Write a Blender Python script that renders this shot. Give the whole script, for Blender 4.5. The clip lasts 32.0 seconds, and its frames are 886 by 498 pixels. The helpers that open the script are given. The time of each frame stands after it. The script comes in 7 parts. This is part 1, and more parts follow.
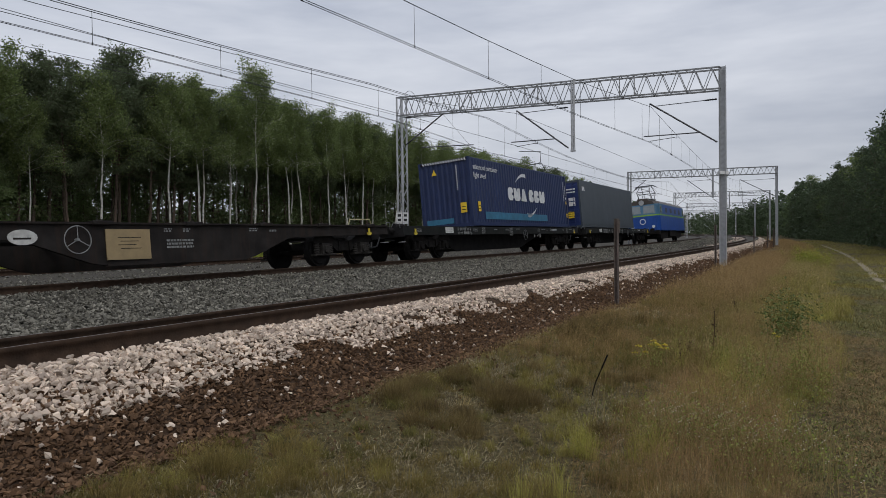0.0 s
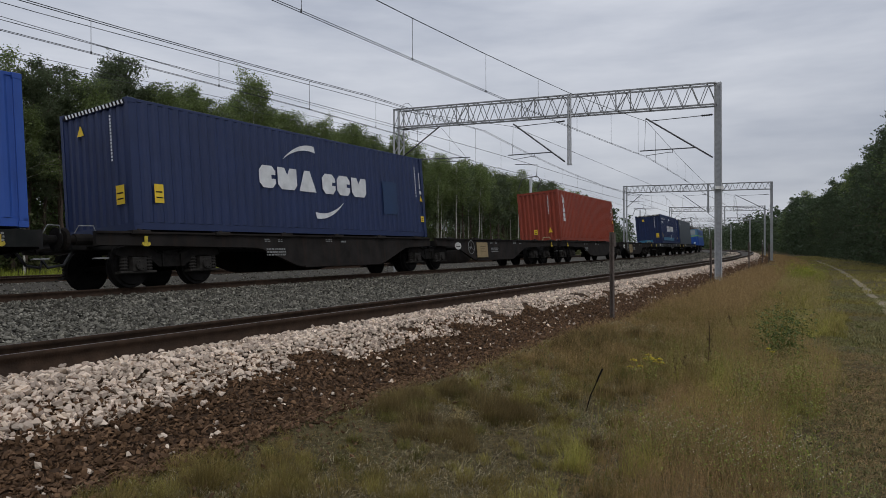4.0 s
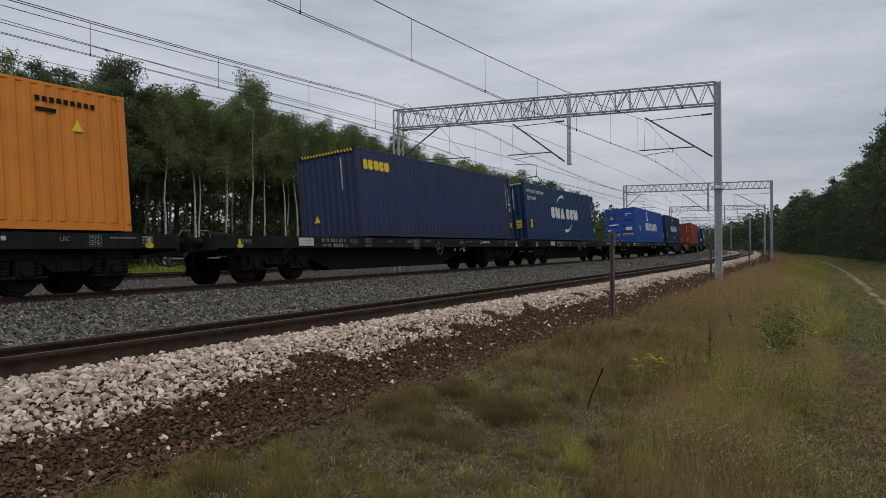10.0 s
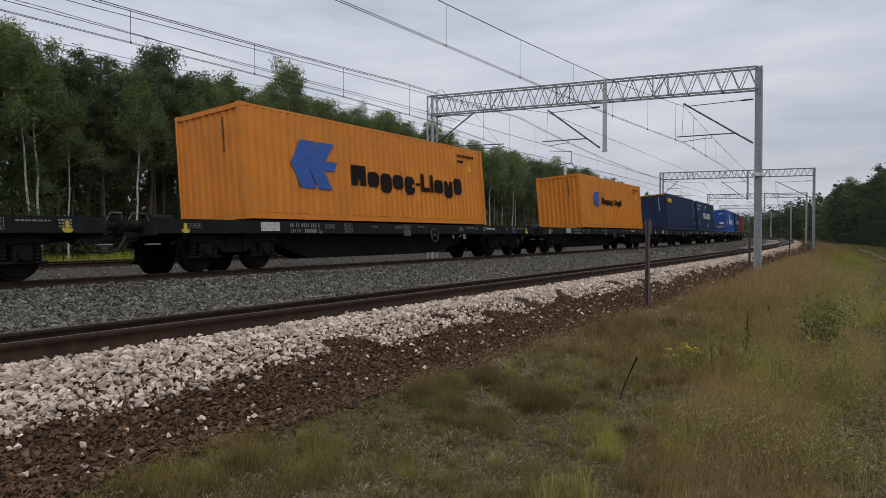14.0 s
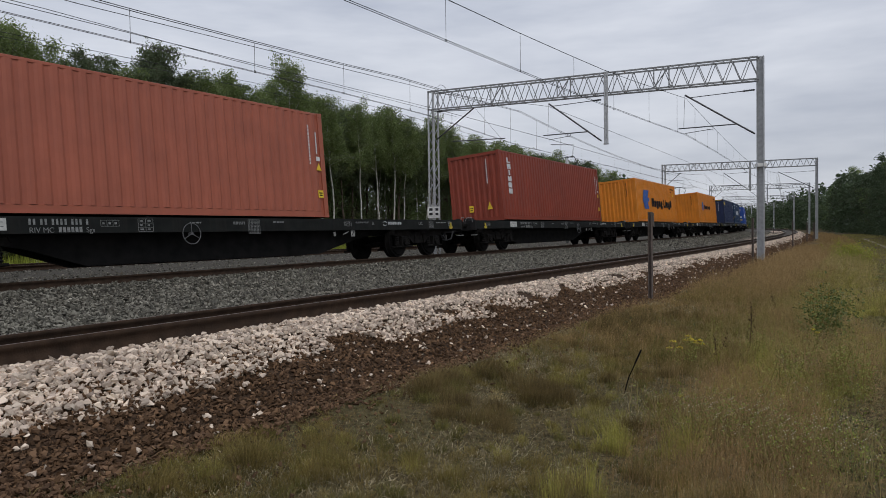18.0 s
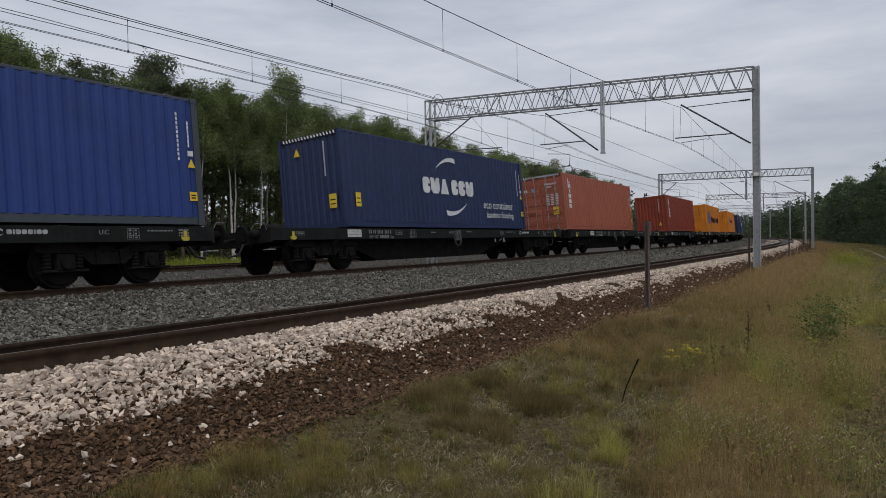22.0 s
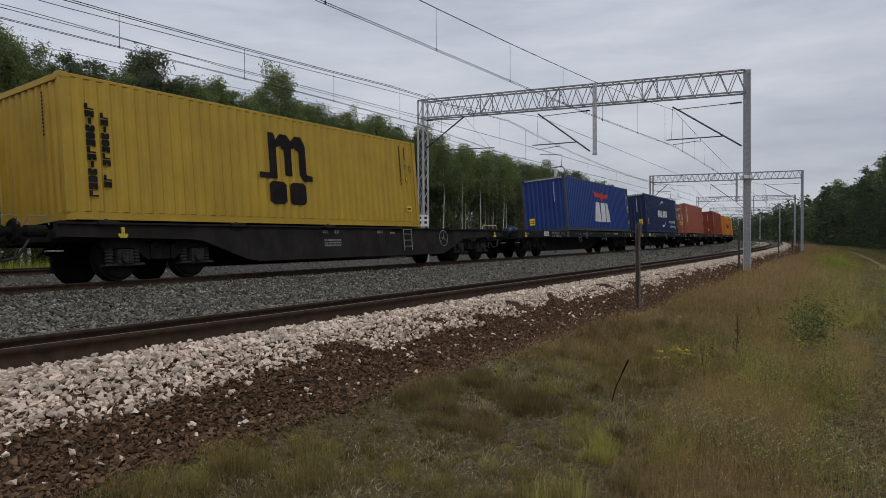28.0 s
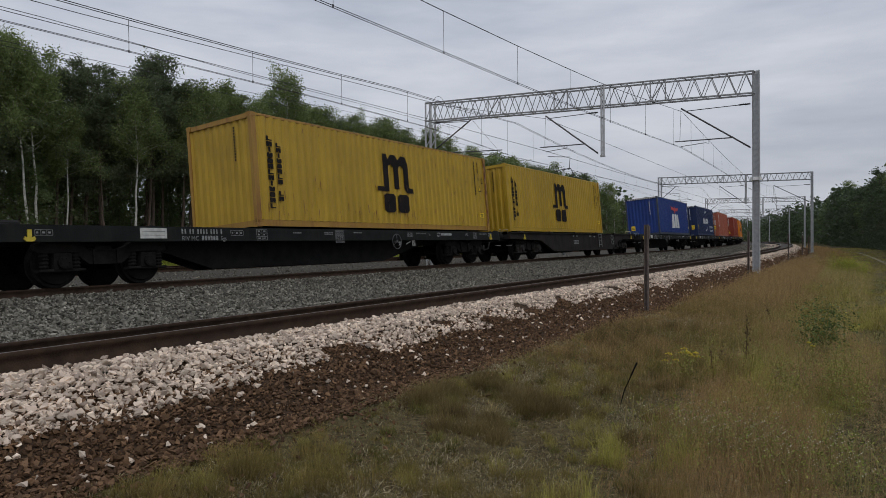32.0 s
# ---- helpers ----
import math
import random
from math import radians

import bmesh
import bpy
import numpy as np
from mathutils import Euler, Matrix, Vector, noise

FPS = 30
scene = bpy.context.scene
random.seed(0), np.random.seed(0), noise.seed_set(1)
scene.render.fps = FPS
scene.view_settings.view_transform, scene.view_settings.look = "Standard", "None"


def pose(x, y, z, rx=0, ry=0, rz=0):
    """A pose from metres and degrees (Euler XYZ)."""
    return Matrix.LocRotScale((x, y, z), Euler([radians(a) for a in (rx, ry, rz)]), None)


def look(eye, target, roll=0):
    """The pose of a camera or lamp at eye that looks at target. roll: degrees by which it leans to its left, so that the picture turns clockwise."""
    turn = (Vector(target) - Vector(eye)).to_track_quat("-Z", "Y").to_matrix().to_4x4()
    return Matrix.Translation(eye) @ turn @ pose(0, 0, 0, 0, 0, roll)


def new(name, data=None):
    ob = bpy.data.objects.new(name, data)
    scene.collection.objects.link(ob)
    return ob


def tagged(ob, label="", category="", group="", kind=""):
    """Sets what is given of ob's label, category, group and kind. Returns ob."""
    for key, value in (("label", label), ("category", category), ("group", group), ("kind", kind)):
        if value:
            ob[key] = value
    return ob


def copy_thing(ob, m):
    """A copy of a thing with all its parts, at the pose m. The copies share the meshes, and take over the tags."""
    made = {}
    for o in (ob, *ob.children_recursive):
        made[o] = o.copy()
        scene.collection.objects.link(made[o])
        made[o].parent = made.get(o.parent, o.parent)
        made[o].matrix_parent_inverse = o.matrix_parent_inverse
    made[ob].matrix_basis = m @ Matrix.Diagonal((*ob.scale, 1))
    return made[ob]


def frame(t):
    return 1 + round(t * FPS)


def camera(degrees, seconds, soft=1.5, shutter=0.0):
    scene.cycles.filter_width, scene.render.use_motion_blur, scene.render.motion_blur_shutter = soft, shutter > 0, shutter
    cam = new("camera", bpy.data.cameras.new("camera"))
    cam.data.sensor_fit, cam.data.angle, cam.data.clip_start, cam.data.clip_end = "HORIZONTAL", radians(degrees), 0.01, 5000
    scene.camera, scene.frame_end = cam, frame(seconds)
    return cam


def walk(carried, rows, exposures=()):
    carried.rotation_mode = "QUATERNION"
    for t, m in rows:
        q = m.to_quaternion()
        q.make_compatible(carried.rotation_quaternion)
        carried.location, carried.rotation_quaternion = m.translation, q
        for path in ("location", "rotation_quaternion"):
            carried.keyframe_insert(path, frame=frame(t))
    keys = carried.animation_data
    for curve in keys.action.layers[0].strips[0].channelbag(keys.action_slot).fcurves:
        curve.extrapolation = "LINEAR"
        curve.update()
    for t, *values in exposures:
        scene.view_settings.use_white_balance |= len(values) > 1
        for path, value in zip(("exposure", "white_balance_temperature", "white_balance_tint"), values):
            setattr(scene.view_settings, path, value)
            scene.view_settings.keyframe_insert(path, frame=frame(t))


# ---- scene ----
import itertools

cam = camera(65.5, 32.0, soft=0.75)
PATH = [
    (0.0, pose(0, 0, 1.6, 88.91, 0.75, -0.23)),
    (0.5, pose(0, 0, 1.6, 88.94, 0.26, 0.08)),
    (1.0, pose(0, 0, 1.6, 89.17, 0.08, 0.11)),
    (1.5, pose(0, 0, 1.6, 89.72, 0.29, -0.36)),
    (2.0, pose(0, 0, 1.6, 89.95, 0.41, -0.52)),
    (2.5, pose(0, 0, 1.6, 89.86, 0.42, -0.75)),
    (3.0, pose(0, 0, 1.6, 89.97, 0.39, -0.80)),
    (3.5, pose(0, 0, 1.6, 89.89, 0.16, -0.58)),
    (5.5, pose(0, 0, 1.6, 89.98, 0.32, -0.59)),
    (6.0, pose(0, 0, 1.6, 89.95, 0.33, -0.73)),
    (6.5, pose(0, 0, 1.6, 90.18, 0.52, -0.73)),
    (7.0, pose(0, 0, 1.6, 90.25, 0.53, -0.71)),
    (7.5, pose(0, 0, 1.6, 90.03, 0.63, -0.56)),
    (8.0, pose(0, 0, 1.6, 89.97, 0.54, -0.53)),
    (8.5, pose(0, 0, 1.6, 90.15, 0.39, -0.32)),
    (9.0, pose(0, 0, 1.6, 90.09, 0.40, -0.51)),
    (9.5, pose(0, 0, 1.6, 89.94, 0.53, -0.51)),
    (10.0, pose(0, 0, 1.6, 89.94, 0.44, -0.56)),
    (10.5, pose(0, 0, 1.6, 89.83, 0.58, -0.63)),
    (11.0, pose(0, 0, 1.6, 90.06, 0.67, -0.14)),
    (11.5, pose(0, 0, 1.6, 90.37, 1.22, 1.52)),
    (12.0, pose(0, 0, 1.6, 89.79, 1.33, 3.39)),
    (12.5, pose(0, 0, 1.6, 89.19, 1.06, 5.47)),
    (13.0, pose(0, 0, 1.6, 89.01, 0.23, 4.81)),
    (13.5, pose(0, 0, 1.6, 88.78, 0.29, 3.73)),
    (14.0, pose(0, 0, 1.6, 88.84, 0.04, 2.19)),
    (14.5, pose(0, 0, 1.6, 88.71, 0.17, 1.58)),
    (16.5, pose(0, 0, 1.6, 88.12, 0.65, 1.71)),
    (17.0, pose(0, 0, 1.6, 88.18, 0.66, 2.05)),
    (17.5, pose(0, 0, 1.6, 88.14, 0.81, 2.11)),
    (18.0, pose(0, 0, 1.6, 88.45, 0.82, 2.39)),
    (18.5, pose(0, 0, 1.6, 88.32, 0.62, 2.77)),
    (19.0, pose(0, 0, 1.6, 88.59, 0.36, 2.84)),
    (19.5, pose(0, 0, 1.6, 88.68, 0.62, 2.72)),
    (20.0, pose(0, 0, 1.6, 88.83, 0.72, 2.72)),
    (20.5, pose(0, 0, 1.6, 88.95, 0.59, 3.14)),
    (21.0, pose(0, 0, 1.6, 89.22, 0.84, 3.03)),
    (21.5, pose(0, 0, 1.6, 89.18, 0.78, 3.04)),
    (22.0, pose(0, 0, 1.6, 89.20, 0.83, 2.15)),
    (22.5, pose(0, 0, 1.6, 89.33, 0.60, 2.18)),
    (23.0, pose(0, 0, 1.6, 90.61, 0.96, 3.50)),
    (23.5, pose(0, 0, 1.6, 90.09, 1.39, 5.08)),
    (24.0, pose(0, 0, 1.6, 89.43, 0.94, 4.99)),
    (24.5, pose(0, 0, 1.6, 89.00, -0.21, 2.77)),
    (25.0, pose(0, 0, 1.6, 89.38, -0.51, 1.95)),
    (25.5, pose(0, 0, 1.6, 89.14, 0.19, 1.09)),
    (27.5, pose(0, 0, 1.6, 89.19, 0.18, 1.28)),
    (28.0, pose(0, 0, 1.6, 89.15, 0.32, 1.45)),
    (28.5, pose(0, 0, 1.6, 89.37, 0.53, 1.54)),
    (29.0, pose(0, 0, 1.6, 89.38, 0.47, 1.25)),
    (29.5, pose(0, 0, 1.6, 89.38, 0.55, 1.31)),
    (30.0, pose(0, 0, 1.6, 89.25, 0.57, 1.60)),
    (30.5, pose(0, 0, 1.6, 89.15, 0.58, 1.67)),
    (31.0, pose(0, 0, 1.6, 89.22, 0.24, 1.62)),
    (31.5, pose(0, 0, 1.6, 89.42, 0.36, 1.57)),
    (32.0, pose(0, 0, 1.6, 89.36, 0.43, 2.10)),
]
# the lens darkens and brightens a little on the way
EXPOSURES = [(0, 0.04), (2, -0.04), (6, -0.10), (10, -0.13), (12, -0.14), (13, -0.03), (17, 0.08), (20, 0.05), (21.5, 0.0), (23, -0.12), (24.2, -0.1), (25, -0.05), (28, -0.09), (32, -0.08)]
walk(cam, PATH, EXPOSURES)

# ---- world, sun, exposure ----
world = bpy.data.worlds.new("sky")
scene.world = world
world.use_nodes = True
wn, wl = world.node_tree.nodes, world.node_tree.links
wn.clear()
w_out = wn.new("ShaderNodeOutputWorld")
w_bg = wn.new("ShaderNodeBackground")
w_sky = wn.new("ShaderNodeTexSky")
w_sky.sky_type, w_sky.sun_disc = "NISHITA", False
w_sky.sun_elevation, w_sky.sun_rotation = radians(42), radians(150)
w_dim = wn.new("ShaderNodeMixRGB")
w_dim.blend_type, w_dim.inputs[0].default_value = "MULTIPLY", 1.0
w_dim.inputs[2].default_value = (0.1, 0.1, 0.1, 1)
wl.new(w_sky.outputs[0], w_dim.inputs[1])
w_tc = wn.new("ShaderNodeTexCoord")
w_map = wn.new("ShaderNodeMapping")
w_map.inputs["Scale"].default_value = (1.0, 1.0, 5.0)
w_noise = wn.new("ShaderNodeTexNoise")
w_noise.inputs["Scale"].default_value, w_noise.inputs["Detail"].default_value = 2.2, 5.0
w_noise.inputs["Roughness"].default_value = 0.55
w_ramp = wn.new("ShaderNodeValToRGB")
w_ramp.color_ramp.elements[0].position, w_ramp.color_ramp.elements[0].color = 0.33, (0.44, 0.475, 0.56, 1)
w_ramp.color_ramp.elements[1].position, w_ramp.color_ramp.elements[1].color = 0.68, (0.72, 0.745, 0.81, 1)
w_mix = wn.new("ShaderNodeMixRGB")
w_mix.inputs[0].default_value = 0.94
wl.new(w_tc.outputs["Generated"], w_map.inputs[0])
wl.new(w_map.outputs[0], w_noise.inputs["Vector"])
wl.new(w_noise.outputs["Fac"], w_ramp.inputs[0])
wl.new(w_dim.outputs[0], w_mix.inputs[1])
wl.new(w_ramp.outputs[0], w_mix.inputs[2])
# an overcast sky is duller towards the horizon
w_sep = wn.new("ShaderNodeSeparateXYZ")
w_fall = wn.new("ShaderNodeMapRange")
w_fall.interpolation_type = "SMOOTHSTEP"
for k, v in enumerate((0.0, 0.38, 0.85, 1.08)):
    w_fall.inputs[k + 1].default_value = v
w_dull = wn.new("ShaderNodeMixRGB")
w_dull.blend_type, w_dull.inputs[0].default_value = "MULTIPLY", 1.0
wl.new(w_tc.outputs["Generated"], w_sep.inputs[0])
wl.new(w_sep.outputs["Z"], w_fall.inputs[0])
wl.new(w_mix.outputs[0], w_dull.inputs[1])
wl.new(w_fall.outputs[0], w_dull.inputs[2])
wl.new(w_dull.outputs[0], w_bg.inputs[0])
w_bg.inputs[1].default_value = 1.0
wl.new(w_bg.outputs[0], w_out.inputs[0])
sun = new("sun", bpy.data.lights.new("sun", "SUN"))
sun.data.energy, sun.data.angle, sun.data.color = 0.6, radians(25), (1.0, 0.96, 0.9)
sun.matrix_basis = look((0, 0, 50), (-14, 40, 0))

# ---- materials ----
MATS = {}


def material(name, color, rough=0.6, metal=0.0, vary=0.25, scale=6.0, bump=0.0, bump_scale=40.0, dirt=None, dirt_amount=0.4,
             dirt_scale=1.5, per_object=0.0, per_island=0.0, island_color=None, streak=False, spec=0.5):
    """A surface with grain at one scale, stains at another and fine relief."""
    if name in MATS:
        return MATS[name]
    m = bpy.data.materials.new(name)
    m.use_nodes = True
    n, l = m.node_tree.nodes, m.node_tree.links
    b = n["Principled BSDF"]
    b.inputs["Roughness"].default_value, b.inputs["Metallic"].default_value = rough, metal
    b.inputs["Specular IOR Level"].default_value = spec
    tc = n.new("ShaderNodeTexCoord")
    nz = n.new("ShaderNodeTexNoise")
    nz.inputs["Scale"].default_value, nz.inputs["Detail"].default_value = scale, 6.0
    l.new(tc.outputs["Object"], nz.inputs["Vector"])
    mp = n.new("ShaderNodeMapRange")
    mp.inputs["From Min"].default_value, mp.inputs["From Max"].default_value = 0.3, 0.7
    mp.inputs["To Min"].default_value, mp.inputs["To Max"].default_value = 1 - vary, 1 + vary
    l.new(nz.outputs["Fac"], mp.inputs["Value"])
    cur = n.new("ShaderNodeMixRGB")
    cur.blend_type, cur.inputs[0].default_value = "MULTIPLY", 1.0
    cur.inputs[1].default_value = (*color, 1)
    l.new(mp.outputs[0], cur.inputs[2])
    if island_color or per_island or per_object:
        src = n.new("ShaderNodeNewGeometry").outputs["Random Per Island"] if (per_island or island_color) else n.new("ShaderNodeObjectInfo").outputs["Random"]
        amount = per_island or per_object or 0.3
        r = n.new("ShaderNodeMapRange")
        r.inputs["To Min"].default_value, r.inputs["To Max"].default_value = 1 - amount, 1 + amount
        l.new(src, r.inputs["Value"])
        mul = n.new("ShaderNodeMixRGB")
        mul.blend_type, mul.inputs[0].default_value = "MULTIPLY", 1.0
        if island_color:
            two = n.new("ShaderNodeMixRGB")
            two.inputs[2].default_value = (*island_color, 1)
            l.new(src, two.inputs[0])
            l.new(cur.outputs[0], two.inputs[1])
            l.new(two.outputs[0], mul.inputs[1])
        else:
            l.new(cur.outputs[0], mul.inputs[1])
        frac = n.new("ShaderNodeMath")
        frac.operation = "MULTIPLY"
        frac.inputs[1].default_value = 7.31
        l.new(src, frac.inputs[0])
        fr = n.new("ShaderNodeMath")
        fr.operation = "FRACT"
        l.new(frac.outputs[0], fr.inputs[0])
        l.new(fr.outputs[0], r.inputs["Value"])
        l.new(r.outputs[0], mul.inputs[2])
        cur = mul
    if dirt:
        dz = n.new("ShaderNodeTexNoise")
        dz.inputs["Scale"].default_value, dz.inputs["Detail"].default_value = dirt_scale, 8.0
        dz.inputs["Roughness"].default_value = 0.7
        if streak:
            sm = n.new("ShaderNodeMapping")
            sm.inputs["Scale"].default_value = (4.0, 4.0, 0.35)
            l.new(tc.outputs["Object"], sm.inputs[0])
            l.new(sm.outputs[0], dz.inputs["Vector"])
        else:
            l.new(tc.outputs["Object"], dz.inputs["Vector"])
        dr = n.new("ShaderNodeMapRange")
        dr.inputs["From Min"].default_value, dr.inputs["From Max"].default_value = 0.48, 0.72
        dr.inputs["To Max"].default_value = dirt_amount
        l.new(dz.outputs["Fac"], dr.inputs["Value"])
        dm = n.new("ShaderNodeMixRGB")
        dm.inputs[2].default_value = (*dirt, 1)
        l.new(dr.outputs[0], dm.inputs[0])
        l.new(cur.outputs[0], dm.inputs[1])
        cur = dm
    l.new(cur.outputs[0], b.inputs["Base Color"])
    if bump:
        bz = n.new("ShaderNodeTexNoise")
        bz.inputs["Scale"].default_value, bz.inputs["Detail"].default_value = bump_scale, 5.0
        l.new(tc.outputs["Object"], bz.inputs["Vector"])
        bp = n.new("ShaderNodeBump")
        bp.inputs["Strength"].default_value, bp.inputs["Distance"].default_value = bump, 0.02
        l.new(bz.outputs["Fac"], bp.inputs["Height"])
        l.new(bp.outputs[0], b.inputs["Normal"])
    MATS[name] = m
    return m


def leafy(name, color, other, gloss=0.5, vary=0.15, scale=0.4, thin=0.42, each=0.35):
    """Foliage: each leaf its own shade, some light through it."""
    m = material(name, color, rough=gloss, vary=vary, scale=scale, island_color=other, per_island=each, spec=0.25)
    b = m.node_tree.nodes["Principled BSDF"]
    b.inputs["Subsurface Weight"].default_value = 0.0
    tr = m.node_tree.nodes.new("ShaderNodeBsdfTranslucent")
    mx = m.node_tree.nodes.new("ShaderNodeMixShader")
    mx.inputs[0].default_value = thin
    l = m.node_tree.links
    src = b.inputs["Base Color"].links[0].from_socket
    l.new(src, tr.inputs["Color"])
    l.new(b.outputs[0], mx.inputs[1])
    l.new(tr.outputs[0], mx.inputs[2])
    l.new(mx.outputs[0], m.node_tree.nodes["Material Output"].inputs["Surface"])
    return m


# ---- the line: two canted tracks on one curve ----
FOOT, YAW, RADIUS = 5.44, radians(31.01), 926.5
CANT = radians(4.8)
RAIL_A, RAIL_B, OFF_B = 0.809, 0.760, 8.015
GAUGE_W = 1.505
T_DIR = Vector((math.sin(YAW), math.cos(YAW)))
N_DIR = Vector((-math.cos(YAW), math.sin(YAW)))
CENTRE = N_DIR * (FOOT + RADIUS)


def on_line(s, off, z=0.0):
    """A point s metres along the line and off metres beyond the near rail of the near track."""
    a, r = s / RADIUS, RADIUS - off
    p = CENTRE - N_DIR * (r * math.cos(a)) + T_DIR * (r * math.sin(a))
    return Vector((p.x, p.y, z))


def on_line_np(s, off):
    a, r = s / RADIUS, RADIUS - off
    return (CENTRE.x - N_DIR.x * r * np.cos(a) + T_DIR.x * r * np.sin(a),
            CENTRE.y - N_DIR.y * r * np.cos(a) + T_DIR.y * r * np.sin(a))


def heading(s):
    """Degrees for a thing whose x axis runs along the line."""
    return 90 - math.degrees(YAW - s / RADIUS)


def on_track(s, rail, off):
    """Pose at the middle of a track at rail level, x ahead, y to the far side, z square to the canted track."""
    p = on_line(s, off + GAUGE_W / 2 * math.cos(CANT), rail - GAUGE_W / 2 * math.sin(CANT))
    return pose(p.x, p.y, p.z, -math.degrees(CANT), 0, heading(s))


# ---- mesh building ----
class Geo:
    def __init__(self):
        self.v, self.f = [], []

    def add(self, verts, faces):
        o = len(self.v)
        self.v += [tuple(p) for p in verts]
        self.f += [tuple(i + o for i in f) for f in faces]
        return self

    def box(self, x0, x1, y0, y1, z0, z1, c=0.0):
        """A box; c chamfers the upright and lengthwise edges."""
        if c:
            prof = [(y0 + c, z0), (y1 - c, z0), (y1, z0 + c), (y1, z1 - c), (y1 - c, z1), (y0 + c, z1), (y0, z1 - c), (y0, z0 + c)]
            return self.sweep([(x0, prof), (x1, prof)])
        v = [(x, y, z) for x in (x0, x1) for y in (y0, y1) for z in (z0, z1)]
        return self.add(v, [(0, 1, 3, 2), (4, 6, 7, 5), (0, 4, 5, 1), (2, 3, 7, 6), (0, 2, 6, 4), (1, 5, 7, 3)])

    def sweep(self, stations, caps=True):
        """Profiles of (y, z) at stations along x."""
        n, v, f = len(stations[0][1]), [], []
        for x, prof in stations:
            v += [(x, y, z) for y, z in prof]
        for k in range(len(stations) - 1):
            for i in range(n):
                j = (i + 1) % n
                f.append((k * n + i, (k + 1) * n + i, (k + 1) * n + j, k * n + j))
        if caps:
            f.append(tuple(range(n)))
            f.append(tuple(range((len(stations) - 1) * n + n - 1, (len(stations) - 1) * n - 1, -1)))
        return self.add(v, f)

    def plate(self, outline, axis, a, b):
        """A flat outline of 2D points, thickened along an axis from a to b."""
        n = len(outline)
        put = {"x": lambda p, t: (t, p[0], p[1]), "y": lambda p, t: (p[0], t, p[1]), "z": lambda p, t: (p[0], p[1], t)}[axis]
        v = [put(p, a) for p in outline] + [put(p, b) for p in outline]
        f = [tuple(range(n)), tuple(range(2 * n - 1, n - 1, -1))] + [(i, i + n, (i + 1) % n + n, (i + 1) % n) for i in range(n)]
        return self.add(v, f)

    def tube(self, p0, p1, r0, r1=None, n=8, caps=True):
        p0, p1 = Vector(p0), Vector(p1)
        r1 = r0 if r1 is None else r1
        d = (p1 - p0).normalized()
        u = d.orthogonal().normalized()
        w = d.cross(u)
        v, f = [], []
        for p, r in ((p0, r0), (p1, r1)):
            for i in range(n):
                a = 2 * math.pi * i / n
                v.append(p + u * (r * math.cos(a)) + w * (r * math.sin(a)))
        for i in range(n):
            f.append((i, (i + 1) % n, n + (i + 1) % n, n + i))
        if caps:
            f += [tuple(range(n - 1, -1, -1)), tuple(range(n, 2 * n))]
        return self.add(v, f)

    def path(self, pts, r, n=6):
        """One unbroken round bar through the points."""
        pts = [Vector(p) for p in pts]
        v, f = [], []
        ref = None
        for i, p in enumerate(pts):
            d = (pts[min(i + 1, len(pts) - 1)] - pts[max(i - 1, 0)]).normalized()
            u = d.orthogonal() if ref is None else ref - d * ref.dot(d)
            u = u.normalized() if u.length > 1e-4 else d.orthogonal().normalized()
            ref = u
            w = d.cross(u)
            v += [p + u * (r * math.cos(2 * math.pi * k / n)) + w * (r * math.sin(2 * math.pi * k / n)) for k in range(n)]
        for i in range(len(pts) - 1):
            for k in range(n):
                j = (k + 1) % n
                f.append((i * n + k, i * n + j, (i + 1) * n + j, (i + 1) * n + k))
        f += [tuple(range(n - 1, -1, -1)), tuple(range((len(pts) - 1) * n, len(pts) * n))]
        return self.add(v, f)

    def turned(self, profile, n=10):
        """A body of revolution round z from (radius, height)."""
        m = len(profile)
        v = [(r * math.cos(2 * math.pi * k / n), r * math.sin(2 * math.pi * k / n), z) for r, z in profile for k in range(n)]
        f = [(i * n + k, i * n + (k + 1) % n, (i + 1) * n + (k + 1) % n, (i + 1) * n + k) for i in range(m - 1) for k in range(n)]
        return self.add(v, f + [tuple(range(n - 1, -1, -1)), tuple(range((m - 1) * n, m * n))])

    def bar(self, p0, p1, w, h):
        """A flat-sided bar between two points."""
        p0, p1 = Vector(p0), Vector(p1)
        d = (p1 - p0).normalized()
        u = d.cross(Vector((0, 0, 1)))
        u = u.normalized() if u.length > 1e-3 else Vector((1, 0, 0))
        k = u.cross(d)
        v = [p + u * (a * w / 2) + k * (b * h / 2) for p in (p0, p1) for a, b in ((-1, -1), (1, -1), (1, 1), (-1, 1))]
        return self.add(v, [(0, 1, 2, 3), (7, 6, 5, 4), (0, 4, 5, 1), (1, 5, 6, 2), (2, 6, 7, 3), (3, 7, 4, 0)])

    def ring(self, centre, axis, r, thick, n=20):
        c, a = Vector(centre), Vector(axis).normalized()
        u = a.orthogonal().normalized()
        w = a.cross(u)
        pts = [c + u * (r * math.cos(2 * math.pi * i / n)) + w * (r * math.sin(2 * math.pi * i / n)) for i in range(n + 1)]
        return self.path(pts, thick, 5)

    def mesh(self, name, smooth=False):
        me = bpy.data.meshes.new(name)
        me.from_pydata([tuple(p) for p in self.v], [], self.f)
        me.validate()
        me.update()
        if smooth:
            me.shade_smooth()
        return me


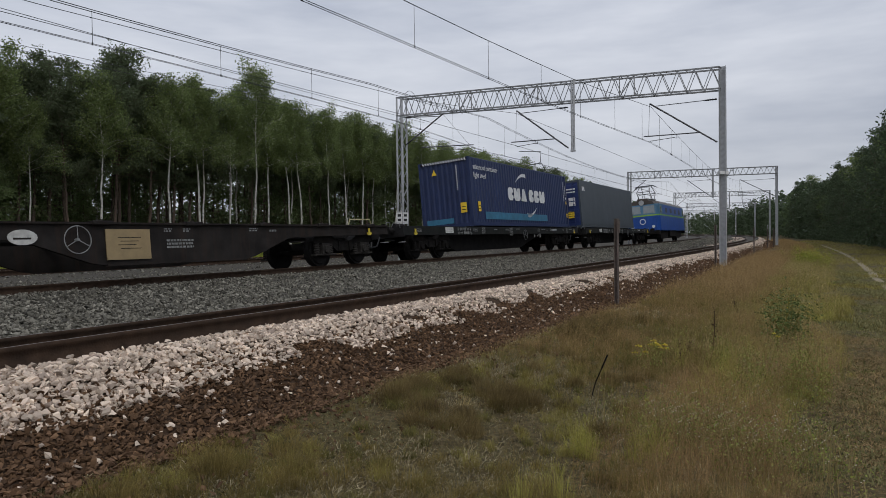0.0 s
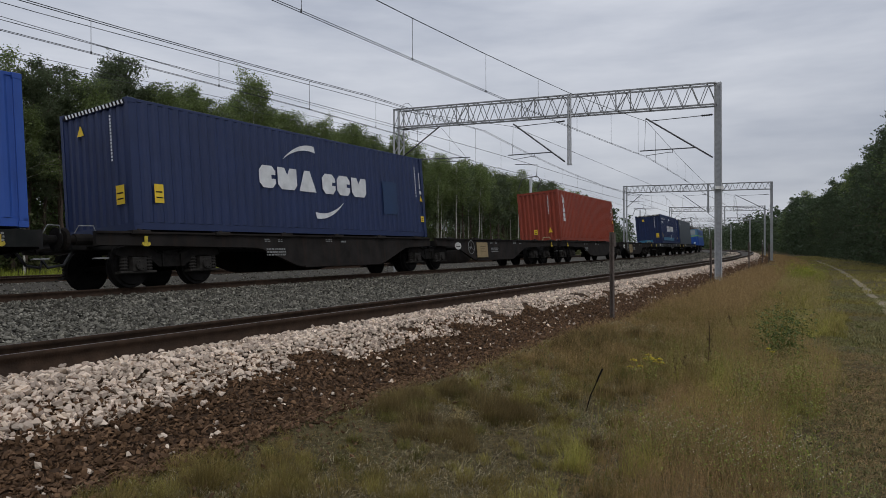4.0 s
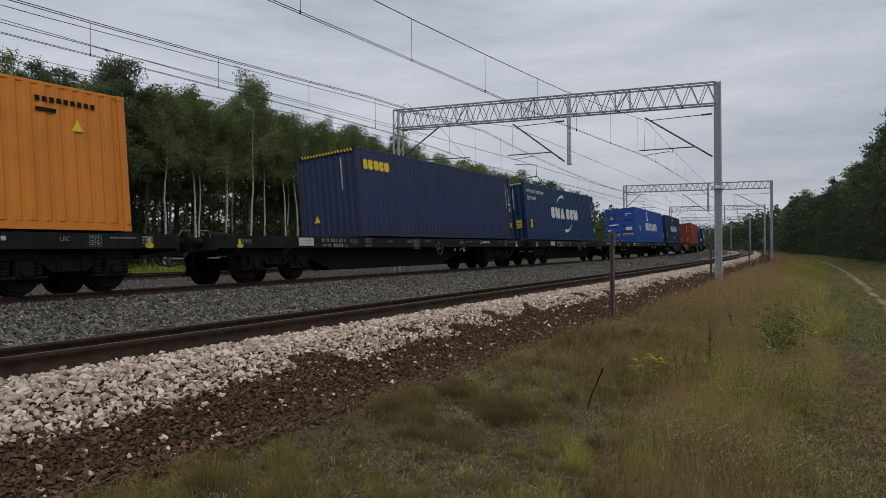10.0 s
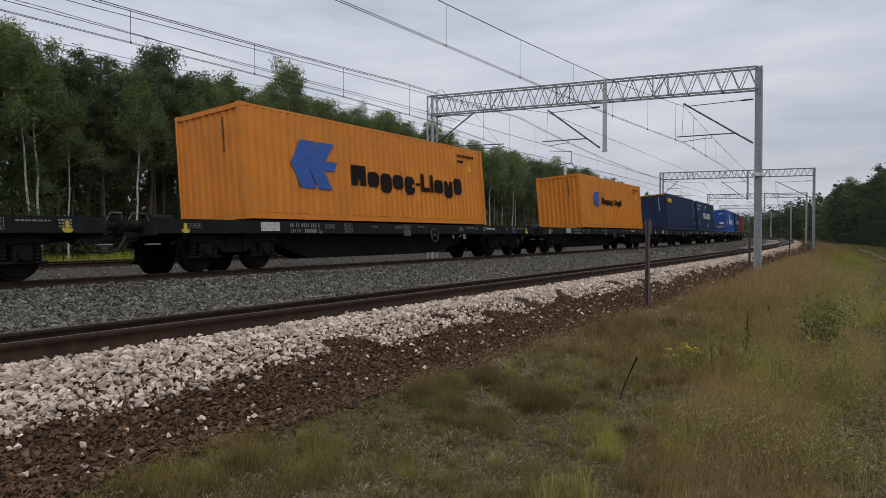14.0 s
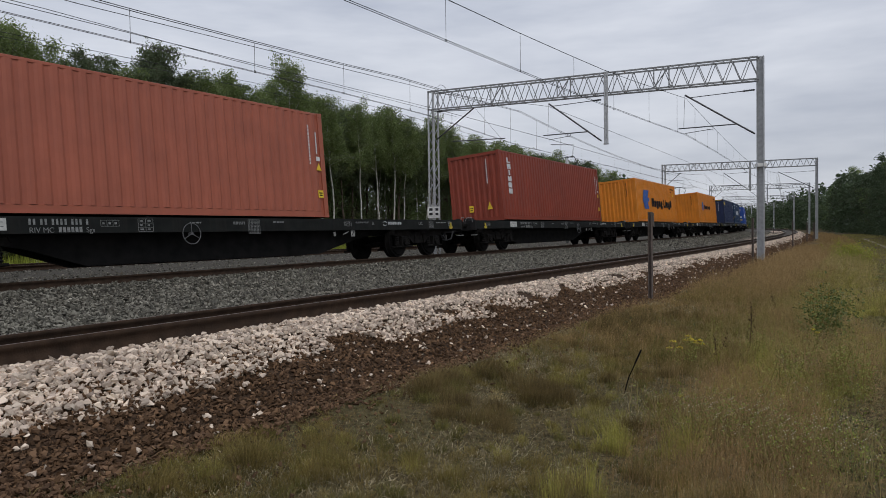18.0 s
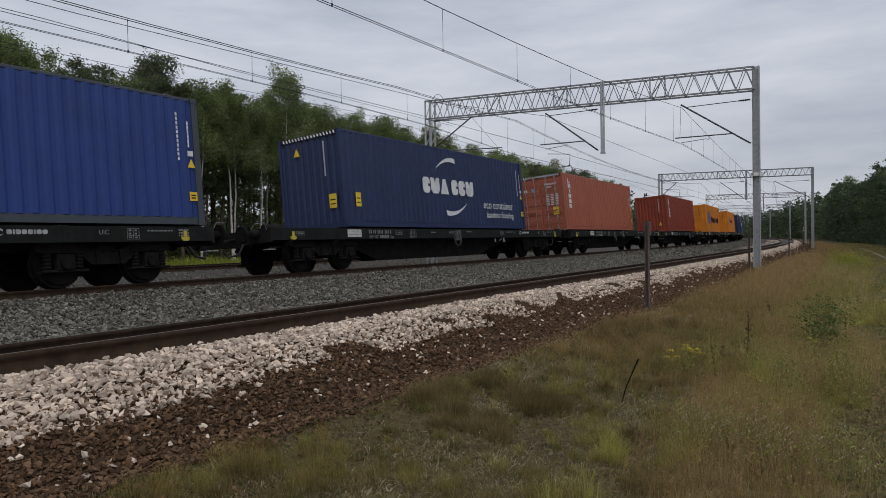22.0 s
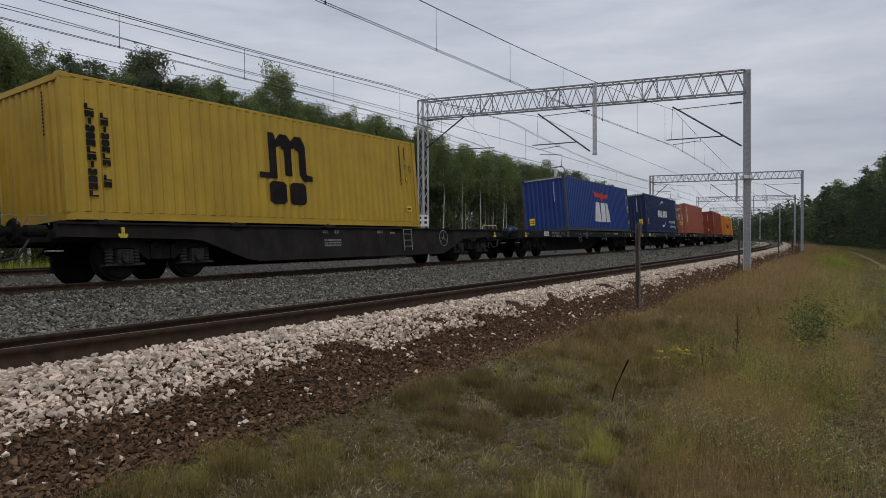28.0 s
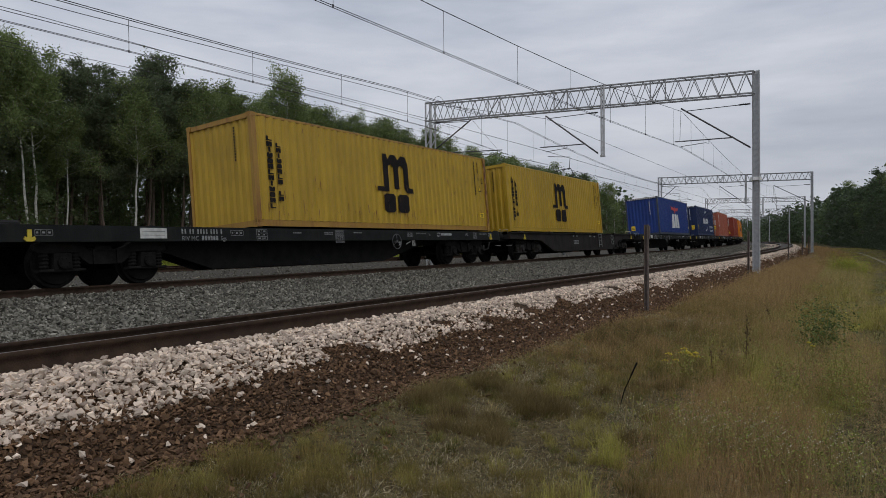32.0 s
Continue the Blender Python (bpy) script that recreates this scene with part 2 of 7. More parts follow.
def mesh_np(name, verts, faces, mat, mat_index=None, flat=False):
    """A mesh from arrays: verts (n, 3), faces (m, 3) or (m, 4)."""
    me = bpy.data.meshes.new(name)
    k = faces.shape[1]
    me.vertices.add(len(verts))
    me.vertices.foreach_set("co", np.asarray(verts, np.float32).ravel())
    me.loops.add(faces.size)
    me.loops.foreach_set("vertex_index", faces.astype(np.int32).ravel())
    me.polygons.add(len(faces))
    me.polygons.foreach_set("loop_start", np.arange(0, faces.size, k, dtype=np.int32))
    for m in mat if isinstance(mat, (list, tuple)) else [mat]:
        me.materials.append(m)
    if mat_index is not None:
        me.polygons.foreach_set("material_index", np.asarray(mat_index, np.int32))
    me.polygons.foreach_set("use_smooth", np.full(len(faces), not flat))
    me.update(calc_edges=True)
    me.validate()
    return me


def part(name, geo, mat, parent, label="", smooth=False, at=None):
    """One mesh object under a thing or under a part."""
    me = geo.mesh(name, smooth) if isinstance(geo, Geo) else geo
    if mat and not me.materials:
        me.materials.append(mat)
    ob = new(name, me)
    ob.parent = parent
    if at is not None:
        ob.matrix_basis = at
    return tagged(ob, label)


def thing(name, label, category, group="", at=None, kind=""):
    ob = tagged(new(name), label, category, group, kind)
    if at is not None:
        ob.matrix_basis = at
    return ob


# ---- colours of the place ----
SOIL = material("soil", (0.10, 0.078, 0.040), 0.95, vary=0.6, scale=22, bump=0.8, bump_scale=40, dirt=(0.10, 0.10, 0.04), dirt_amount=0.8, dirt_scale=0.7, spec=0.1)
# beds darker than their stones: shade of the gaps is in the colour
GREY_BED = material("ballast_grey_shaded", (0.075, 0.068, 0.056), 0.9, vary=0.5, scale=14, bump=0.9, bump_scale=22, spec=0.2)
BROWN_BED = material("ballast_rust_shaded", (0.062, 0.04, 0.026), 0.95, vary=0.5, scale=14, bump=0.9, bump_scale=22, spec=0.1)
STONE_WHITE = material("stone_pale", (0.715, 0.595, 0.475), 0.9, vary=0.18, scale=9, bump=0.35, bump_scale=30, per_island=0.42, island_color=(0.50, 0.40, 0.325), spec=0.15)
STONE_BROWN = material("stone_rust", (0.168, 0.1, 0.057), 0.95, vary=0.3, scale=9, bump=0.4, bump_scale=30, per_island=0.45, island_color=(0.105, 0.066, 0.043), spec=0.03)
STONE_GREY = material("stone_grey", (0.235, 0.222, 0.182), 0.9, vary=0.3, scale=9, per_island=0.6, island_color=(0.10, 0.094, 0.077), spec=0.2)
RUST = material("rail_rust", (0.047, 0.029, 0.0185), 0.85, vary=0.35, scale=9, bump=0.3, bump_scale=60, dirt=(0.03, 0.022, 0.018), dirt_amount=0.6, spec=0.2)
RAIL_TOP = material("rail_running_face", (0.15, 0.13, 0.115), 0.45, 0.5, vary=0.2, scale=20)
CONCRETE = material("concrete", (0.26, 0.25, 0.23), 0.9, vary=0.25, scale=5, bump=0.3, dirt=(0.12, 0.10, 0.08), dirt_amount=0.5)
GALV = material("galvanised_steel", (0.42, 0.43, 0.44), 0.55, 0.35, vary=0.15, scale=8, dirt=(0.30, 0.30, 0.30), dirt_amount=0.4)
# beam steel darker than the posts: the backlight is painted into its colour
GALV_BACKLIT = material("backlit_lattice_steel", (0.26, 0.265, 0.27), 0.6, 0.3, vary=0.2, scale=8, dirt=(0.16, 0.155, 0.15), dirt_amount=0.5)
GALV_DARK = material("weathered_steel", (0.10, 0.10, 0.105), 0.6, 0.3, vary=0.3, scale=12)
WIRE = material("copper_wire_dark", (0.055, 0.057, 0.06), 0.6, 0.4, vary=0.2)
STAKE = material("stake_rust", (0.11, 0.085, 0.072), 0.85, vary=0.35, scale=14, bump=0.3, dirt=(0.05, 0.035, 0.03))
WHITE_PAINT = material("white_paint", (0.75, 0.75, 0.73), 0.6, vary=0.12, scale=10, dirt=(0.4, 0.38, 0.35), dirt_amount=0.4)
BLACK_PAINT = material("black_paint", (0.02, 0.02, 0.021), 0.55, vary=0.2)


# ---- ground ----
GROUND = ((-900, 0.0), (-60, 0.0), (-12, -0.03), (-7.2, -0.04), (-6.4, -0.06), (-5.6, -0.02), (-4.0, 0.02), (-2.6, 0.10), (-1.8, 0.17), (-1.0, 0.20),
          (0, 0.17), (14, 0.17), (20.5, 0.28), (22, 0.30), (28, 0.32), (60, 0.3), (900, 0.3))
BED = ((-1.7, 0.10), (-1.3, 0.235), (-0.85, 0.455), (-0.52, 0.605), (-0.2, 0.635), (0.1, 0.625), (0.75, 0.55), (1.5, 0.47), (2.2, 0.43), (4.0, 0.46),
       (6.4, 0.52), (7.1, 0.60), (7.75, 0.60), (8.05, 0.565), (9.5, 0.43), (10.3, 0.39), (14.5, 0.42), (16.2, 0.50), (20.0, 0.50), (20.9, 0.42), (21.8, 0.2))


def level(table, off):
    return float(np.interp(off, [a for a, _ in table], [b for _, b in table]))


def bumps(s, off):
    return 0.035 * noise.noise((s * 0.7, off * 0.7, 3.1)) + 0.02 * noise.noise((s * 2.3, off * 2.3, 8.0))


def ground_height(s, off):
    z = level(GROUND, off)
    if -60 < off < -1.0 or 22 < off < 70:
        z += bumps(s, off) * min(1.0, (abs(off) - 0.9))
    return z


def build_ground():
    fine = list(np.arange(-13, -1.0, 0.35))
    offs = [-900, -500, -250, -120, -70, -45, -30, -20, -16] + fine + [-1.0, 0, 14, 18, 20.5, 22, 24, 27, 31, 36, 45, 60, 100, 200, 400, 800]
    ss = [-900, -500, -250, -120, -60, -30, -15, -8] + list(np.arange(-4, 32, 0.4)) + list(np.arange(32, 90, 1.5)) + list(range(90, 240, 8)) + [260, 320, 420, 560, 800, 1200]
    v = []
    for s in ss:
        for o in offs:
            x, y = on_line_np(s, o)
            v.append((x, y, ground_height(s, o)))
    n = len(offs)
    f = np.array([(i * n + j, i * n + j + 1, (i + 1) * n + j + 1, (i + 1) * n + j) for i in range(len(ss) - 1) for j in range(n - 1)])
    f = f[:, ::-1]
    tagged(new("ground", mesh_np("ground", np.array(v), f, SOIL)), "dry grassy earth beside the railway line", "ground", kind="structure")


def build_bed():
    ss = list(np.arange(-30, 60, 1.0)) + list(np.arange(60, 420, 4.0))
    n = len(BED)
    v = [(*on_line_np(s, o), z) for s in ss for o, z in BED]
    f, mi = [], []
    for i in range(len(ss) - 1):
        for j in range(n - 1):
            f.append((i * n + j, (i + 1) * n + j, (i + 1) * n + j + 1, i * n + j + 1))
            mi.append(0 if BED[j + 1][0] < 0.05 else 1)
    return tagged(new("ballast_bed", mesh_np("ballast_bed", np.array(v), np.array(f), [BROWN_BED, GREY_BED], mi)),
           "broad bed of grey and rust-brown ballast under the tracks", "ballast", kind="structure")


def stone_shapes(seed, kinds=28, corners=11):
    """Broken stones: hulls of a few random corners, flat-faced and sharp-edged, all with the same number of faces."""
    rng = random.Random(seed)
    out = []
    while len(out) < kinds:
        bm = bmesh.new()
        for _ in range(corners):
            d = Vector((rng.gauss(0, 1), rng.gauss(0, 1), rng.gauss(0, 1))).normalized() * rng.uniform(0.85, 1.1)
            bm.verts.new((d.x, d.y * rng.uniform(0.72, 0.92), d.z * 0.55))
        bmesh.ops.convex_hull(bm, input=bm.verts[:])
        bm.verts.index_update()
        if len(bm.verts) == corners and len(bm.faces) == 2 * corners - 4:
            out.append((np.array([v.co[:] for v in bm.verts]), np.array([[v.index for v in f.verts] for f in bm.faces])))
        bm.free()
    return np.array([a for a, _ in out]), np.array([b for _, b in out])


def stones(name, label, mat, rng, count, s_range, off_pdf, size, lift, near_bias=1.0, corners=10, tip=0.35):
    """Loose broken stones scattered over the bed as one heap."""
    s = s_range[0] + (s_range[1] - s_range[0]) * rng.random(count) ** near_bias
    off = off_pdf(rng, s)
    z = np.interp(off, [a for a, _ in BED], [b for _, b in BED])
    gz = np.interp(off, [a for a, _ in GROUND], [b for _, b in GROUND])
    z = np.maximum(z, gz + 0.02)
    x, y = on_line_np(s, off)
    bank, tris = stone_shapes(corners * 7 + 1, 28, corners)
    kind = rng.integers(0, len(bank), count)
    r = size * (0.6 + 0.9 * rng.random(count) ** 2.2)
    shape = bank[kind] * r[:, None, None] * np.stack([0.85 + 0.4 * rng.random(count), 0.8 + 0.35 * rng.random(count), 0.75 + 0.45 * rng.random(count)], -1)[:, None]
    q = rng.standard_normal((count, 4)) * (1.0, tip, tip, 1.0)
    q /= np.linalg.norm(q, axis=1, keepdims=True)
    w, a, b, c = q.T
    rot = np.stack([np.stack([1 - 2 * (b * b + c * c), 2 * (a * b - c * w), 2 * (a * c + b * w)], -1),
                    np.stack([2 * (a * b + c * w), 1 - 2 * (a * a + c * c), 2 * (b * c - a * w)], -1),
                    np.stack([2 * (a * c - b * w), 2 * (b * c + a * w), 1 - 2 * (a * a + b * b)], -1)], 1)
    shape = np.einsum("nij,nkj->nki", rot, shape)
    p = shape + np.stack([x, y, z + lift * r + 0.6 * r * rng.random(count)], -1)[:, None]
    faces = (tris[kind] + corners * np.arange(count)[:, None, None]).reshape(-1, 3)
    return tagged(new(name, mesh_np(name, p.reshape(-1, 3), faces, mat, flat=True)), label, "stones", kind="stuff")


def build_stones():
    rng = np.random.default_rng(11)

    def wavy(s, seed):
        return np.array([noise.noise((float(q) * 0.55, seed, 0.0)) + 0.5 * noise.noise((float(q) * 1.9, seed, 4.0)) for q in s])

    def white(rng, s):
        low = np.interp(s, (5.0, 10.0), (-0.95, -0.84)) + np.interp(s, (5.0, 10.0), (0.17, 0.24)) * wavy(s, 1.0)
        u = rng.random(len(s))
        off = -0.09 + (low + 0.09) * u
        # old stones show through in patches towards the lower edge
        bare = np.array([noise.noise((float(a) * 1.3, float(b) * 3.0, 5.0)) for a, b in zip(s, off)]) > 0.62 - 0.6 * u ** 1.5
        off = np.where(bare & (s > 5), -0.09 - 0.4 * rng.random(len(s)), off)
        stray = rng.random(len(s)) < 0.022
        return np.where(stray, low - 0.55 * rng.random(len(s)) ** 1.5, off)

    def brown(rng, s):
        off = -0.66 - 1.05 * rng.random(len(s)) ** 1.2 + 0.12 * wavy(s, 7.0)
        return np.where(rng.random(len(s)) < 0.09, off - 1.1 * rng.random(len(s)) ** 1.6, off)

    def grey(rng, s):
        return 2.0 + 5.85 * rng.random(len(s))

    def between(rng, s):
        return np.where(rng.random(len(s)) < 0.4, 8.1 + 1.36 * rng.random(len(s)), 9.55 + 3.0 * rng.random(len(s)))

    def far(rng, s):
        u = rng.random(len(s))
        return np.where(u < 0.3, 8.12 + 1.3 * rng.random(len(s)), np.where(u < 0.75, 9.7 + 5.2 * rng.random(len(s)), 15 + 5.5 * rng.random(len(s))))

    stones("pale_ballast", "fresh pale crushed stone heaped along the rail", STONE_WHITE, rng, 40000, (0.3, 60), white, 0.0295, 0.5, 1.9, 9, 0.24)
    stones("rusty_ballast", "old rust-brown crushed stone at the foot of the bank", STONE_BROWN, rng, 56000, (0.3, 40), brown, 0.0235, 0.3, 1.7, 7)
    stones("farther_pale_ballast", "pale crushed stone farther along the rail", STONE_WHITE, rng, 6000, (55, 150), white, 0.055, 0.3, 1.3, 7)
    stones("farther_rusty_ballast", "rust-brown crushed stone farther along the bank", STONE_BROWN, rng, 7000, (36, 120), brown, 0.045, 0.2, 1.4, 7)
    stones("inner_pale_ballast", "pale crushed stone between the tracks farther along", STONE_WHITE, rng, 5000, (60, 160), lambda rng, s: 1.75 + 1.6 * rng.random(len(s)), 0.055, 0.3, 1.2, 7)
    stones("passed_pale_ballast", "pale crushed stone along the rail", STONE_WHITE, rng, 13000, (0.4, -12), white, 0.0295, 0.5, 1.6, 8)
    stones("passed_rusty_ballast", "rust-brown crushed stone along the bank", STONE_BROWN, rng, 15000, (0.4, -12), brown, 0.0235, 0.3, 1.6, 7)
    stones("grey_ballast", "grey crushed stone between the two tracks", STONE_GREY, rng, 62000, (3, 42), grey, 0.035, 0.25, 1.5, 7)
    stones("farther_grey_ballast", "grey crushed stone between the tracks farther along", STONE_GREY, rng, 12000, (40, 130), grey, 0.07, 0.15, 1.5, 6)
    stones("far_ballast", "grey crushed stone beyond the train", STONE_GREY, rng, 13000, (5, 50), far, 0.045, 0.15, 1.4, 6)
    stones("track_ballast", "grey crushed stone in and behind the middle track", STONE_GREY, rng, 24000, (4, 27), between, 0.038, 0.2, 1.2, 6)


# ---- tracks ----
def rail_profile():
    """Head, web and foot of a rail in (across, up), top at 0."""
    return [(-0.036, -0.006), (-0.030, 0.0), (0.030, 0.0), (0.036, -0.006), (0.036, -0.038), (0.010, -0.052), (0.009, -0.140), (0.072, -0.160),
            (0.072, -0.172), (-0.072, -0.172), (-0.072, -0.160), (-0.009, -0.140), (-0.010, -0.052), (-0.036, -0.038)]


def build_rail(track, off, top, tilt):
    prof = rail_profile()
    c, sn = math.cos(tilt), math.sin(tilt)
    ss = list(np.arange(-30, 40, 2.0)) + list(np.arange(40, 420, 4.0))
    v, f, mi = [], [], []
    n = len(prof)
    for s in ss:
        for a, b in prof:
            x, y = on_line_np(s, off + a * c + b * sn)
            v.append((x, y, top - a * sn + b * c))
    for i in range(len(ss) - 1):
        for j in range(n):
            k = (j + 1) % n
            f.append((i * n + j, i * n + k, (i + 1) * n + k, (i + 1) * n + j))
            mi.append(1 if j in (1,) else 0)
    ob = new("rail", mesh_np("rail", np.array(v), np.array(f), [RUST, RAIL_TOP], mi))
    ob.parent = track


def sleeper_mesh():
    g = Geo()
    g.sweep([(-1.25, [(-0.14, -0.21), (0.14, -0.21), (0.11, -0.0), (-0.11, 0.0)]), (-0.45, [(-0.14, -0.21), (0.14, -0.21), (0.11, -0.005), (-0.11, -0.005)]),
             (0.0, [(-0.12, -0.21), (0.12, -0.21), (0.09, -0.04), (-0.09, -0.04)]), (0.45, [(-0.14, -0.21), (0.14, -0.21), (0.11, -0.005), (-0.11, -0.005)]),
             (1.25, [(-0.14, -0.21), (0.14, -0.21), (0.11, 0.0), (-0.11, 0.0)])])
    for x in (-0.75, 0.75):
        for d in (-0.1, 0.1):
            g.box(x + d - 0.04, x + d + 0.04, -0.06, 0.06, 0.0, 0.03)
    me = g.mesh("sleeper")
    me.materials.append(CONCRETE)
    return me


def build_tracks():
    me = sleeper_mesh()
    for name, off, top, tilt, label in (("track_near", 0.0, RAIL_A, CANT, "rusty single track on concrete sleepers, near"),
                                        ("track_middle", OFF_B, RAIL_B, CANT, "canted track on concrete sleepers carrying the train"),
                                        ("track_far", 17.2, 0.70, 0.0, "third track on concrete sleepers beyond the train")):
        t = thing(name, label, "railway track", kind="structure")
        build_rail(t, off, top, tilt)
        build_rail(t, off + GAUGE_W * math.cos(tilt), top - GAUGE_W * math.sin(tilt), tilt)
        for k in range(150):
            s = -2 + k * 0.65
            p = on_line(s, off + GAUGE_W / 2 * math.cos(tilt), top - GAUGE_W / 2 * math.sin(tilt))
            o = new("sleeper", me)
            o.parent = t
            o.matrix_basis = pose(p.x, p.y, p.z, -math.degrees(tilt), 0, heading(s)) @ pose(0, 0, -0.25 if off == 0.0 else -0.20, 0, 0, 90)


build_ground()
BED_SHEET = build_bed()
build_stones()
build_tracks()

# ---- overhead line ----
POST_OFF_R, POST_OFF_L, TOP_Z, TRUSS = -1.37, 12.88, 8.26, 0.86


def h_post(g, s, off, z0, z1, w, d):
    """An I-section post, flanges along the line."""
    p, a = on_line(s, off), radians(heading(s))
    ux, uy = Vector((math.cos(a), math.sin(a), 0)), Vector((-math.sin(a), math.cos(a), 0))
    e, f = d / 2, 0.006
    out = [(-w / 2, -e), (w / 2, -e), (w / 2, 0.016 - e), (f, 0.016 - e), (f, e - 0.016), (w / 2, e - 0.016), (w / 2, e), (-w / 2, e), (-w / 2, e - 0.016), (-f, e - 0.016), (-f, 0.016 - e), (-w / 2, 0.016 - e)]
    n = len(out)
    v = [p + ux * i + uy * j + Vector((0, 0, z)) for z in (z0, z1) for i, j in out]
    g.add(v, [(k, (k + 1) % n, n + (k + 1) % n, n + k) for k in range(n)] + [tuple(range(n - 1, -1, -1)), tuple(range(n, 2 * n))])
    return g


def insulator(g, p0, p1):
    """A rod with ribs, turned as one piece."""
    p0, p1 = Vector(p0), Vector(p1)
    d = (p1 - p0).normalized()
    u = d.orthogonal().normalized()
    w = d.cross(u)
    prof = [(0.0, 0.004), (0.0, 0.028)]
    for k in range(6):
        c = 0.12 + 0.15 * k
        prof += [(c - 0.035, 0.028), (c - 0.02, 0.048), (c + 0.02, 0.038), (c + 0.035, 0.028)]
    prof += [(1.0, 0.028), (1.0, 0.004)]
    v, n = [], 8
    for t, r in prof:
        c = p0.lerp(p1, t)
        v += [c + (u * math.cos(2 * math.pi * k / n) + w * math.sin(2 * math.pi * k / n)) * r for k in range(n)]
    g.add(v, [(i * n + k, i * n + (k + 1) % n, (i + 1) * n + (k + 1) % n, (i + 1) * n + k) for i in range(len(prof) - 1) for k in range(n)])
    return g


def cantilever(parent, place, off_post, side, off_wire, z_wire, z_mess, tip_off=None, foot_z=None):
    """Strut, top tie, registration arm and steady arm. side: 1 where the arm reaches to greater off."""
    P = place
    foot = P(off_post + side * 0.2, foot_z or z_wire - 0.2)
    tip = P(tip_off if tip_off is not None else off_wire, z_mess + 0.05)
    g = Geo()
    g.tube(foot.lerp(tip, 0.16), tip, 0.034, n=8)
    part("strut", g, GALV_DARK, parent, "dark steel cantilever tube")
    g = Geo()
    insulator(g, foot, foot.lerp(tip, 0.16))
    part("strut_insulator", g, BLACK_PAINT, parent, "ribbed dark insulator")
    hang = foot.lerp(tip, 0.93)
    tie = P(off_post + side * 0.2, z_mess + 0.02)
    g = Geo()
    insulator(g, tie, tie.lerp(hang, 0.18))
    part("tie_insulator", g, BLACK_PAINT, parent, "ribbed dark insulator")
    g = Geo()
    g.tube(tie.lerp(hang, 0.18), hang, 0.016, n=6)
    part("top_tie", g, GALV_DARK, parent)
    g = Geo()
    g.tube(P(off_post + (off_wire - off_post) * 0.30, z_wire + 0.24), P(off_wire + side * 0.25, z_wire + 0.21), 0.024, n=6)
    part("registration_arm", g, GALV_DARK, parent)
    g = Geo()
    g.tube(P(off_wire + side * 0.05, z_wire + 0.22), tip, 0.008, n=4)
    part("hanger", g, GALV_DARK, parent)
    g = Geo()
    j = off_post + (off_wire - off_post) * 0.62
    g.path([P(j, z_wire + 0.24), P(j, z_wire + 0.06), P(j + side * 0.12, z_wire + 0.10), P(off_wire, z_wire + 0.0)], 0.014, 5)
    part("steady_arm", g, GALV_DARK, parent)


def truss(g, at, o0, o1, z_top, depth, width=0.5, panels=22):
    """A four-chord lattice beam across the line."""
    P = lambda o, k, z: on_line(at(o) + k * width / 2, o, z)
    for k in (-1, 1):
        for z in (z_top, z_top - depth):
            g.bar(P(o0, k, z), P(o1, k, z), 0.062, 0.062)
        for i in range(panels):
            a, b = o0 + (o1 - o0) * i / panels, o0 + (o1 - o0) * (i + 1) / panels
            m = (a + b) / 2
            g.bar(P(a, k, z_top - depth), P(m, k, z_top), 0.018, 0.030)
            g.bar(P(m, k, z_top), P(b, k, z_top - depth), 0.018, 0.030)
    for i in range(0, panels + 1, 2):
        a = o0 + (o1 - o0) * i / panels
        for z in (z_top, z_top - depth):
            g.bar(P(a, -1, z), P(a, 1, z), 0.025, 0.025)
    return g


WIRE_A, WIRE_B = (1.35, 5.47, 7.0), (9.3, 5.6, 7.25)


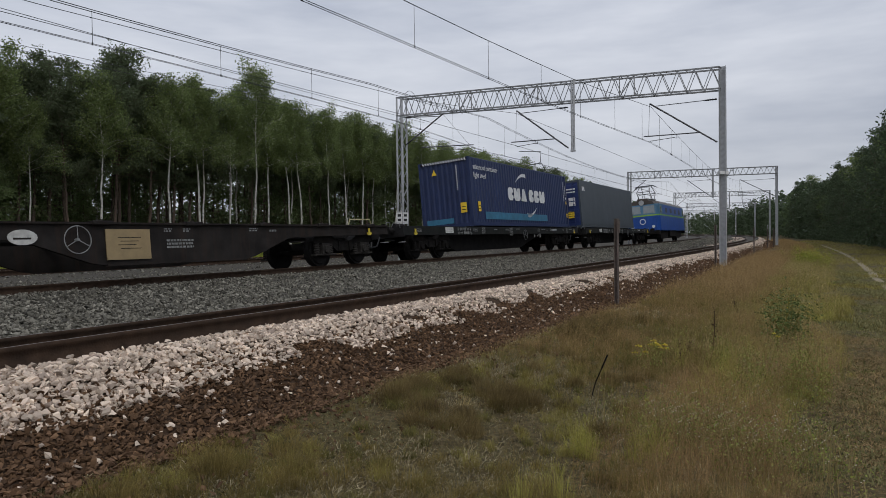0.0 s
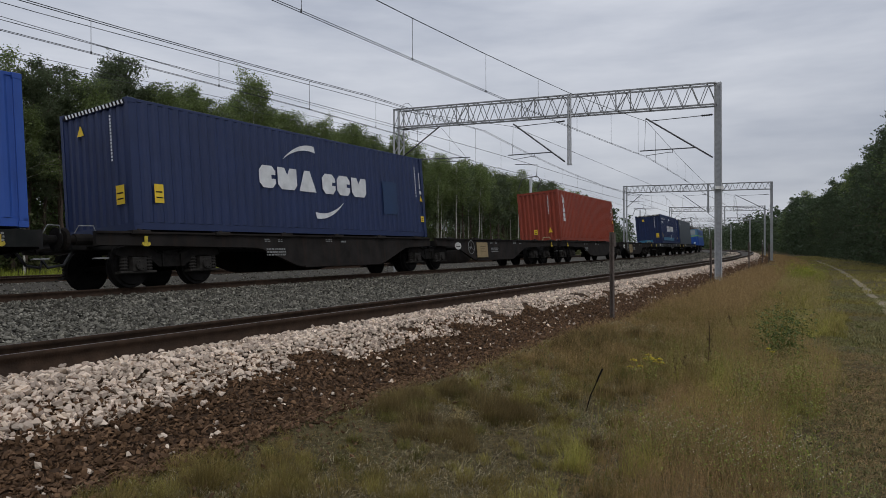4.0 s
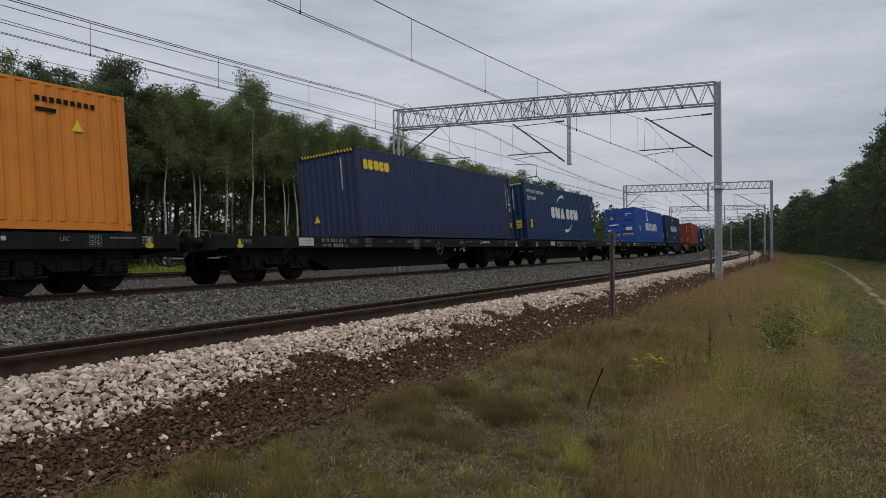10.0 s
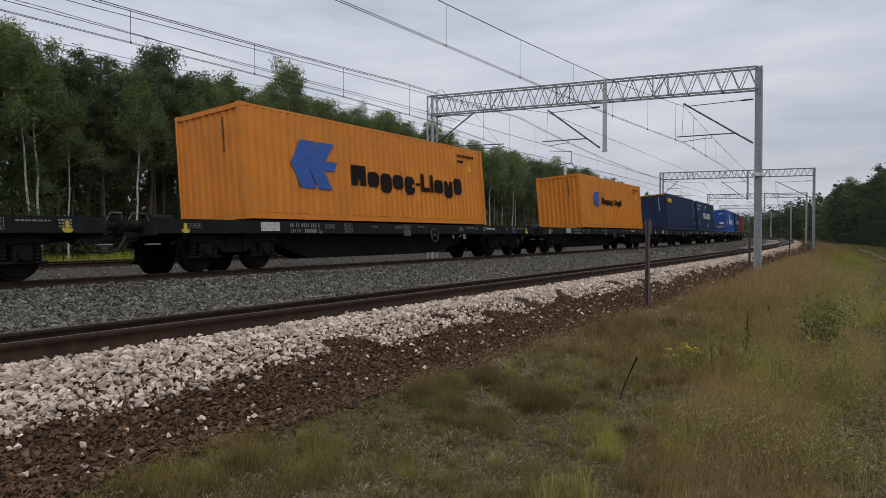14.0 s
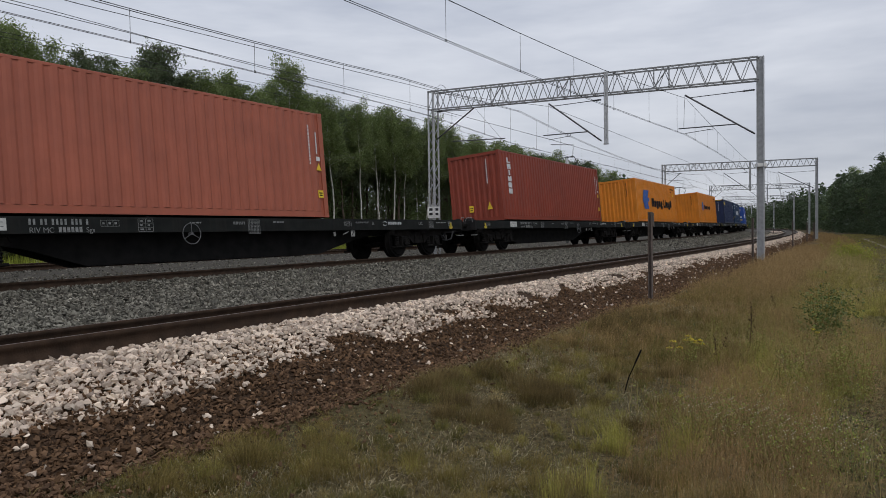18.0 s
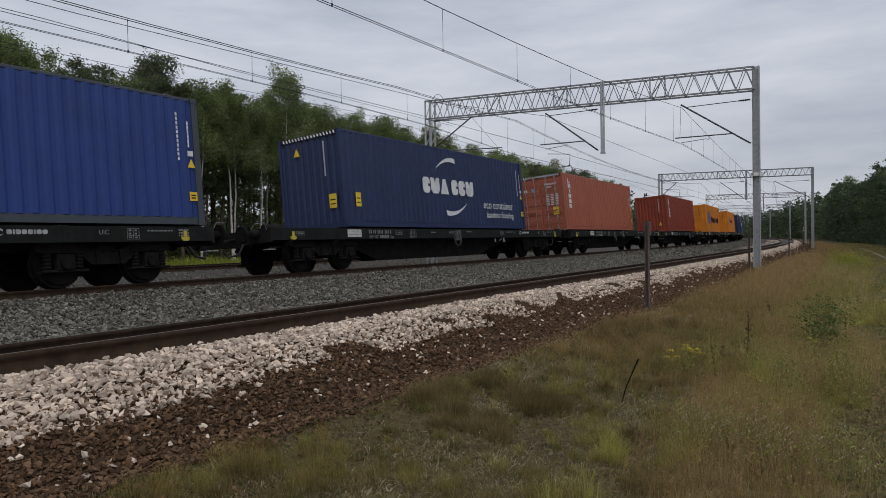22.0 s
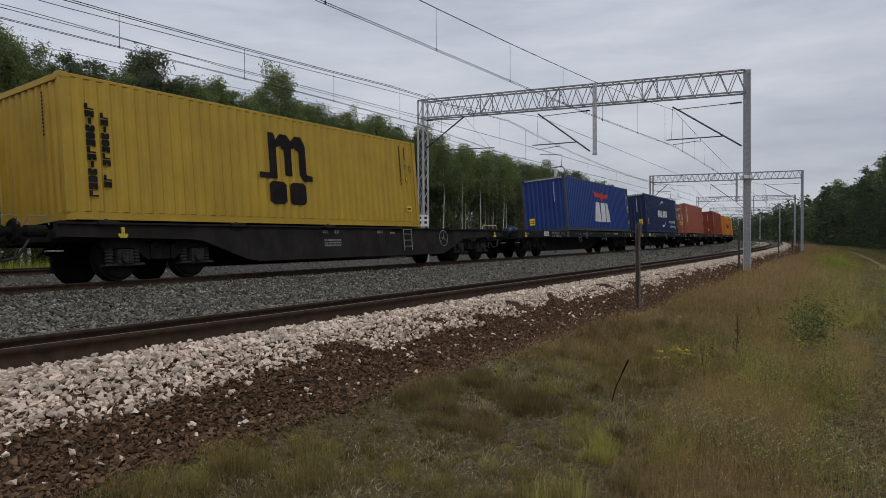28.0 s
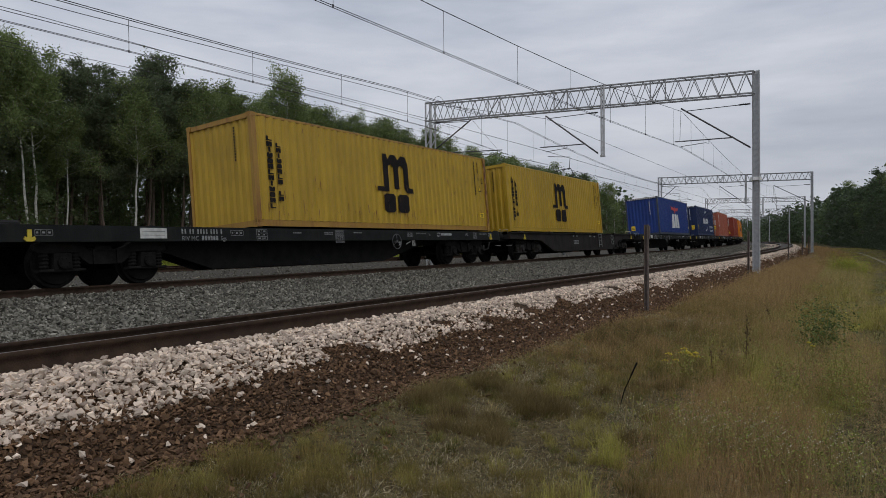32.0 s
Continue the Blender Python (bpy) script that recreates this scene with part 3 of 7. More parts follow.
def gantry(s, skew, first=False):
    right, left, m = (POST_OFF_R, POST_OFF_L, 4.56) if first else (-2.0, 12.45, 4.0)
    at = lambda o: s - skew * (o - right) / (left - right)
    across = lambda o, z: on_line(at(o), o, z)
    sl, sm = at(left), at(4.56)
    t = thing("catenary_gantry", "grey galvanised steel lattice gantry spanning the tracks", "gantry", "gantries over the line")
    g = h_post(Geo(), s, right, 0.0, TOP_Z + 0.06, 0.30, 0.26)
    post = part("post", g, GALV, t, "plain rolled steel post")
    g = Geo()
    p = on_line(s, right)
    g.box(p.x - 0.22, p.x + 0.22, p.y - 0.22, p.y + 0.22, -0.2, 0.2)
    part("foundation", g, CONCRETE, t, "concrete foot")
    g = Geo()
    for k in (-1, 1):
        for j in (-1, 1):
            g.bar(on_line(sl + k * 0.2, left + j * 0.15, 0.0), on_line(sl + k * 0.2, left + j * 0.15, TOP_Z + 0.05), 0.08, 0.08)
    n = 16
    for i in range(n):
        z0, z1 = 0.4 + (TOP_Z - 1.2) * i / n, 0.4 + (TOP_Z - 1.2) * (i + 1) / n
        for j in (-1, 1):
            d = 0.2 if i % 2 else -0.2
            g.bar(on_line(sl - d, left + j * 0.15, z0), on_line(sl + d, left + j * 0.15, z1), 0.03, 0.04)
    part("lattice_post", g, GALV, t, "laced twin-channel steel post")
    part("beam", truss(Geo(), at, right + 0.05, left + 0.1, TOP_Z, TRUSS if first else 0.72, 0.5, 22 if first else 26), GALV_BACKLIT, t, "zigzag lattice beam")
    for o in (2.0, 6.1, 9.2):
        g = Geo()
        g.bar(on_line(at(o) - 0.29, o, TOP_Z), on_line(at(o) - 0.29, o, TOP_Z - TRUSS), 0.04, 0.05)
        g.bar(on_line(at(o) - 0.29, o + 0.62, TOP_Z), on_line(at(o) - 0.29, o + 0.62, TOP_Z - TRUSS), 0.04, 0.05)
        g.bar(on_line(at(o) - 0.3, o, TOP_Z), on_line(at(o) - 0.3, o + 0.62, TOP_Z - TRUSS), 0.03, 0.04)
        part("splice", g, GALV_BACKLIT, t)
    g = Geo()
    for k in (-0.05, 0.05):
        g.bar(on_line(sm - 0.33, m + k, TOP_Z + 0.03), on_line(sm - 0.33, m + k, 5.2), 0.07, 0.10)
    g.bar(on_line(sm - 0.33, m - 0.1, 5.22), on_line(sm - 0.33, m + 0.1, 5.22), 0.12, 0.06)
    part("drop_post", g, GALV, t, "hanging twin-channel support")
    cantilever(t, across, right, 1, 1.45, WIRE_A[1], WIRE_A[2])
    cantilever(t, lambda o, z: on_line(at(o) - 0.33, o, z), m, 1, m + 2.5, 5.55, 7.1)
    cantilever(t, across, left, -1, 9.5, WIRE_B[1], WIRE_B[2] + 0.05, 10.75, 6.0)
    if first:
        g = Geo()
        g.path([across(left - 0.1 - 0.62 * u, TOP_Z + 0.05 + 1.1 * u * (1 - u)) for u in np.linspace(0, 1, 11)], 0.009, 5)
        part("jumper_cable", g, WIRE, t, "arched dark jumper cable")
        g = Geo()
        q = on_line(s, right)
        g.box(q.x - 0.17, q.x + 0.17, q.y - 0.16, q.y + 0.16, 3.95, 4.08)
        part("band", g, WHITE_PAINT, t, "white painted band")
        q = on_line(sl - 0.27, left - 0.1)
        for a, b in ((-0.26, 0.02), (0.04, 0.30)):
            plate = part("number_plate", Geo().box(q.x + a, q.x + b, q.y - 0.02, q.y, 2.2, 2.75), WHITE_PAINT, t, "white plate with dark bars")
            for z in (2.33, 2.55):
                part("bar", Geo().box(q.x + a + 0.06, q.x + b - 0.06, q.y - 0.026, q.y - 0.021, z, z + 0.12), BLACK_PAINT, plate)
    return t


def wire_path(off, z_of, s0, s1, step):
    return [on_line(s, off(s) if callable(off) else off, z_of(s)) for s in np.arange(s0, s1 + 1e-6, step)]


GANTRY_S = [29.9, 78.0, 123.0, 170.0, 222.0]
SUPPORTS = [-71.0, -20.5] + GANTRY_S + [284.0]


def sag(z_end, dip):
    def z(s):
        for a, b in zip(SUPPORTS, SUPPORTS[1:]):
            if a <= s <= b:
                u = (s - a) / (b - a)
                return z_end - 4 * dip * u * (1 - u)
        return z_end
    return z


def along(table):
    """Distance off the line, by straight runs between places along it."""
    return lambda s: float(np.interp(s, [a for a, _ in table], [b for _, b in table]))


OFF_WIRE_A = ((-45, 2.0), (-20.5, 1.75), (5, 2.24), (14, 2.17), (22, 2.03), (29.9, 1.5), (55, 2.0), (80.5, 1.5), (106, 2.0), (131, 1.5), (284, 1.7))
OFF_WIRE_B = ((-45, 7.9), (5, 7.85), (18.4, 7.76), (29.9, 9.2), (55, 9.0), (80.5, 8.6), (106, 9.0), (131, 8.6), (284, 8.8))


def build_wires():
    for table, zc, zm in ((OFF_WIRE_A, WIRE_A[1], WIRE_A[2]), (OFF_WIRE_B, WIRE_B[1], WIRE_B[2])):
        t = thing("overhead_wire", "dark copper contact wires and messenger cable hung over a track", "overhead wire", "overhead wires")
        off, zmess = along(table), sag(zm, 0.74 if zm < 7.1 else 1.0)
        for d in (-0.035, 0.035):
            part("contact_wire", Geo().path(wire_path(lambda s: off(s) + d, lambda s: zc, -45, 280, 5.0), 0.0065, 5), WIRE, t)
        for d in (0.0,) if zm < 7.1 else (-0.06, 0.06):
            part("messenger_cable", Geo().path(wire_path(lambda s: off(s) + d, zmess, -45, 280, 3.0), 0.009, 5), WIRE, t)
        for a, b in zip(SUPPORTS, SUPPORTS[1:]):
            if b < 0:
                continue
            for k in range(15):
                s = a + (b - a) * (k + 0.65) / 15
                if s < -15 or s > 200:
                    continue
                o = off(s)
                part("dropper", Geo().tube(on_line(s, o, zc), on_line(s, o, zmess(s)), 0.006 if s < 34 else 0.003, n=4), WIRE, t)
                part("clamp", Geo().tube(on_line(s, o, zc - 0.025), on_line(s, o, zc + 0.035), 0.016, n=5), WIRE, t)
    t = thing("feeder_wire", "bare feeder cables on the far side of the line", "cable")
    part("cable", Geo().path(wire_path(along(((-45, 11.0), (8.4, 10.5), (14, 10.05), (22, 9.3), (29.9, 8.8))), lambda s: 7.0, -45, 29.9, 3.0), 0.009, 5), WIRE, t)
    part("cable", Geo().path([on_line(-40, 10.8, 7.0), on_line(8.7, 11.44, 7.0), on_line(14.6, 11.6, 6.95), on_line(29.9, 12.6, 7.3)], 0.008, 5), WIRE, t)
    part("cable", Geo().path(wire_path(17.9, sag(8.0, 0.15), -40, 280, 5.0), 0.009, 5), WIRE, t)
    part("cable", Geo().path(wire_path(18.0, sag(8.5, 0.5), -40, 280, 4.0), 0.009, 5), WIRE, t)
    t = thing("anchor_wire", "cable running from the gantry post to the middle support", "cable")
    part("cable", Geo().path([on_line(28.1, POST_OFF_L, TOP_Z), on_line(28.6, 7.1, 7.05), on_line(80.5, 6.8, 7.0), on_line(131, 6.8, 7.0)], 0.010, 5), WIRE, t)
    part("cable", Geo().path([on_line(-45, 13.2, 7.8), on_line(28.1, POST_OFF_L, 7.5), on_line(28.6, 7.1, 5.6), on_line(80.5, 6.8, 5.6), on_line(131, 6.8, 5.6)], 0.010, 5), WIRE, t)


def mast(s, off, height=8.0):
    t = thing("catenary_mast", "slim grey steel mast with a hooped bracket", "mast", "masts beyond the train", on_line_pose(s, off))
    g = Geo()
    g.tube((0, 0, 0), (0, 0, height - 1.0), 0.13, 0.10, n=10)
    part("pole", g, GALV, t, smooth=True)
    g = Geo()
    g.path([(0, 1.1, height - 1.9), (0, 0.75, height - 1.0), (0, 0.1, height - 0.85), (0, -0.6, height - 0.8), (0, -0.85, height - 1.3), (0, -0.55, height - 2.0)], 0.035, 6)
    g.path([(0, 0, height - 0.9), (0, -0.5, height - 0.75), (0, -0.55, height + 0.1), (0, 1.3, height + 0.25)], 0.03, 6)
    part("bracket", g, GALV_DARK, t)


def on_line_pose(s, off, z=None, turn=0.0):
    p = on_line(s, off)
    return pose(p.x, p.y, ground_height(s, off) if z is None else z, 0, 0, heading(s) + turn)


def stake(s, off, h, plate=False):
    t = thing("marker_stake", "rusty steel marker stake beside the track", "stake", "stakes along the line", on_line_pose(s, off))
    g = Geo()
    for a, b, c, d in ((-0.05, 0.05, -0.035, -0.025), (-0.05, 0.05, 0.025, 0.035), (-0.006, 0.006, -0.025, 0.025)):
        g.box(a, b, c, d, -0.3, h)
    part("shaft", g, STAKE, t)
    if plate:
        g = Geo()
        g.box(-0.02, 0.09, -0.05, -0.036, h - 0.28, h - 0.02)
        part("plate", g, STAKE, t, "small rust-red plate")


def striped_post(s, off, z0, z1):
    t = thing("signal_marker", "black and white striped marker on a post", "marker post", "", on_line_pose(s, off))
    part("shaft", Geo().tube((0, 0, -0.3), (0, 0, z0), 0.045, n=8), STAKE, t)
    h = (z1 - z0) / 6
    for k in range(6):
        part("stripe", Geo().box(-0.14, 0.14, -0.03, 0.03, z0 + k * h, z0 + (k + 1) * h), WHITE_PAINT if k % 2 else BLACK_PAINT, t)


def build_line_side():
    for k, s in enumerate(GANTRY_S):
        gantry(s, 1.8, k == 0)
    build_wires()
    for s in (52.0, 103.0, 154.0, 205.0):
        mast(s, 15.0, 7.9)
    stake(13.3, -1.55, 1.72, True)
    for s, o, h in ((27.2, -1.43, 1.7), (45.5, -1.38, 1.7), (64.0, -1.42, 1.7), (71.0, -1.75, 1.7), (79.5, -1.8, 1.7)):
        stake(s, o, h)
    striped_post(75.0, -1.2, 1.3, 2.05)
    striped_post(110.0, 3.0, 1.0, 2.4)


build_line_side()

# ---- wagons ----
WAGON_BLACK = material("wagon_black", (0.019, 0.0185, 0.0185), 0.8, spec=0.12, vary=0.35, scale=3, dirt=(0.022, 0.019, 0.016), dirt_amount=0.5, bump=0.15)
WAGON_GREEN = material("wagon_sill", (0.0135, 0.015, 0.0142), 0.8, spec=0.12, vary=0.25, scale=3, dirt=(0.035, 0.03, 0.026), dirt_amount=0.45, streak=True)
WAGON_BROWN = material("wagon_brown", (0.022, 0.0195, 0.018), 0.8, spec=0.12, vary=0.35, scale=2.5, dirt=(0.04, 0.025, 0.018), dirt_amount=0.6, streak=True, bump=0.15)
BOGIE = material("bogie_grime", (0.014, 0.013, 0.0122), 0.9, spec=0.1, vary=0.4, scale=8, dirt=(0.026, 0.019, 0.015), dirt_amount=0.5, bump=0.3)
WHEEL = material("wheel_steel", (0.014, 0.013, 0.0125), 0.85, spec=0.1, vary=0.4, scale=6)
AXLE_BOX = material("axle_box_dust", (0.034, 0.031, 0.028), 0.85, spec=0.15, vary=0.4, scale=10, dirt=(0.022, 0.018, 0.015), dirt_amount=0.6, bump=0.3)
HOOK_YELLOW = material("hook_yellow", (0.56, 0.43, 0.035), 0.6, vary=0.25, scale=14, dirt=(0.10, 0.07, 0.03), dirt_amount=0.6)
HOOP_YELLOW = material("hoop_yellow", (0.40, 0.36, 0.19), 0.7, vary=0.3, scale=12)
PLATE_WHITE = material("plate_white", (0.50, 0.50, 0.47), 0.65, vary=0.2, scale=9, dirt=(0.2, 0.19, 0.17), dirt_amount=0.5)
OPERATOR_WHITE = material("operator_white", (0.36, 0.37, 0.37), 0.7, vary=0.3, scale=12)
PLATE_GREY = material("plate_grey", (0.27, 0.27, 0.255), 0.65, vary=0.3, scale=9)
CREAM_MARK = material("stencil_white", (0.20, 0.205, 0.20), 0.7, vary=0.4, scale=25)
PLATE_CREAM = material("plate_cream", (0.29, 0.215, 0.108), 0.65, vary=0.12, scale=6, dirt=(0.3, 0.2, 0.1), dirt_amount=0.4)
BLUE_TANK = material("valve_blue", (0.016, 0.05, 0.11), 0.5, vary=0.25, scale=6, dirt=(0.02, 0.03, 0.04))


def wheel_mesh():
    g = Geo()
    for y0, y1, r in ((-0.07, 0.065, 0.46), (0.065, 0.095, 0.49)):
        g.tube((0, y0, 0), (0, y1, 0), r, n=28)
    g.tube((0, -0.12, 0), (0, -0.07, 0), 0.39, 0.41, n=20)
    g.tube((0, -0.2, 0), (0, -0.1, 0), 0.11, n=10)
    return g.mesh("wheel")


def side_frame(y):
    """Bogie side frame: arched over the axle boxes, dropped in the middle, with flanges."""
    g = Geo()
    top = [(-1.42, 0.70), (-1.36, 0.82), (-1.15, 0.88), (-0.62, 0.88), (-0.42, 0.76), (-0.25, 0.70), (0.25, 0.70), (0.42, 0.76), (0.62, 0.88), (1.15, 0.88), (1.36, 0.82), (1.42, 0.70)]
    low = [(1.28, 0.66), (0.70, 0.66), (0.52, 0.56), (0.34, 0.42), (-0.34, 0.42), (-0.52, 0.56), (-0.70, 0.66), (-1.28, 0.66)]
    g.plate(top + low, "y", y - 0.05, y + 0.05)
    for (xa, za), (xb, zb) in zip(top, top[1:]):
        g.bar((xa, y, za), (xb, y, zb), 0.17, 0.02)
    for x in (-0.25, 0.25):
        g.box(x - 0.03, x + 0.03, y - 0.09, y + 0.09, 0.42, 0.72)
    return g


def axle_box(k):
    """Box, cover with a ring of bolts, and the spring seat under it."""
    g = Geo()
    g.box(-0.17, 0.17, -0.13, 0.13, 0.32, 0.64, 0.02)
    g.tube((0, 0, 0.46), (0, k * 0.19, 0.46), 0.135, 0.12, n=12)
    for i in range(6):
        a = math.pi * i / 3
        g.tube((0.085 * math.cos(a), k * 0.18, 0.46 + 0.085 * math.sin(a)), (0.085 * math.cos(a), k * 0.21, 0.46 + 0.085 * math.sin(a)), 0.018, n=5)
    g.box(-0.44, 0.44, -0.11, 0.11, 0.29, 0.345, 0.012)
    return g


def spring():
    return Geo().turned([(0.10 if i % 2 else 0.072, 0.35 + i * 0.034) for i in range(10)], 9)


SHARED = {}


def shared(key, maker, mat):
    if key not in SHARED:
        me = maker()
        me = me.mesh(key) if isinstance(me, Geo) else me
        me.materials.append(mat)
        SHARED[key] = me
    return SHARED[key]


def bogie(parent, x, dust=None):
    g = lambda: Geo().box(-0.18, 0.18, -1.0, 1.0, 0.52, 0.78).box(-0.1, 0.1, -0.3, 0.3, 0.7, 0.95).tube((-0.9, -0.75, 0.46), (-0.9, 0.75, 0.46), 0.08).tube((0.9, -0.75, 0.46), (0.9, 0.75, 0.46), 0.08)
    b = part("bogie", shared("bogie", g, BOGIE), None, parent, "grimy two-axle bogie", at=pose(x, 0, 0))
    for y in (-1.0, 1.0):
        part("side_frame", shared("side_frame%d" % y, lambda: side_frame(y), BOGIE), None, b)
        for xx in (-0.9, 0.9):
            part("axle_box", shared("axle_box%d%s" % (y, "dusty" if dust else ""), lambda: axle_box(y), dust or BOGIE), None, b, "dusty axle box" if dust else "", at=pose(xx, y, 0))
        for xx in (-1.2, -0.6, 0.6, 1.2):
            part("coil_spring", shared("coil_spring%s" % ("dusty" if dust else ""), spring, dust or BOGIE), None, b, at=pose(xx, y, 0))
    w = shared("wheel", wheel_mesh, WHEEL)
    for xx in (-0.9, 0.9):
        part("wheel", w, None, b, at=pose(xx, -0.7525, 0.46))
        part("wheel", w, None, b, at=pose(xx, 0.7525, 0.46, 0, 0, 180))
    return b


def buffers(parent, L):
    for e in (-1, 1):
        for y in (-0.875, 0.875):
            g = Geo()
            x1 = e * L / 2
            g.tube((x1 - e * 0.62, y, 1.02), (x1 - e * 0.25, y, 1.02), 0.115, n=12)
            g.tube((x1 - e * 0.25, y, 1.02), (x1 - e * 0.05, y, 1.02), 0.085, n=12)
            g.tube((x1 - e * 0.05, y, 1.02), (x1, y, 1.02), 0.24, 0.2, n=16)
            part("buffer", g, BOGIE, parent)
        g = Geo()
        g.path([(e * (L / 2 - 0.6), 0, 0.98), (e * (L / 2 - 0.2), 0, 0.9), (e * (L / 2 + 0.02), 0, 0.86)], 0.05, 6)
        part("coupling", g, BOGIE, parent)
        g = Geo()
        g.path([(e * (L / 2 - 0.6), -0.35, 0.9), (e * (L / 2 - 0.35), -0.35, 0.55), (e * (L / 2 - 0.05), -0.3, 0.5), (e * (L / 2 + 0.05), -0.25, 0.7)], 0.03, 6)
        part("brake_hose", g, BLACK_PAINT, parent)
        g = Geo()
        g.box(min(e * (L / 2 - 0.72), e * (L / 2 - 0.42)), max(e * (L / 2 - 0.72), e * (L / 2 - 0.42)), -1.30, -1.18, 0.60, 0.625)
        part("shunter_step", g, CREAM_MARK, parent, "pale worn step")
        g = Geo()
        g.path([(e * (L / 2 - 0.5), -1.25, 1.10), (e * (L / 2 - 0.42), -1.28, 1.26), (e * (L / 2 - 0.15), -1.22, 1.26), (e * (L / 2 - 0.1), -1.15, 1.12)], 0.011, 5)
        part("grab_rail", g, CREAM_MARK, parent, "pale grab rail")


def hook(parent, x, y=-1.335):
    g = Geo()
    g.plate([(x - 0.035, 1.06), (x + 0.035, 1.06), (x + 0.035, 0.92), (x + 0.085, 0.935), (x + 0.105, 0.885), (x + 0.06, 0.845), (x - 0.06, 0.845), (x - 0.105, 0.885), (x - 0.085, 0.935), (x - 0.035, 0.92)], "y", y - 0.03, y)
    part("rope_hook", g, HOOK_YELLOW, parent, "worn yellow rope hook")


WHEEL_RIM = material("handwheel_steel", (0.115, 0.118, 0.12), 0.6, 0.2, vary=0.3, scale=9)


def handwheel(parent, x, z, r=0.23, y=-1.38, mat=None):
    g = Geo()
    g.ring((x, y, z), (0, 1, 0), r, 0.011, 28)
    for a in (90, 210, 330):
        g.tube((x, y, z), (x + r * math.cos(radians(a)), y, z + r * math.sin(radians(a))), 0.009, n=5)
    g.tube((x, y - 0.02, z), (x, y + 0.1, z), 0.03, n=8)
    part("handwheel", g, mat or WHEEL_RIM, parent, "spoked brake handwheel")


def stencils(parent, rng, y, spots):
    """Unreadable stencilled marks as rows of small bars: spots of x, z, width, height, rows."""
    g = Geo()
    for x, z, w, h, rows in spots:
        for r in range(rows):
            zz, hh = z - r * h / rows, 0.62 * h / rows
            u = x
            while u < x + w - 0.02:
                d = min(rng.uniform(0.03, 0.09), x + w - u)
                g.box(u, u + d, y - 0.003, y, zz - hh, zz)
                u += d + rng.uniform(0.012, 0.03)
    part("stencil_lettering", g, CREAM_MARK, parent, "small white stencilled bars")["kind"] = "stuff"


def words(parent, text, x, z, size, mat, y=-1.226):
    c = bpy.data.curves.new("lettering", "FONT")
    c.body, c.size, c.extrude = text, size, 0.0015
    c.materials.append(mat)
    ob = new("lettering", c)
    ob.parent = parent
    ob.matrix_basis = pose(x, y, z, 90, 0, 0)
    return ob


def number_rows(parent, y, x, z):
    """The wagon's number as plain bars, and the readable exchange and class letters below it."""
    g = Geo()
    u = x
    for n in (2, 2, 4, 3, 1):
        for _ in range(n):
            g.box(u, u + 0.04, y - 0.003, y, z - 0.11, z)
            u += 0.078
        u += 0.05
    part("number_lettering", g, CREAM_MARK, parent, "white wagon number as plain bars")["kind"] = "stuff"
    words(parent, "RIV MC", x, z - 0.255, 0.14, CREAM_MARK, y - 0.002)
    words(parent, "Sgs", x + 1.05, z - 0.255, 0.14, CREAM_MARK, y - 0.002)
    g = Geo()
    for k in range(6):
        g.box(x + 0.53 + 0.078 * k, x + 0.585 + 0.078 * k, y - 0.003, y, z - 0.25, z - 0.15)
    part("owner_lettering", g, CREAM_MARK, parent, "white owner's mark as plain bars")["kind"] = "stuff"


def table_mark(parent, rng, y, x, z, w, h, rows, cols):
    """A stencilled load table: thin outline, rules and a short bar in each field."""
    g = Geo()
    e = 0.008
    for k in range(rows + 1):
        g.box(x, x + w, y - 0.002, y, z - h * k / rows - e / 2, z - h * k / rows + e / 2)
    for k in range(cols + 1):
        g.box(x + w * k / cols - e / 2, x + w * k / cols + e / 2, y - 0.0035, y - 0.002, z - h, z)
    for i in range(rows):
        for j in range(cols):
            a, b = x + w * (j + 0.25) / cols, z - h * (i + 0.68) / rows
            g.box(a, a + w / cols * rng.uniform(0.3, 0.5), y - 0.002, y, b, b + 0.38 * h / rows)
    part("load_table", g, CREAM_MARK, parent, "white stencilled load table")["kind"] = "stuff"


def sill_profile(y, k):
    """Channel sill in (y, z), open to the inside."""
    return [(y, 0.84), (y, 1.155), (y + k * 0.09, 1.155), (y + k * 0.09, 1.135), (y + k * 0.02, 1.135), (y + k * 0.02, 0.86), (y + k * 0.09, 0.86), (y + k * 0.09, 0.84)]


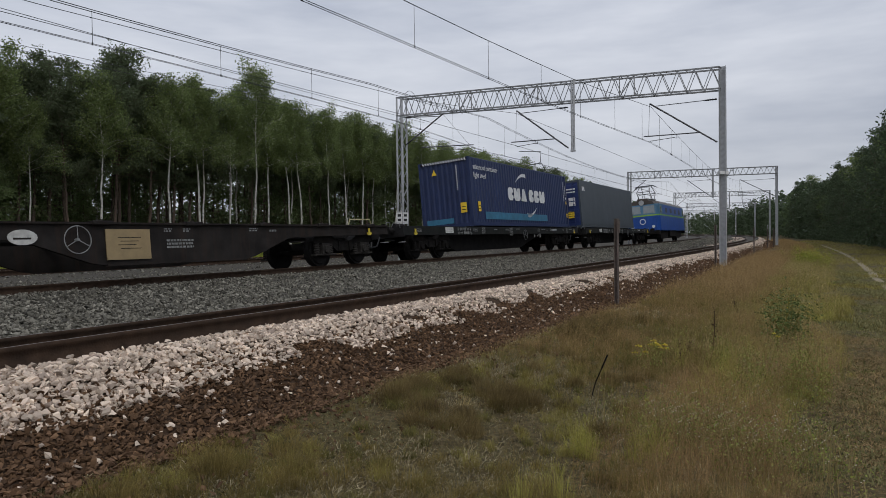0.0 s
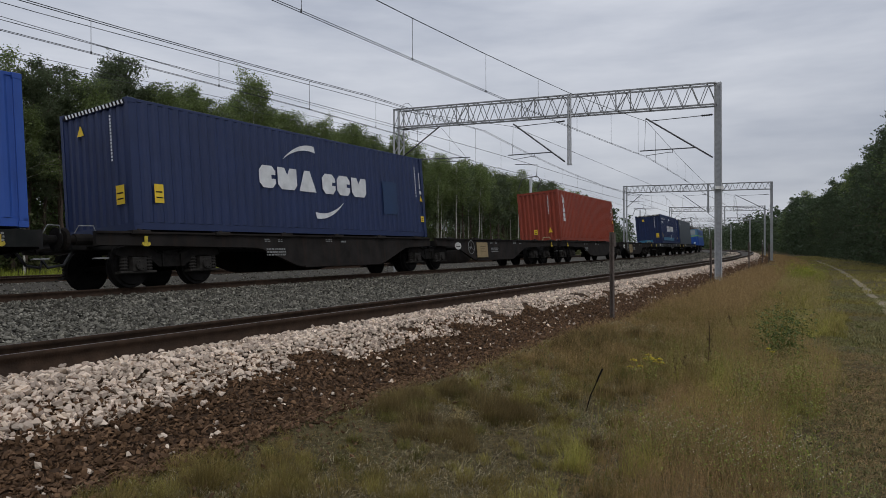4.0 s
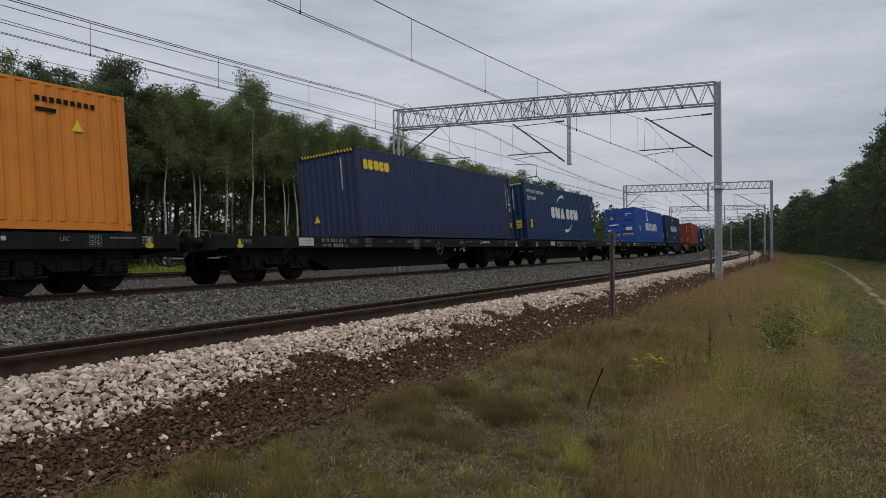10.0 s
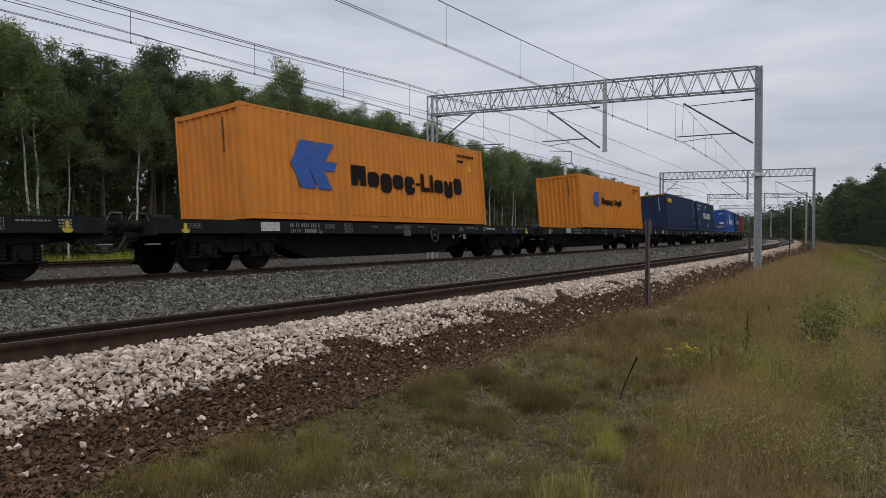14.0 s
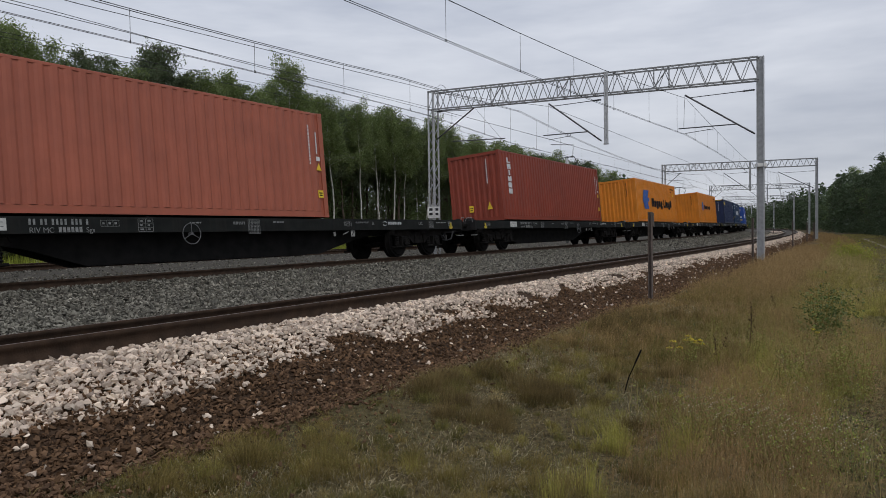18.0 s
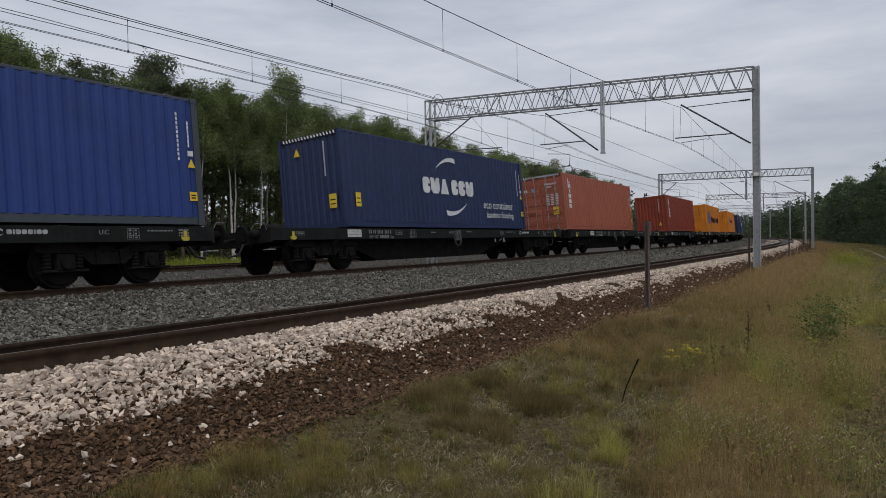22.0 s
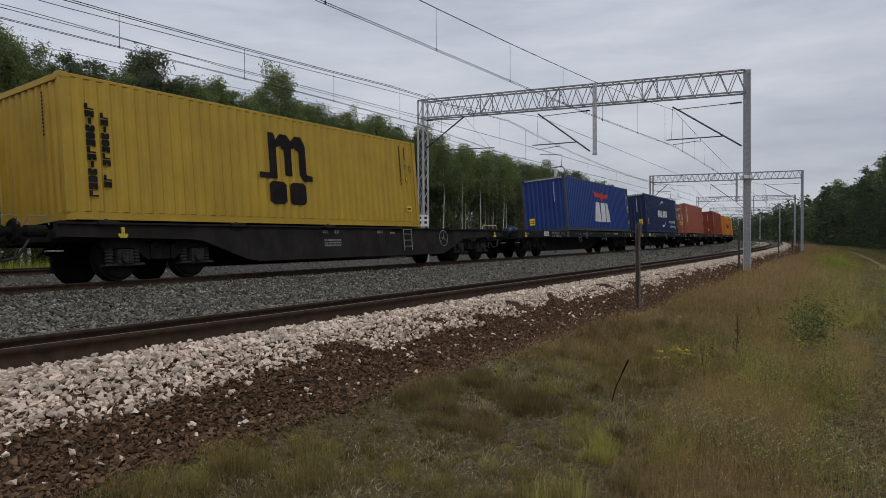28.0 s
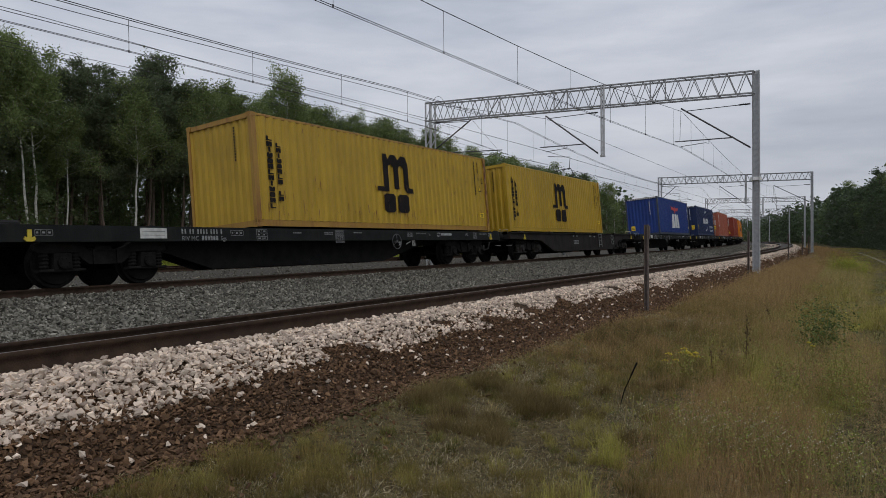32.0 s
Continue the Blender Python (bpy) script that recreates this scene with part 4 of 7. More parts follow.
def flat_wagon(seed=1):
    """Four-axle black container flat wagon with a deep centre belly."""
    rng = random.Random(seed)
    L, H = 20.05, 9.4
    t = thing("container_wagon", "black four-axle container flat wagon with white stencils", "railway wagon", "wagons of the train")
    for y, k in ((-1.335, 1), (1.335, -1)):
        part("side_sill", Geo().sweep([(-H, sill_profile(y, k)), (H, sill_profile(y, k))]), WAGON_GREEN, t)
    g = Geo()
    g.plate([(-H, 0.86), (-H, 1.12), (H, 1.12), (H, 0.86), (5.3, 0.74), (4.6, 0.62), (3.0, 0.25), (-3.95, 0.25), (-5.15, 0.64), (-5.9, 0.76)], "y", -0.36, -0.28)
    g.plate([(-H, 0.86), (-H, 1.12), (H, 1.12), (H, 0.86), (5.3, 0.74), (4.6, 0.62), (3.0, 0.25), (-3.95, 0.25), (-5.15, 0.64), (-5.9, 0.76)], "y", 0.22, 0.30)
    part("centre_sill", g, WAGON_BLACK, t, "deep black belly frame")
    g = Geo()
    for i in range(13):
        x = -H + 0.5 + i * (2 * H - 1) / 12
        g.box(x - 0.08, x + 0.08, -1.3, 1.3, 0.92, 1.10)
    g.box(-H, H, -0.95, 0.95, 1.08, 1.12)
    part("cross_frame", g, WAGON_BLACK, t)
    for e in (-1, 1):
        g = Geo()
        g.box(min(e * H, e * (H + 0.08)), max(e * H, e * (H + 0.08)), -1.335, 1.335, 0.80, 1.16)
        part("headstock", g, WAGON_BLACK, t)
    buffers(t, L)
    for x in (-7.1, 7.1):
        bogie(t, x)
    for x in (-8.7, 8.7):
        hook(t, x)
    for x in (-9.1, -6.1, -3.0, 3.0, 6.1, 9.1):
        for y in (-1.13, 1.13):
            g = Geo()
            g.box(x - 0.12, x + 0.12, y - 0.1, y + 0.1, 1.12, 1.175, 0.015)
            g.tube((x, y, 1.17), (x, y, 1.20), 0.045, 0.03, n=8)
            part("spigot", g, WAGON_BLACK, t)
    handwheel(t, 1.3, 0.80)
    number_rows(t, -1.337, -5.5, 1.11)
    for x, z, w, h, rows, cols in ((-8.6, 1.06, 0.32, 0.10, 1, 3), (-4.15, 1.09, 0.38, 0.12, 1, 3), (-3.35, 1.12, 0.34, 0.26, 3, 2), (-0.45, 1.12, 0.36, 0.34, 5, 4), (3.05, 1.08, 0.30, 0.12, 2, 2), (7.35, 1.11, 0.26, 0.22, 3, 2)):
        table_mark(t, rng, -1.337, x, z, w, h, rows, cols)
    stencils(t, rng, -1.337, [(-2.1, 1.06, 0.3, 0.05, 1), (-0.9, 1.07, 0.35, 0.08, 2), (0.35, 1.08, 0.4, 0.05, 1), (3.55, 1.08, 0.6, 0.05, 2), (7.8, 1.08, 0.6, 0.05, 1), (8.55, 1.10, 0.25, 0.18, 3)])
    plate = part("label_plate", Geo().box(-6.5, -5.87, -1.341, -1.337, 0.90, 1.12), PLATE_WHITE, t, "white framed label plate")
    for z in (0.965, 1.045):
        part("bar", Geo().box(-6.45, -5.92, -1.3425, -1.341, z, z + 0.008), BLACK_PAINT, plate)
    decal(t, "operator_lettering", OPERATOR_WHITE, swoosh(4.82, 1.045, 5.02, 1.065, 0.03, 0.04) + swoosh(5.04, 1.01, 4.84, 0.995, -0.03, 0.04)
          + glyph_blocks(5.08, 0.995, 0.70, 0.085, [(k, 0.35 if k == "i" else 1.0) for k in "oioooioo"]), "white operator mark as plain shapes", -1.3385)
    words(t, "UIC", 6.75, 0.99, 0.13, CREAM_MARK, -1.339)
    words(t, "St", 4.30, 0.99, 0.13, CREAM_MARK, -1.339)
    plate = part("lever_plate", Geo().box(3.36, 3.52, -1.30, -1.285, 0.66, 0.86), PLATE_GREY, t, "small pale changeover plate")
    part("bar", Geo().bar((3.40, -1.302, 0.70), (3.48, -1.302, 0.81), 0.004, 0.03), BLACK_PAINT, plate)
    part("changeover_lever", Geo().bar((3.02, -1.29, 0.72), (3.26, -1.29, 0.80), 0.015, 0.025), PLATE_GREY, t, "pale lever")
    part("lever_plate", Geo().box(2.62, 2.70, -1.30, -1.285, 0.68, 0.80), PLATE_GREY, t, "small pale plate")
    g = Geo()
    g.tube((-9.15, -0.75, 1.2), (-8.6, -0.75, 1.2), 0.10, n=10)
    part("air_pipe", g, WAGON_BLACK, t)
    return t


def belly_outline(a, b, slope=1.9, end=0.27, low=0.29, run=3.0, run_b=3.0):
    """Side of a platform: shallow over the bogies, deep between them."""
    m = 1.15 - end - 0.06
    left = [(a, 1.15), (a, 1.15 - end), (a + run, m), (a + run + 0.35, m - 0.04), (a + run + slope - 0.3, low + 0.05), (a + run + slope, low)]
    right = [(b - run_b - slope, low), (b - run_b - slope + 0.3, low + 0.05), (b - run_b - 0.35, m - 0.04), (b - run_b, m), (b, 1.15 - end), (b, 1.15)]
    return left + right


def brown_platform(t, a, b, rng, run=3.0, run_b=3.0):
    for y in (-1.3, 1.2):
        part("side_frame_plate", Geo().plate(belly_outline(a, b, run=run, run_b=run_b), "y", y, y + 0.1), WAGON_BROWN, t, "rust-stained fish-belly side")
    g = Geo()
    g.box(a, b, -1.36, -1.2, 1.12, 1.16)
    g.box(a, b, 1.2, 1.36, 1.12, 1.16)
    g.box(a + run + 1.9, b - run_b - 1.9, -1.36, -1.2, 0.27, 0.31)
    part("flange", g, WAGON_BROWN, t)
    g = Geo()
    for i in range(9):
        x = a + 0.4 + i * (b - a - 0.8) / 8
        g.box(x - 0.08, x + 0.08, -1.2, 1.2, 0.9, 1.1)
    g.box(a, b, -0.5, 0.5, 0.85, 1.1)
    part("cross_frame", g, WAGON_BLACK, t)
    n = 6
    for i in range(n):
        x = a + 1.0 + i * (b - a - 2.0) / (n - 1)
        for y in (-1.3, 1.3):
            g = Geo()
            g.box(x - 0.22, x + 0.22, y - 0.1, y + 0.1, 1.10, 1.19, 0.015)
            g.tube((x, y, 1.185), (x, y, 1.225), 0.05, 0.035, n=8)
            part("folding_spigot", g, WAGON_BROWN, t)
    m = (a + b) / 2
    stencils(t, rng, -1.302, [(m - 1.85, 0.80, 0.72, 0.22, 3), (m - 1.9, 1.05, 0.2, 0.1, 2), (m - 1.4, 1.05, 0.2, 0.1, 2), (m + 0.6, 1.06, 0.3, 0.1, 2), (m + 1.3, 1.02, 0.25, 0.08, 1)])


def articulated_wagon():
    L = 27.9
    rng = random.Random(5)
    t = thing("articulated_wagon", "rusty brown articulated container wagon on three bogies", "railway wagon", "wagons of the train")
    brown_platform(t, -13.5, -0.25, rng, 4.3, 1.4)
    brown_platform(t, 0.25, 13.5, rng, 1.4, 4.3)
    buffers(t, L)
    for x in (-11.5, 0.0, 11.5):
        bogie(t, x, AXLE_BOX)
    handwheel(t, 2.95, 0.81, 0.27, mat=CREAM_MARK)
    g = Geo()
    g.box(3.56, 4.58, -1.345, -1.32, 0.39, 1.02)
    p = part("document_board", g, PLATE_CREAM, t, "cream board with dark bars")
    for k in range(4):
        part("bar", Geo().box(3.82 + 0.05 * (k % 2), 4.36 - 0.06 * (k % 3), -1.348, -1.345, 0.84 - k * 0.075, 0.853 - k * 0.075), WAGON_BROWN, p)
    g = Geo()
    n = 18
    g.plate([(1.95 + 0.27 * math.cos(2 * math.pi * i / n), 0.87 + 0.145 * math.sin(2 * math.pi * i / n)) for i in range(n)], "y", -1.31, -1.302)
    oval = part("oval_emblem", g, PLATE_WHITE, t, "white oval emblem with a dark bar")
    part("bar", Geo().box(1.78, 2.10, -1.313, -1.3105, 0.83, 0.865), WAGON_BROWN, oval)
    for x in (-12.4, 12.4):
        hook(t, x, -1.36)
    g = Geo()
    g.path([(11.6, -1.2, 1.15), (11.7, -1.2, 1.34), (12.7, -1.2, 1.36), (12.8, -1.2, 1.15)], 0.02, 5)
    part("grab_hoop", g, HOOP_YELLOW, t, "bent dull yellow hoop on the deck")
    return t


def brown_wagon():
    rng = random.Random(9)
    L = 19.8
    t = thing("container_wagon", "grey-brown fish-belly container wagon with side ladder", "railway wagon", "wagons of the train")
    brown_platform(t, -9.3, 9.3, rng)
    buffers(t, L)
    for x in (-6.9, 6.9):
        bogie(t, x, AXLE_BOX)
    handwheel(t, 4.4, 0.82, 0.27, mat=CREAM_MARK)
    g = Geo()
    for x in (1.9, 2.35):
        g.tube((x, -1.40, 0.42), (x, -1.40, 1.12), 0.016, n=5)
    for z in (0.55, 0.75, 0.95, 1.1):
        g.tube((1.9, -1.40, z), (2.35, -1.40, z), 0.012, n=5)
    part("ladder", g, CREAM_MARK, t, "pale side ladder")
    for x in (-8.0, 8.4):
        hook(t, x, -1.36)
    g = Geo()
    g.path([(7.7, -1.2, 1.15), (7.8, -1.2, 1.32), (8.9, -1.2, 1.34), (9.0, -1.2, 1.15)], 0.02, 5)
    part("grab_hoop", g, HOOP_YELLOW, t, "bent dull yellow hoop on the deck")
    return t


# ---- containers ----
def paint(name, c, dirt=None, amount=0.3, rough=0.5):
    return material(name, c, rough, vary=0.12, scale=1.3, dirt=dirt or tuple(0.45 * q for q in c), dirt_amount=amount, dirt_scale=1.1, streak=True, bump=0.06, bump_scale=25, spec=0.4)


CW, CH = 2.438, 2.896


def corrugated(a, b, pitch, depth):
    """Stations of (along, inwards) of a trapezoid sheet from a to b."""
    n = max(2, round((b - a) / pitch))
    p = (b - a) / n
    pts = []
    for i in range(n):
        x = a + i * p
        pts += [(x, 0.0), (x + 0.30 * p, 0.0), (x + 0.5 * p, depth), (x + 0.80 * p, depth)]
    return pts + [(b, 0.0)]


def sheet(stations, z0, z1, put):
    g = Geo()
    n = len(stations)
    v = [put(a, d, z) for z in (z0, z1) for a, d in stations]
    return g.add(v, [(i, i + 1, n + i + 1, n + i) for i in range(n - 1)])


def container(label, mat, trim=None, length=12.192, doors=False, smooth_side=False, category="container", door_mat=None, bar_mat=None):
    trim = trim or mat
    Lh, W, H = length / 2, CW / 2, CH
    t = thing("shipping_container", label, category, "containers on the train")
    for k in (-1, 1):
        st = [(-Lh + 0.12, 0.0), (Lh - 0.12, 0.0)] if smooth_side else corrugated(-Lh + 0.12, Lh - 0.12, 0.278, 0.030)
        part("side_panel", sheet(st, 0.185, H - 0.06, lambda a, d, z: (a, k * (W - 0.012 - d), z)), mat, t)
        g = Geo()
        g.box(-Lh, Lh, min(k * (W - 0.022), k * (W - 0.08)), max(k * (W - 0.022), k * (W - 0.08)), H - 0.075, H - 0.005, 0.01)
        part("top_rail", g, trim, t)
        g = Geo()
        y0, y1 = sorted((k * (W - 0.03), k * (W - 0.10)))
        g.box(-Lh, Lh, y0, y1, 0.02, 0.19, 0.012)
        y0, y1 = sorted((k * (W - 0.008), k * (W - 0.03)))
        g.box(-Lh, Lh, y0, y1, 0.02, 0.05)
        part("bottom_rail", g, trim, t)
    for e in (-1, 1):
        for k in (-1, 1):
            g = Geo()
            x0, x1 = sorted((e * Lh, e * (Lh - 0.16)))
            y0, y1 = sorted((k * W, k * (W - 0.10)))
            g.box(x0, x1, y0, y1, 0.11, H - 0.11, 0.01)
            part("corner_post", g, trim, t)
            for z0 in (0.0, H - 0.118):
                g = Geo()
                g.box(min(e * (Lh + 0.004), e * (Lh - 0.175)), max(e * (Lh + 0.004), e * (Lh - 0.175)), min(k * (W + 0.004), k * (W - 0.16)), max(k * (W + 0.004), k * (W - 0.16)), z0, z0 + 0.118, 0.012)
                part("corner_casting", g, trim, t)
        x0, x1 = sorted((e * (Lh - 0.01), e * (Lh - 0.08)))
        for z0, z1 in ((H - 0.14, H - 0.02), (0.02, 0.17)):
            part("end_rail", Geo().box(x0, x1, -W, W, z0, z1), trim, t)
    st = corrugated(-Lh + 0.1, Lh - 0.1, 0.21, 0.02)
    g = sheet(st, -W + 0.05, W - 0.05, lambda a, d, z: (a, z, H - 0.02 - d))
    part("roof", g, mat, t)
    g = Geo()
    g.box(-Lh + 0.1, Lh - 0.1, -W + 0.08, W - 0.08, 0.06, 0.14)
    part("floor", g, WAGON_BLACK, t)
    ends = [1] if doors else [-1, 1]
    for e in ends:
        st = corrugated(-W + 0.1, W - 0.1, 0.25, 0.045)
        part("end_panel", sheet(st, 0.16, H - 0.12, lambda a, d, z: (e * (Lh - 0.03 - d), a, z)), mat, t)
    if doors:
        for k in (-1, 1):
            g = Geo()
            y0, y1 = sorted((0.01 * k, k * (W - 0.11)))
            g.box(-Lh + 0.03, -Lh + 0.08, y0, y1, 0.17, H - 0.14)
            for i in range(5):
                z = 0.32 + i * 0.5
                g.sweep([(-Lh + 0.012, [(y0 + 0.08, z + 0.06), (y1 - 0.08, z + 0.06), (y1 - 0.08, z + 0.28), (y0 + 0.08, z + 0.28)]), (-Lh + 0.032, [(y0 + 0.05, z), (y1 - 0.05, z), (y1 - 0.05, z + 0.34), (y0 + 0.05, z + 0.34)])])
            d = part("door", g, door_mat or mat, t)
            for f in (0.28, 0.72):
                y = k * (0.01 + f * (W - 0.12))
                g = Geo()
                g.tube((-Lh - 0.03, y, 0.12), (-Lh - 0.03, y, H - 0.12), 0.021, n=7)
                for z in (0.14, 0.7, 1.4, 2.1, H - 0.18):
                    g.box(-Lh - 0.05, -Lh + 0.03, y - 0.05, y + 0.05, z - 0.04, z + 0.04)
                part("locking_bar", g, bar_mat or door_mat or trim, d, "galvanised locking bar" if bar_mat else "")
                g = Geo()
                g.bar((-Lh - 0.06, y, 1.02), (-Lh - 0.05, y + 0.38 * (1 if f < 0.5 else -1) * k, 1.0), 0.03, 0.05)
                part("handle", g, trim, d)
    return t


FACE = -(CW / 2 + 0.003)


def decal(parent, name, mat, polys, label="", y=FACE, axis="y"):
    if name in ("brand_blocks", "upright_blocks"):
        for poly in polys:
            part(name[:-1], Geo().plate(poly, axis, y - 0.003, y), mat, parent, label.rstrip("s"))
        return None
    g = Geo()
    for poly in polys:
        g.plate(poly, axis, y - 0.003, y)
    ob = part(name, g, mat, parent, label)
    if name.endswith("lettering") or name == "rust_wear":
        ob["kind"] = "stuff"
    return ob


def rect(x0, x1, z0, z1):
    return [(x0, z0), (x1, z0), (x1, z1), (x0, z1)]


def block(kind, x, z, w, h):
    """A plain block of a brand mark: bar, disc-like, wedge, or with one notch to a side."""
    if kind == "i":
        return rect(x, x + w, z, z + h)
    c = 0.22 * min(w, h)
    if kind == "v":
        return [(x, z), (x + w, z), (x + 0.66 * w, z + h), (x + 0.34 * w, z + h)]
    if kind == "r":
        return [(x + c, z), (x + w - c, z), (x + w, z + c), (x + w, z + 0.42 * h), (x + 0.74 * w, z + 0.42 * h), (x + 0.74 * w, z + 0.60 * h), (x + w, z + 0.60 * h), (x + w, z + h - c), (x + w - c, z + h), (x + c, z + h), (x, z + h - c), (x, z + c)]
    if kind == "b":
        return [(x, z), (x + 0.42 * w, z), (x + 0.42 * w, z + 0.3 * h), (x + 0.58 * w, z + 0.3 * h), (x + 0.58 * w, z), (x + w, z), (x + w, z + h), (x, z + h)]
    if kind == "t":
        return [(x, z + c), (x + c, z), (x + w - c, z), (x + w, z + c), (x + w, z + h), (x + 0.64 * w, z + h), (x + 0.5 * w, z + 0.68 * h), (x + 0.36 * w, z + h), (x, z + h)]
    if kind == "l":
        return [(x, z), (x + w, z), (x + w, z + 0.25 * h), (x + 0.36 * w, z + 0.25 * h), (x + 0.36 * w, z + h), (x, z + h)]
    return [(x + c, z), (x + w - c, z), (x + w, z + c), (x + w, z + h - c), (x + w - c, z + h), (x + c, z + h), (x, z + h - c), (x, z + c)]


def glyph_blocks(x0, z0, total, h, spec, gap=0.16):
    """A row of plain blocks in place of a brand's letters: kind, width and, where they differ, foot and head as shares of the height."""
    spec = [(*e, 0.0, 1.0)[:4] if len(e) == 2 else e for e in spec]
    unit = total / (sum(e[1] for e in spec) + gap * (len(spec) - 1))
    out, x = [], x0
    for kind, w, foot, head in spec:
        if kind != "_":
            out.append(block(kind, x, z0 + foot * h, w * unit, (head - foot) * h))
        x += (w + gap) * unit
    return out


def swoosh(x0, z0, x1, z1, bow, thick, n=12):
    """A tapering arc from a fine tip at the first point to a blunt end at the second."""
    a, b = [], []
    for i in range(n + 1):
        u = i / n
        x, z = x0 + (x1 - x0) * u, z0 + (z1 - z0) * u + bow * 4 * u * (1 - u)
        w = thick * u ** 0.8 / 2
        a.append((x - 0.25 * w, z + w))
        b.append((x + 0.25 * w, z - w))
    return [a + b[::-1]]


DECAL_WHITE = material("decal_white", (0.70, 0.71, 0.71), 0.6, vary=0.12, scale=4, dirt=(0.4, 0.4, 0.42), dirt_amount=0.35)
DECAL_BLACK = material("decal_black", (0.013, 0.011, 0.011), 0.85, vary=0.2, spec=0.15, dirt=(0.05, 0.03, 0.02), dirt_amount=0.4)
DECAL_BLUE = material("decal_blue", (0.03, 0.10, 0.38), 0.6, vary=0.12)
DECAL_RED = material("decal_red", (0.50, 0.035, 0.03), 0.6, vary=0.12)
DECAL_YELLOW = material("decal_yellow", (0.80, 0.55, 0.03), 0.6, vary=0.12)
DECAL_PALE_BLUE = material("decal_pale_blue", (0.16, 0.33, 0.48), 0.6, vary=0.15)
DECAL_TEAL = material("decal_teal", (0.03, 0.15, 0.25), 0.6, vary=0.2, scale=3)


def warning(t, x, z, w=0.22, h=0.3, y=FACE, axis="y"):
    decal(t, "notice", DECAL_YELLOW, [rect(x, x + w, z, z + h)], "yellow notice", y, axis)
    decal(t, "notice_lettering", DECAL_BLACK, [rect(x + 0.04, x + w - 0.04, z + h * q, z + h * q + 0.03) for q in (0.25, 0.55)], "", y - 0.004, axis)


def number_column(t, L):
    """Upright identification bars at the leading end."""
    decal(t, "identification_lettering", DECAL_WHITE, [rect(L / 2 - 0.60, L / 2 - 0.555, 1.45 + 0.10 * i, 1.52 + 0.10 * i) for i in range(11)]
          + [rect(L / 2 - 0.32, L / 2 - 0.28, 1.85 + 0.1 * i, 1.76 + 0.1 * i) for i in range(6)], "small upright white bars")
    warning(t, L / 2 - 0.36, 0.55, 0.2, 0.2)
    decal(t, "label", DECAL_WHITE, [rect(L / 2 - 0.34, L / 2 - 0.2, 1.56, 1.68)], "small white label")
    decal(t, "warning_triangle", DECAL_YELLOW, [[(L / 2 - 0.36, 1.3), (L / 2 - 0.16, 1.3), (L / 2 - 0.26, 1.5)]], "yellow warning triangle")


def end_marks(t, L, rows=14, mat=None):
    x = -L / 2 - 0.001
    decal(t, "identification_lettering", mat or DECAL_WHITE, [rect(-0.62, -0.57, 2.55 - 0.075 * i, 2.60 - 0.075 * i) for i in range(rows)], "small upright bars", x, "x")


def hazard(t, L, mat=None):
    """Black and yellow warning stripe along the top of the end of a tall container."""
    decal(t, "hazard_band", DECAL_BLACK, [rect(-CW / 2 + 0.1, CW / 2 - 0.1, CH - 0.13, CH - 0.03)], "black warning band", -L / 2 - 0.001, "x")
    decal(t, "hazard_stripe", mat or DECAL_YELLOW, [[(y, CH - 0.125), (y + 0.06, CH - 0.125), (y + 0.10, CH - 0.035), (y + 0.04, CH - 0.035)] for y in np.arange(-1.08, 1.0, 0.125)], "pale warning stripes" if mat else "yellow warning stripes", -L / 2 - 0.0045, "x")["kind"] = "stuff"


def shipline(label, color, cx=None, teal=False):
    """Navy box with a white two-word brand as blocks between two crescents."""
    c = container(label, color)
    L = 12.192
    if cx is None:
        decal(c, "brand_blocks", DECAL_WHITE, glyph_blocks(-2.3, 1.22, 4.75, 0.60, [("r", 1), ("t", 1.25), ("v", 1.2), ("_", 0.2), ("r", 1), ("r", 1.05), ("t", 1.25)], 0.14), "white brand blocks")
        decal(c, "swoosh", DECAL_WHITE, swoosh(-1.38, 2.05, 0.0, 2.47, 0.16, 0.19), "white swoosh")
        decal(c, "swoosh", DECAL_WHITE, swoosh(1.25, 1.0, -0.1, 0.56, -0.16, 0.19), "white swoosh")
    else:
        decal(c, "brand_blocks", DECAL_WHITE, glyph_blocks(-1.88, 1.22, 3.5, 0.55, [("r", 1), ("t", 1.25), ("v", 1.2), ("_", 0.2), ("r", 1), ("r", 1.05), ("t", 1.25)], 0.14), "white brand blocks")
        decal(c, "swoosh", DECAL_WHITE, swoosh(-1.0, 2.10, 0.38, 2.47, 0.16, 0.19), "white swoosh")
        decal(c, "swoosh", DECAL_WHITE, swoosh(1.08, 0.95, -0.45, 0.56, -0.16, 0.19), "white swoosh")
    hazard(c, L, DECAL_WHITE)
    number_column(c, L)
    end_marks(c, L)
    warning(c, -5.55, 0.62, 0.24, 0.42)
    warning(c, -0.95, 0.60, 0.28, 0.42, -L / 2 - 0.001, "x")
    decal(c, "warning_triangle", DECAL_YELLOW, [[(0.35, 2.3), (0.6, 2.3), (0.475, 2.55)]], "yellow warning triangle", -L / 2 - 0.001, "x")
    if teal:
        decal(c, "teal_patch", DECAL_TEAL, [rect(-4.9, 2.6, 0.30, 0.62)], "faded teal band")
        decal(c, "teal_patch", DECAL_TEAL, [rect(-0.3, 1.0, 0.2, 0.42)], "faded teal band", -L / 2 - 0.001, "x")
    return c


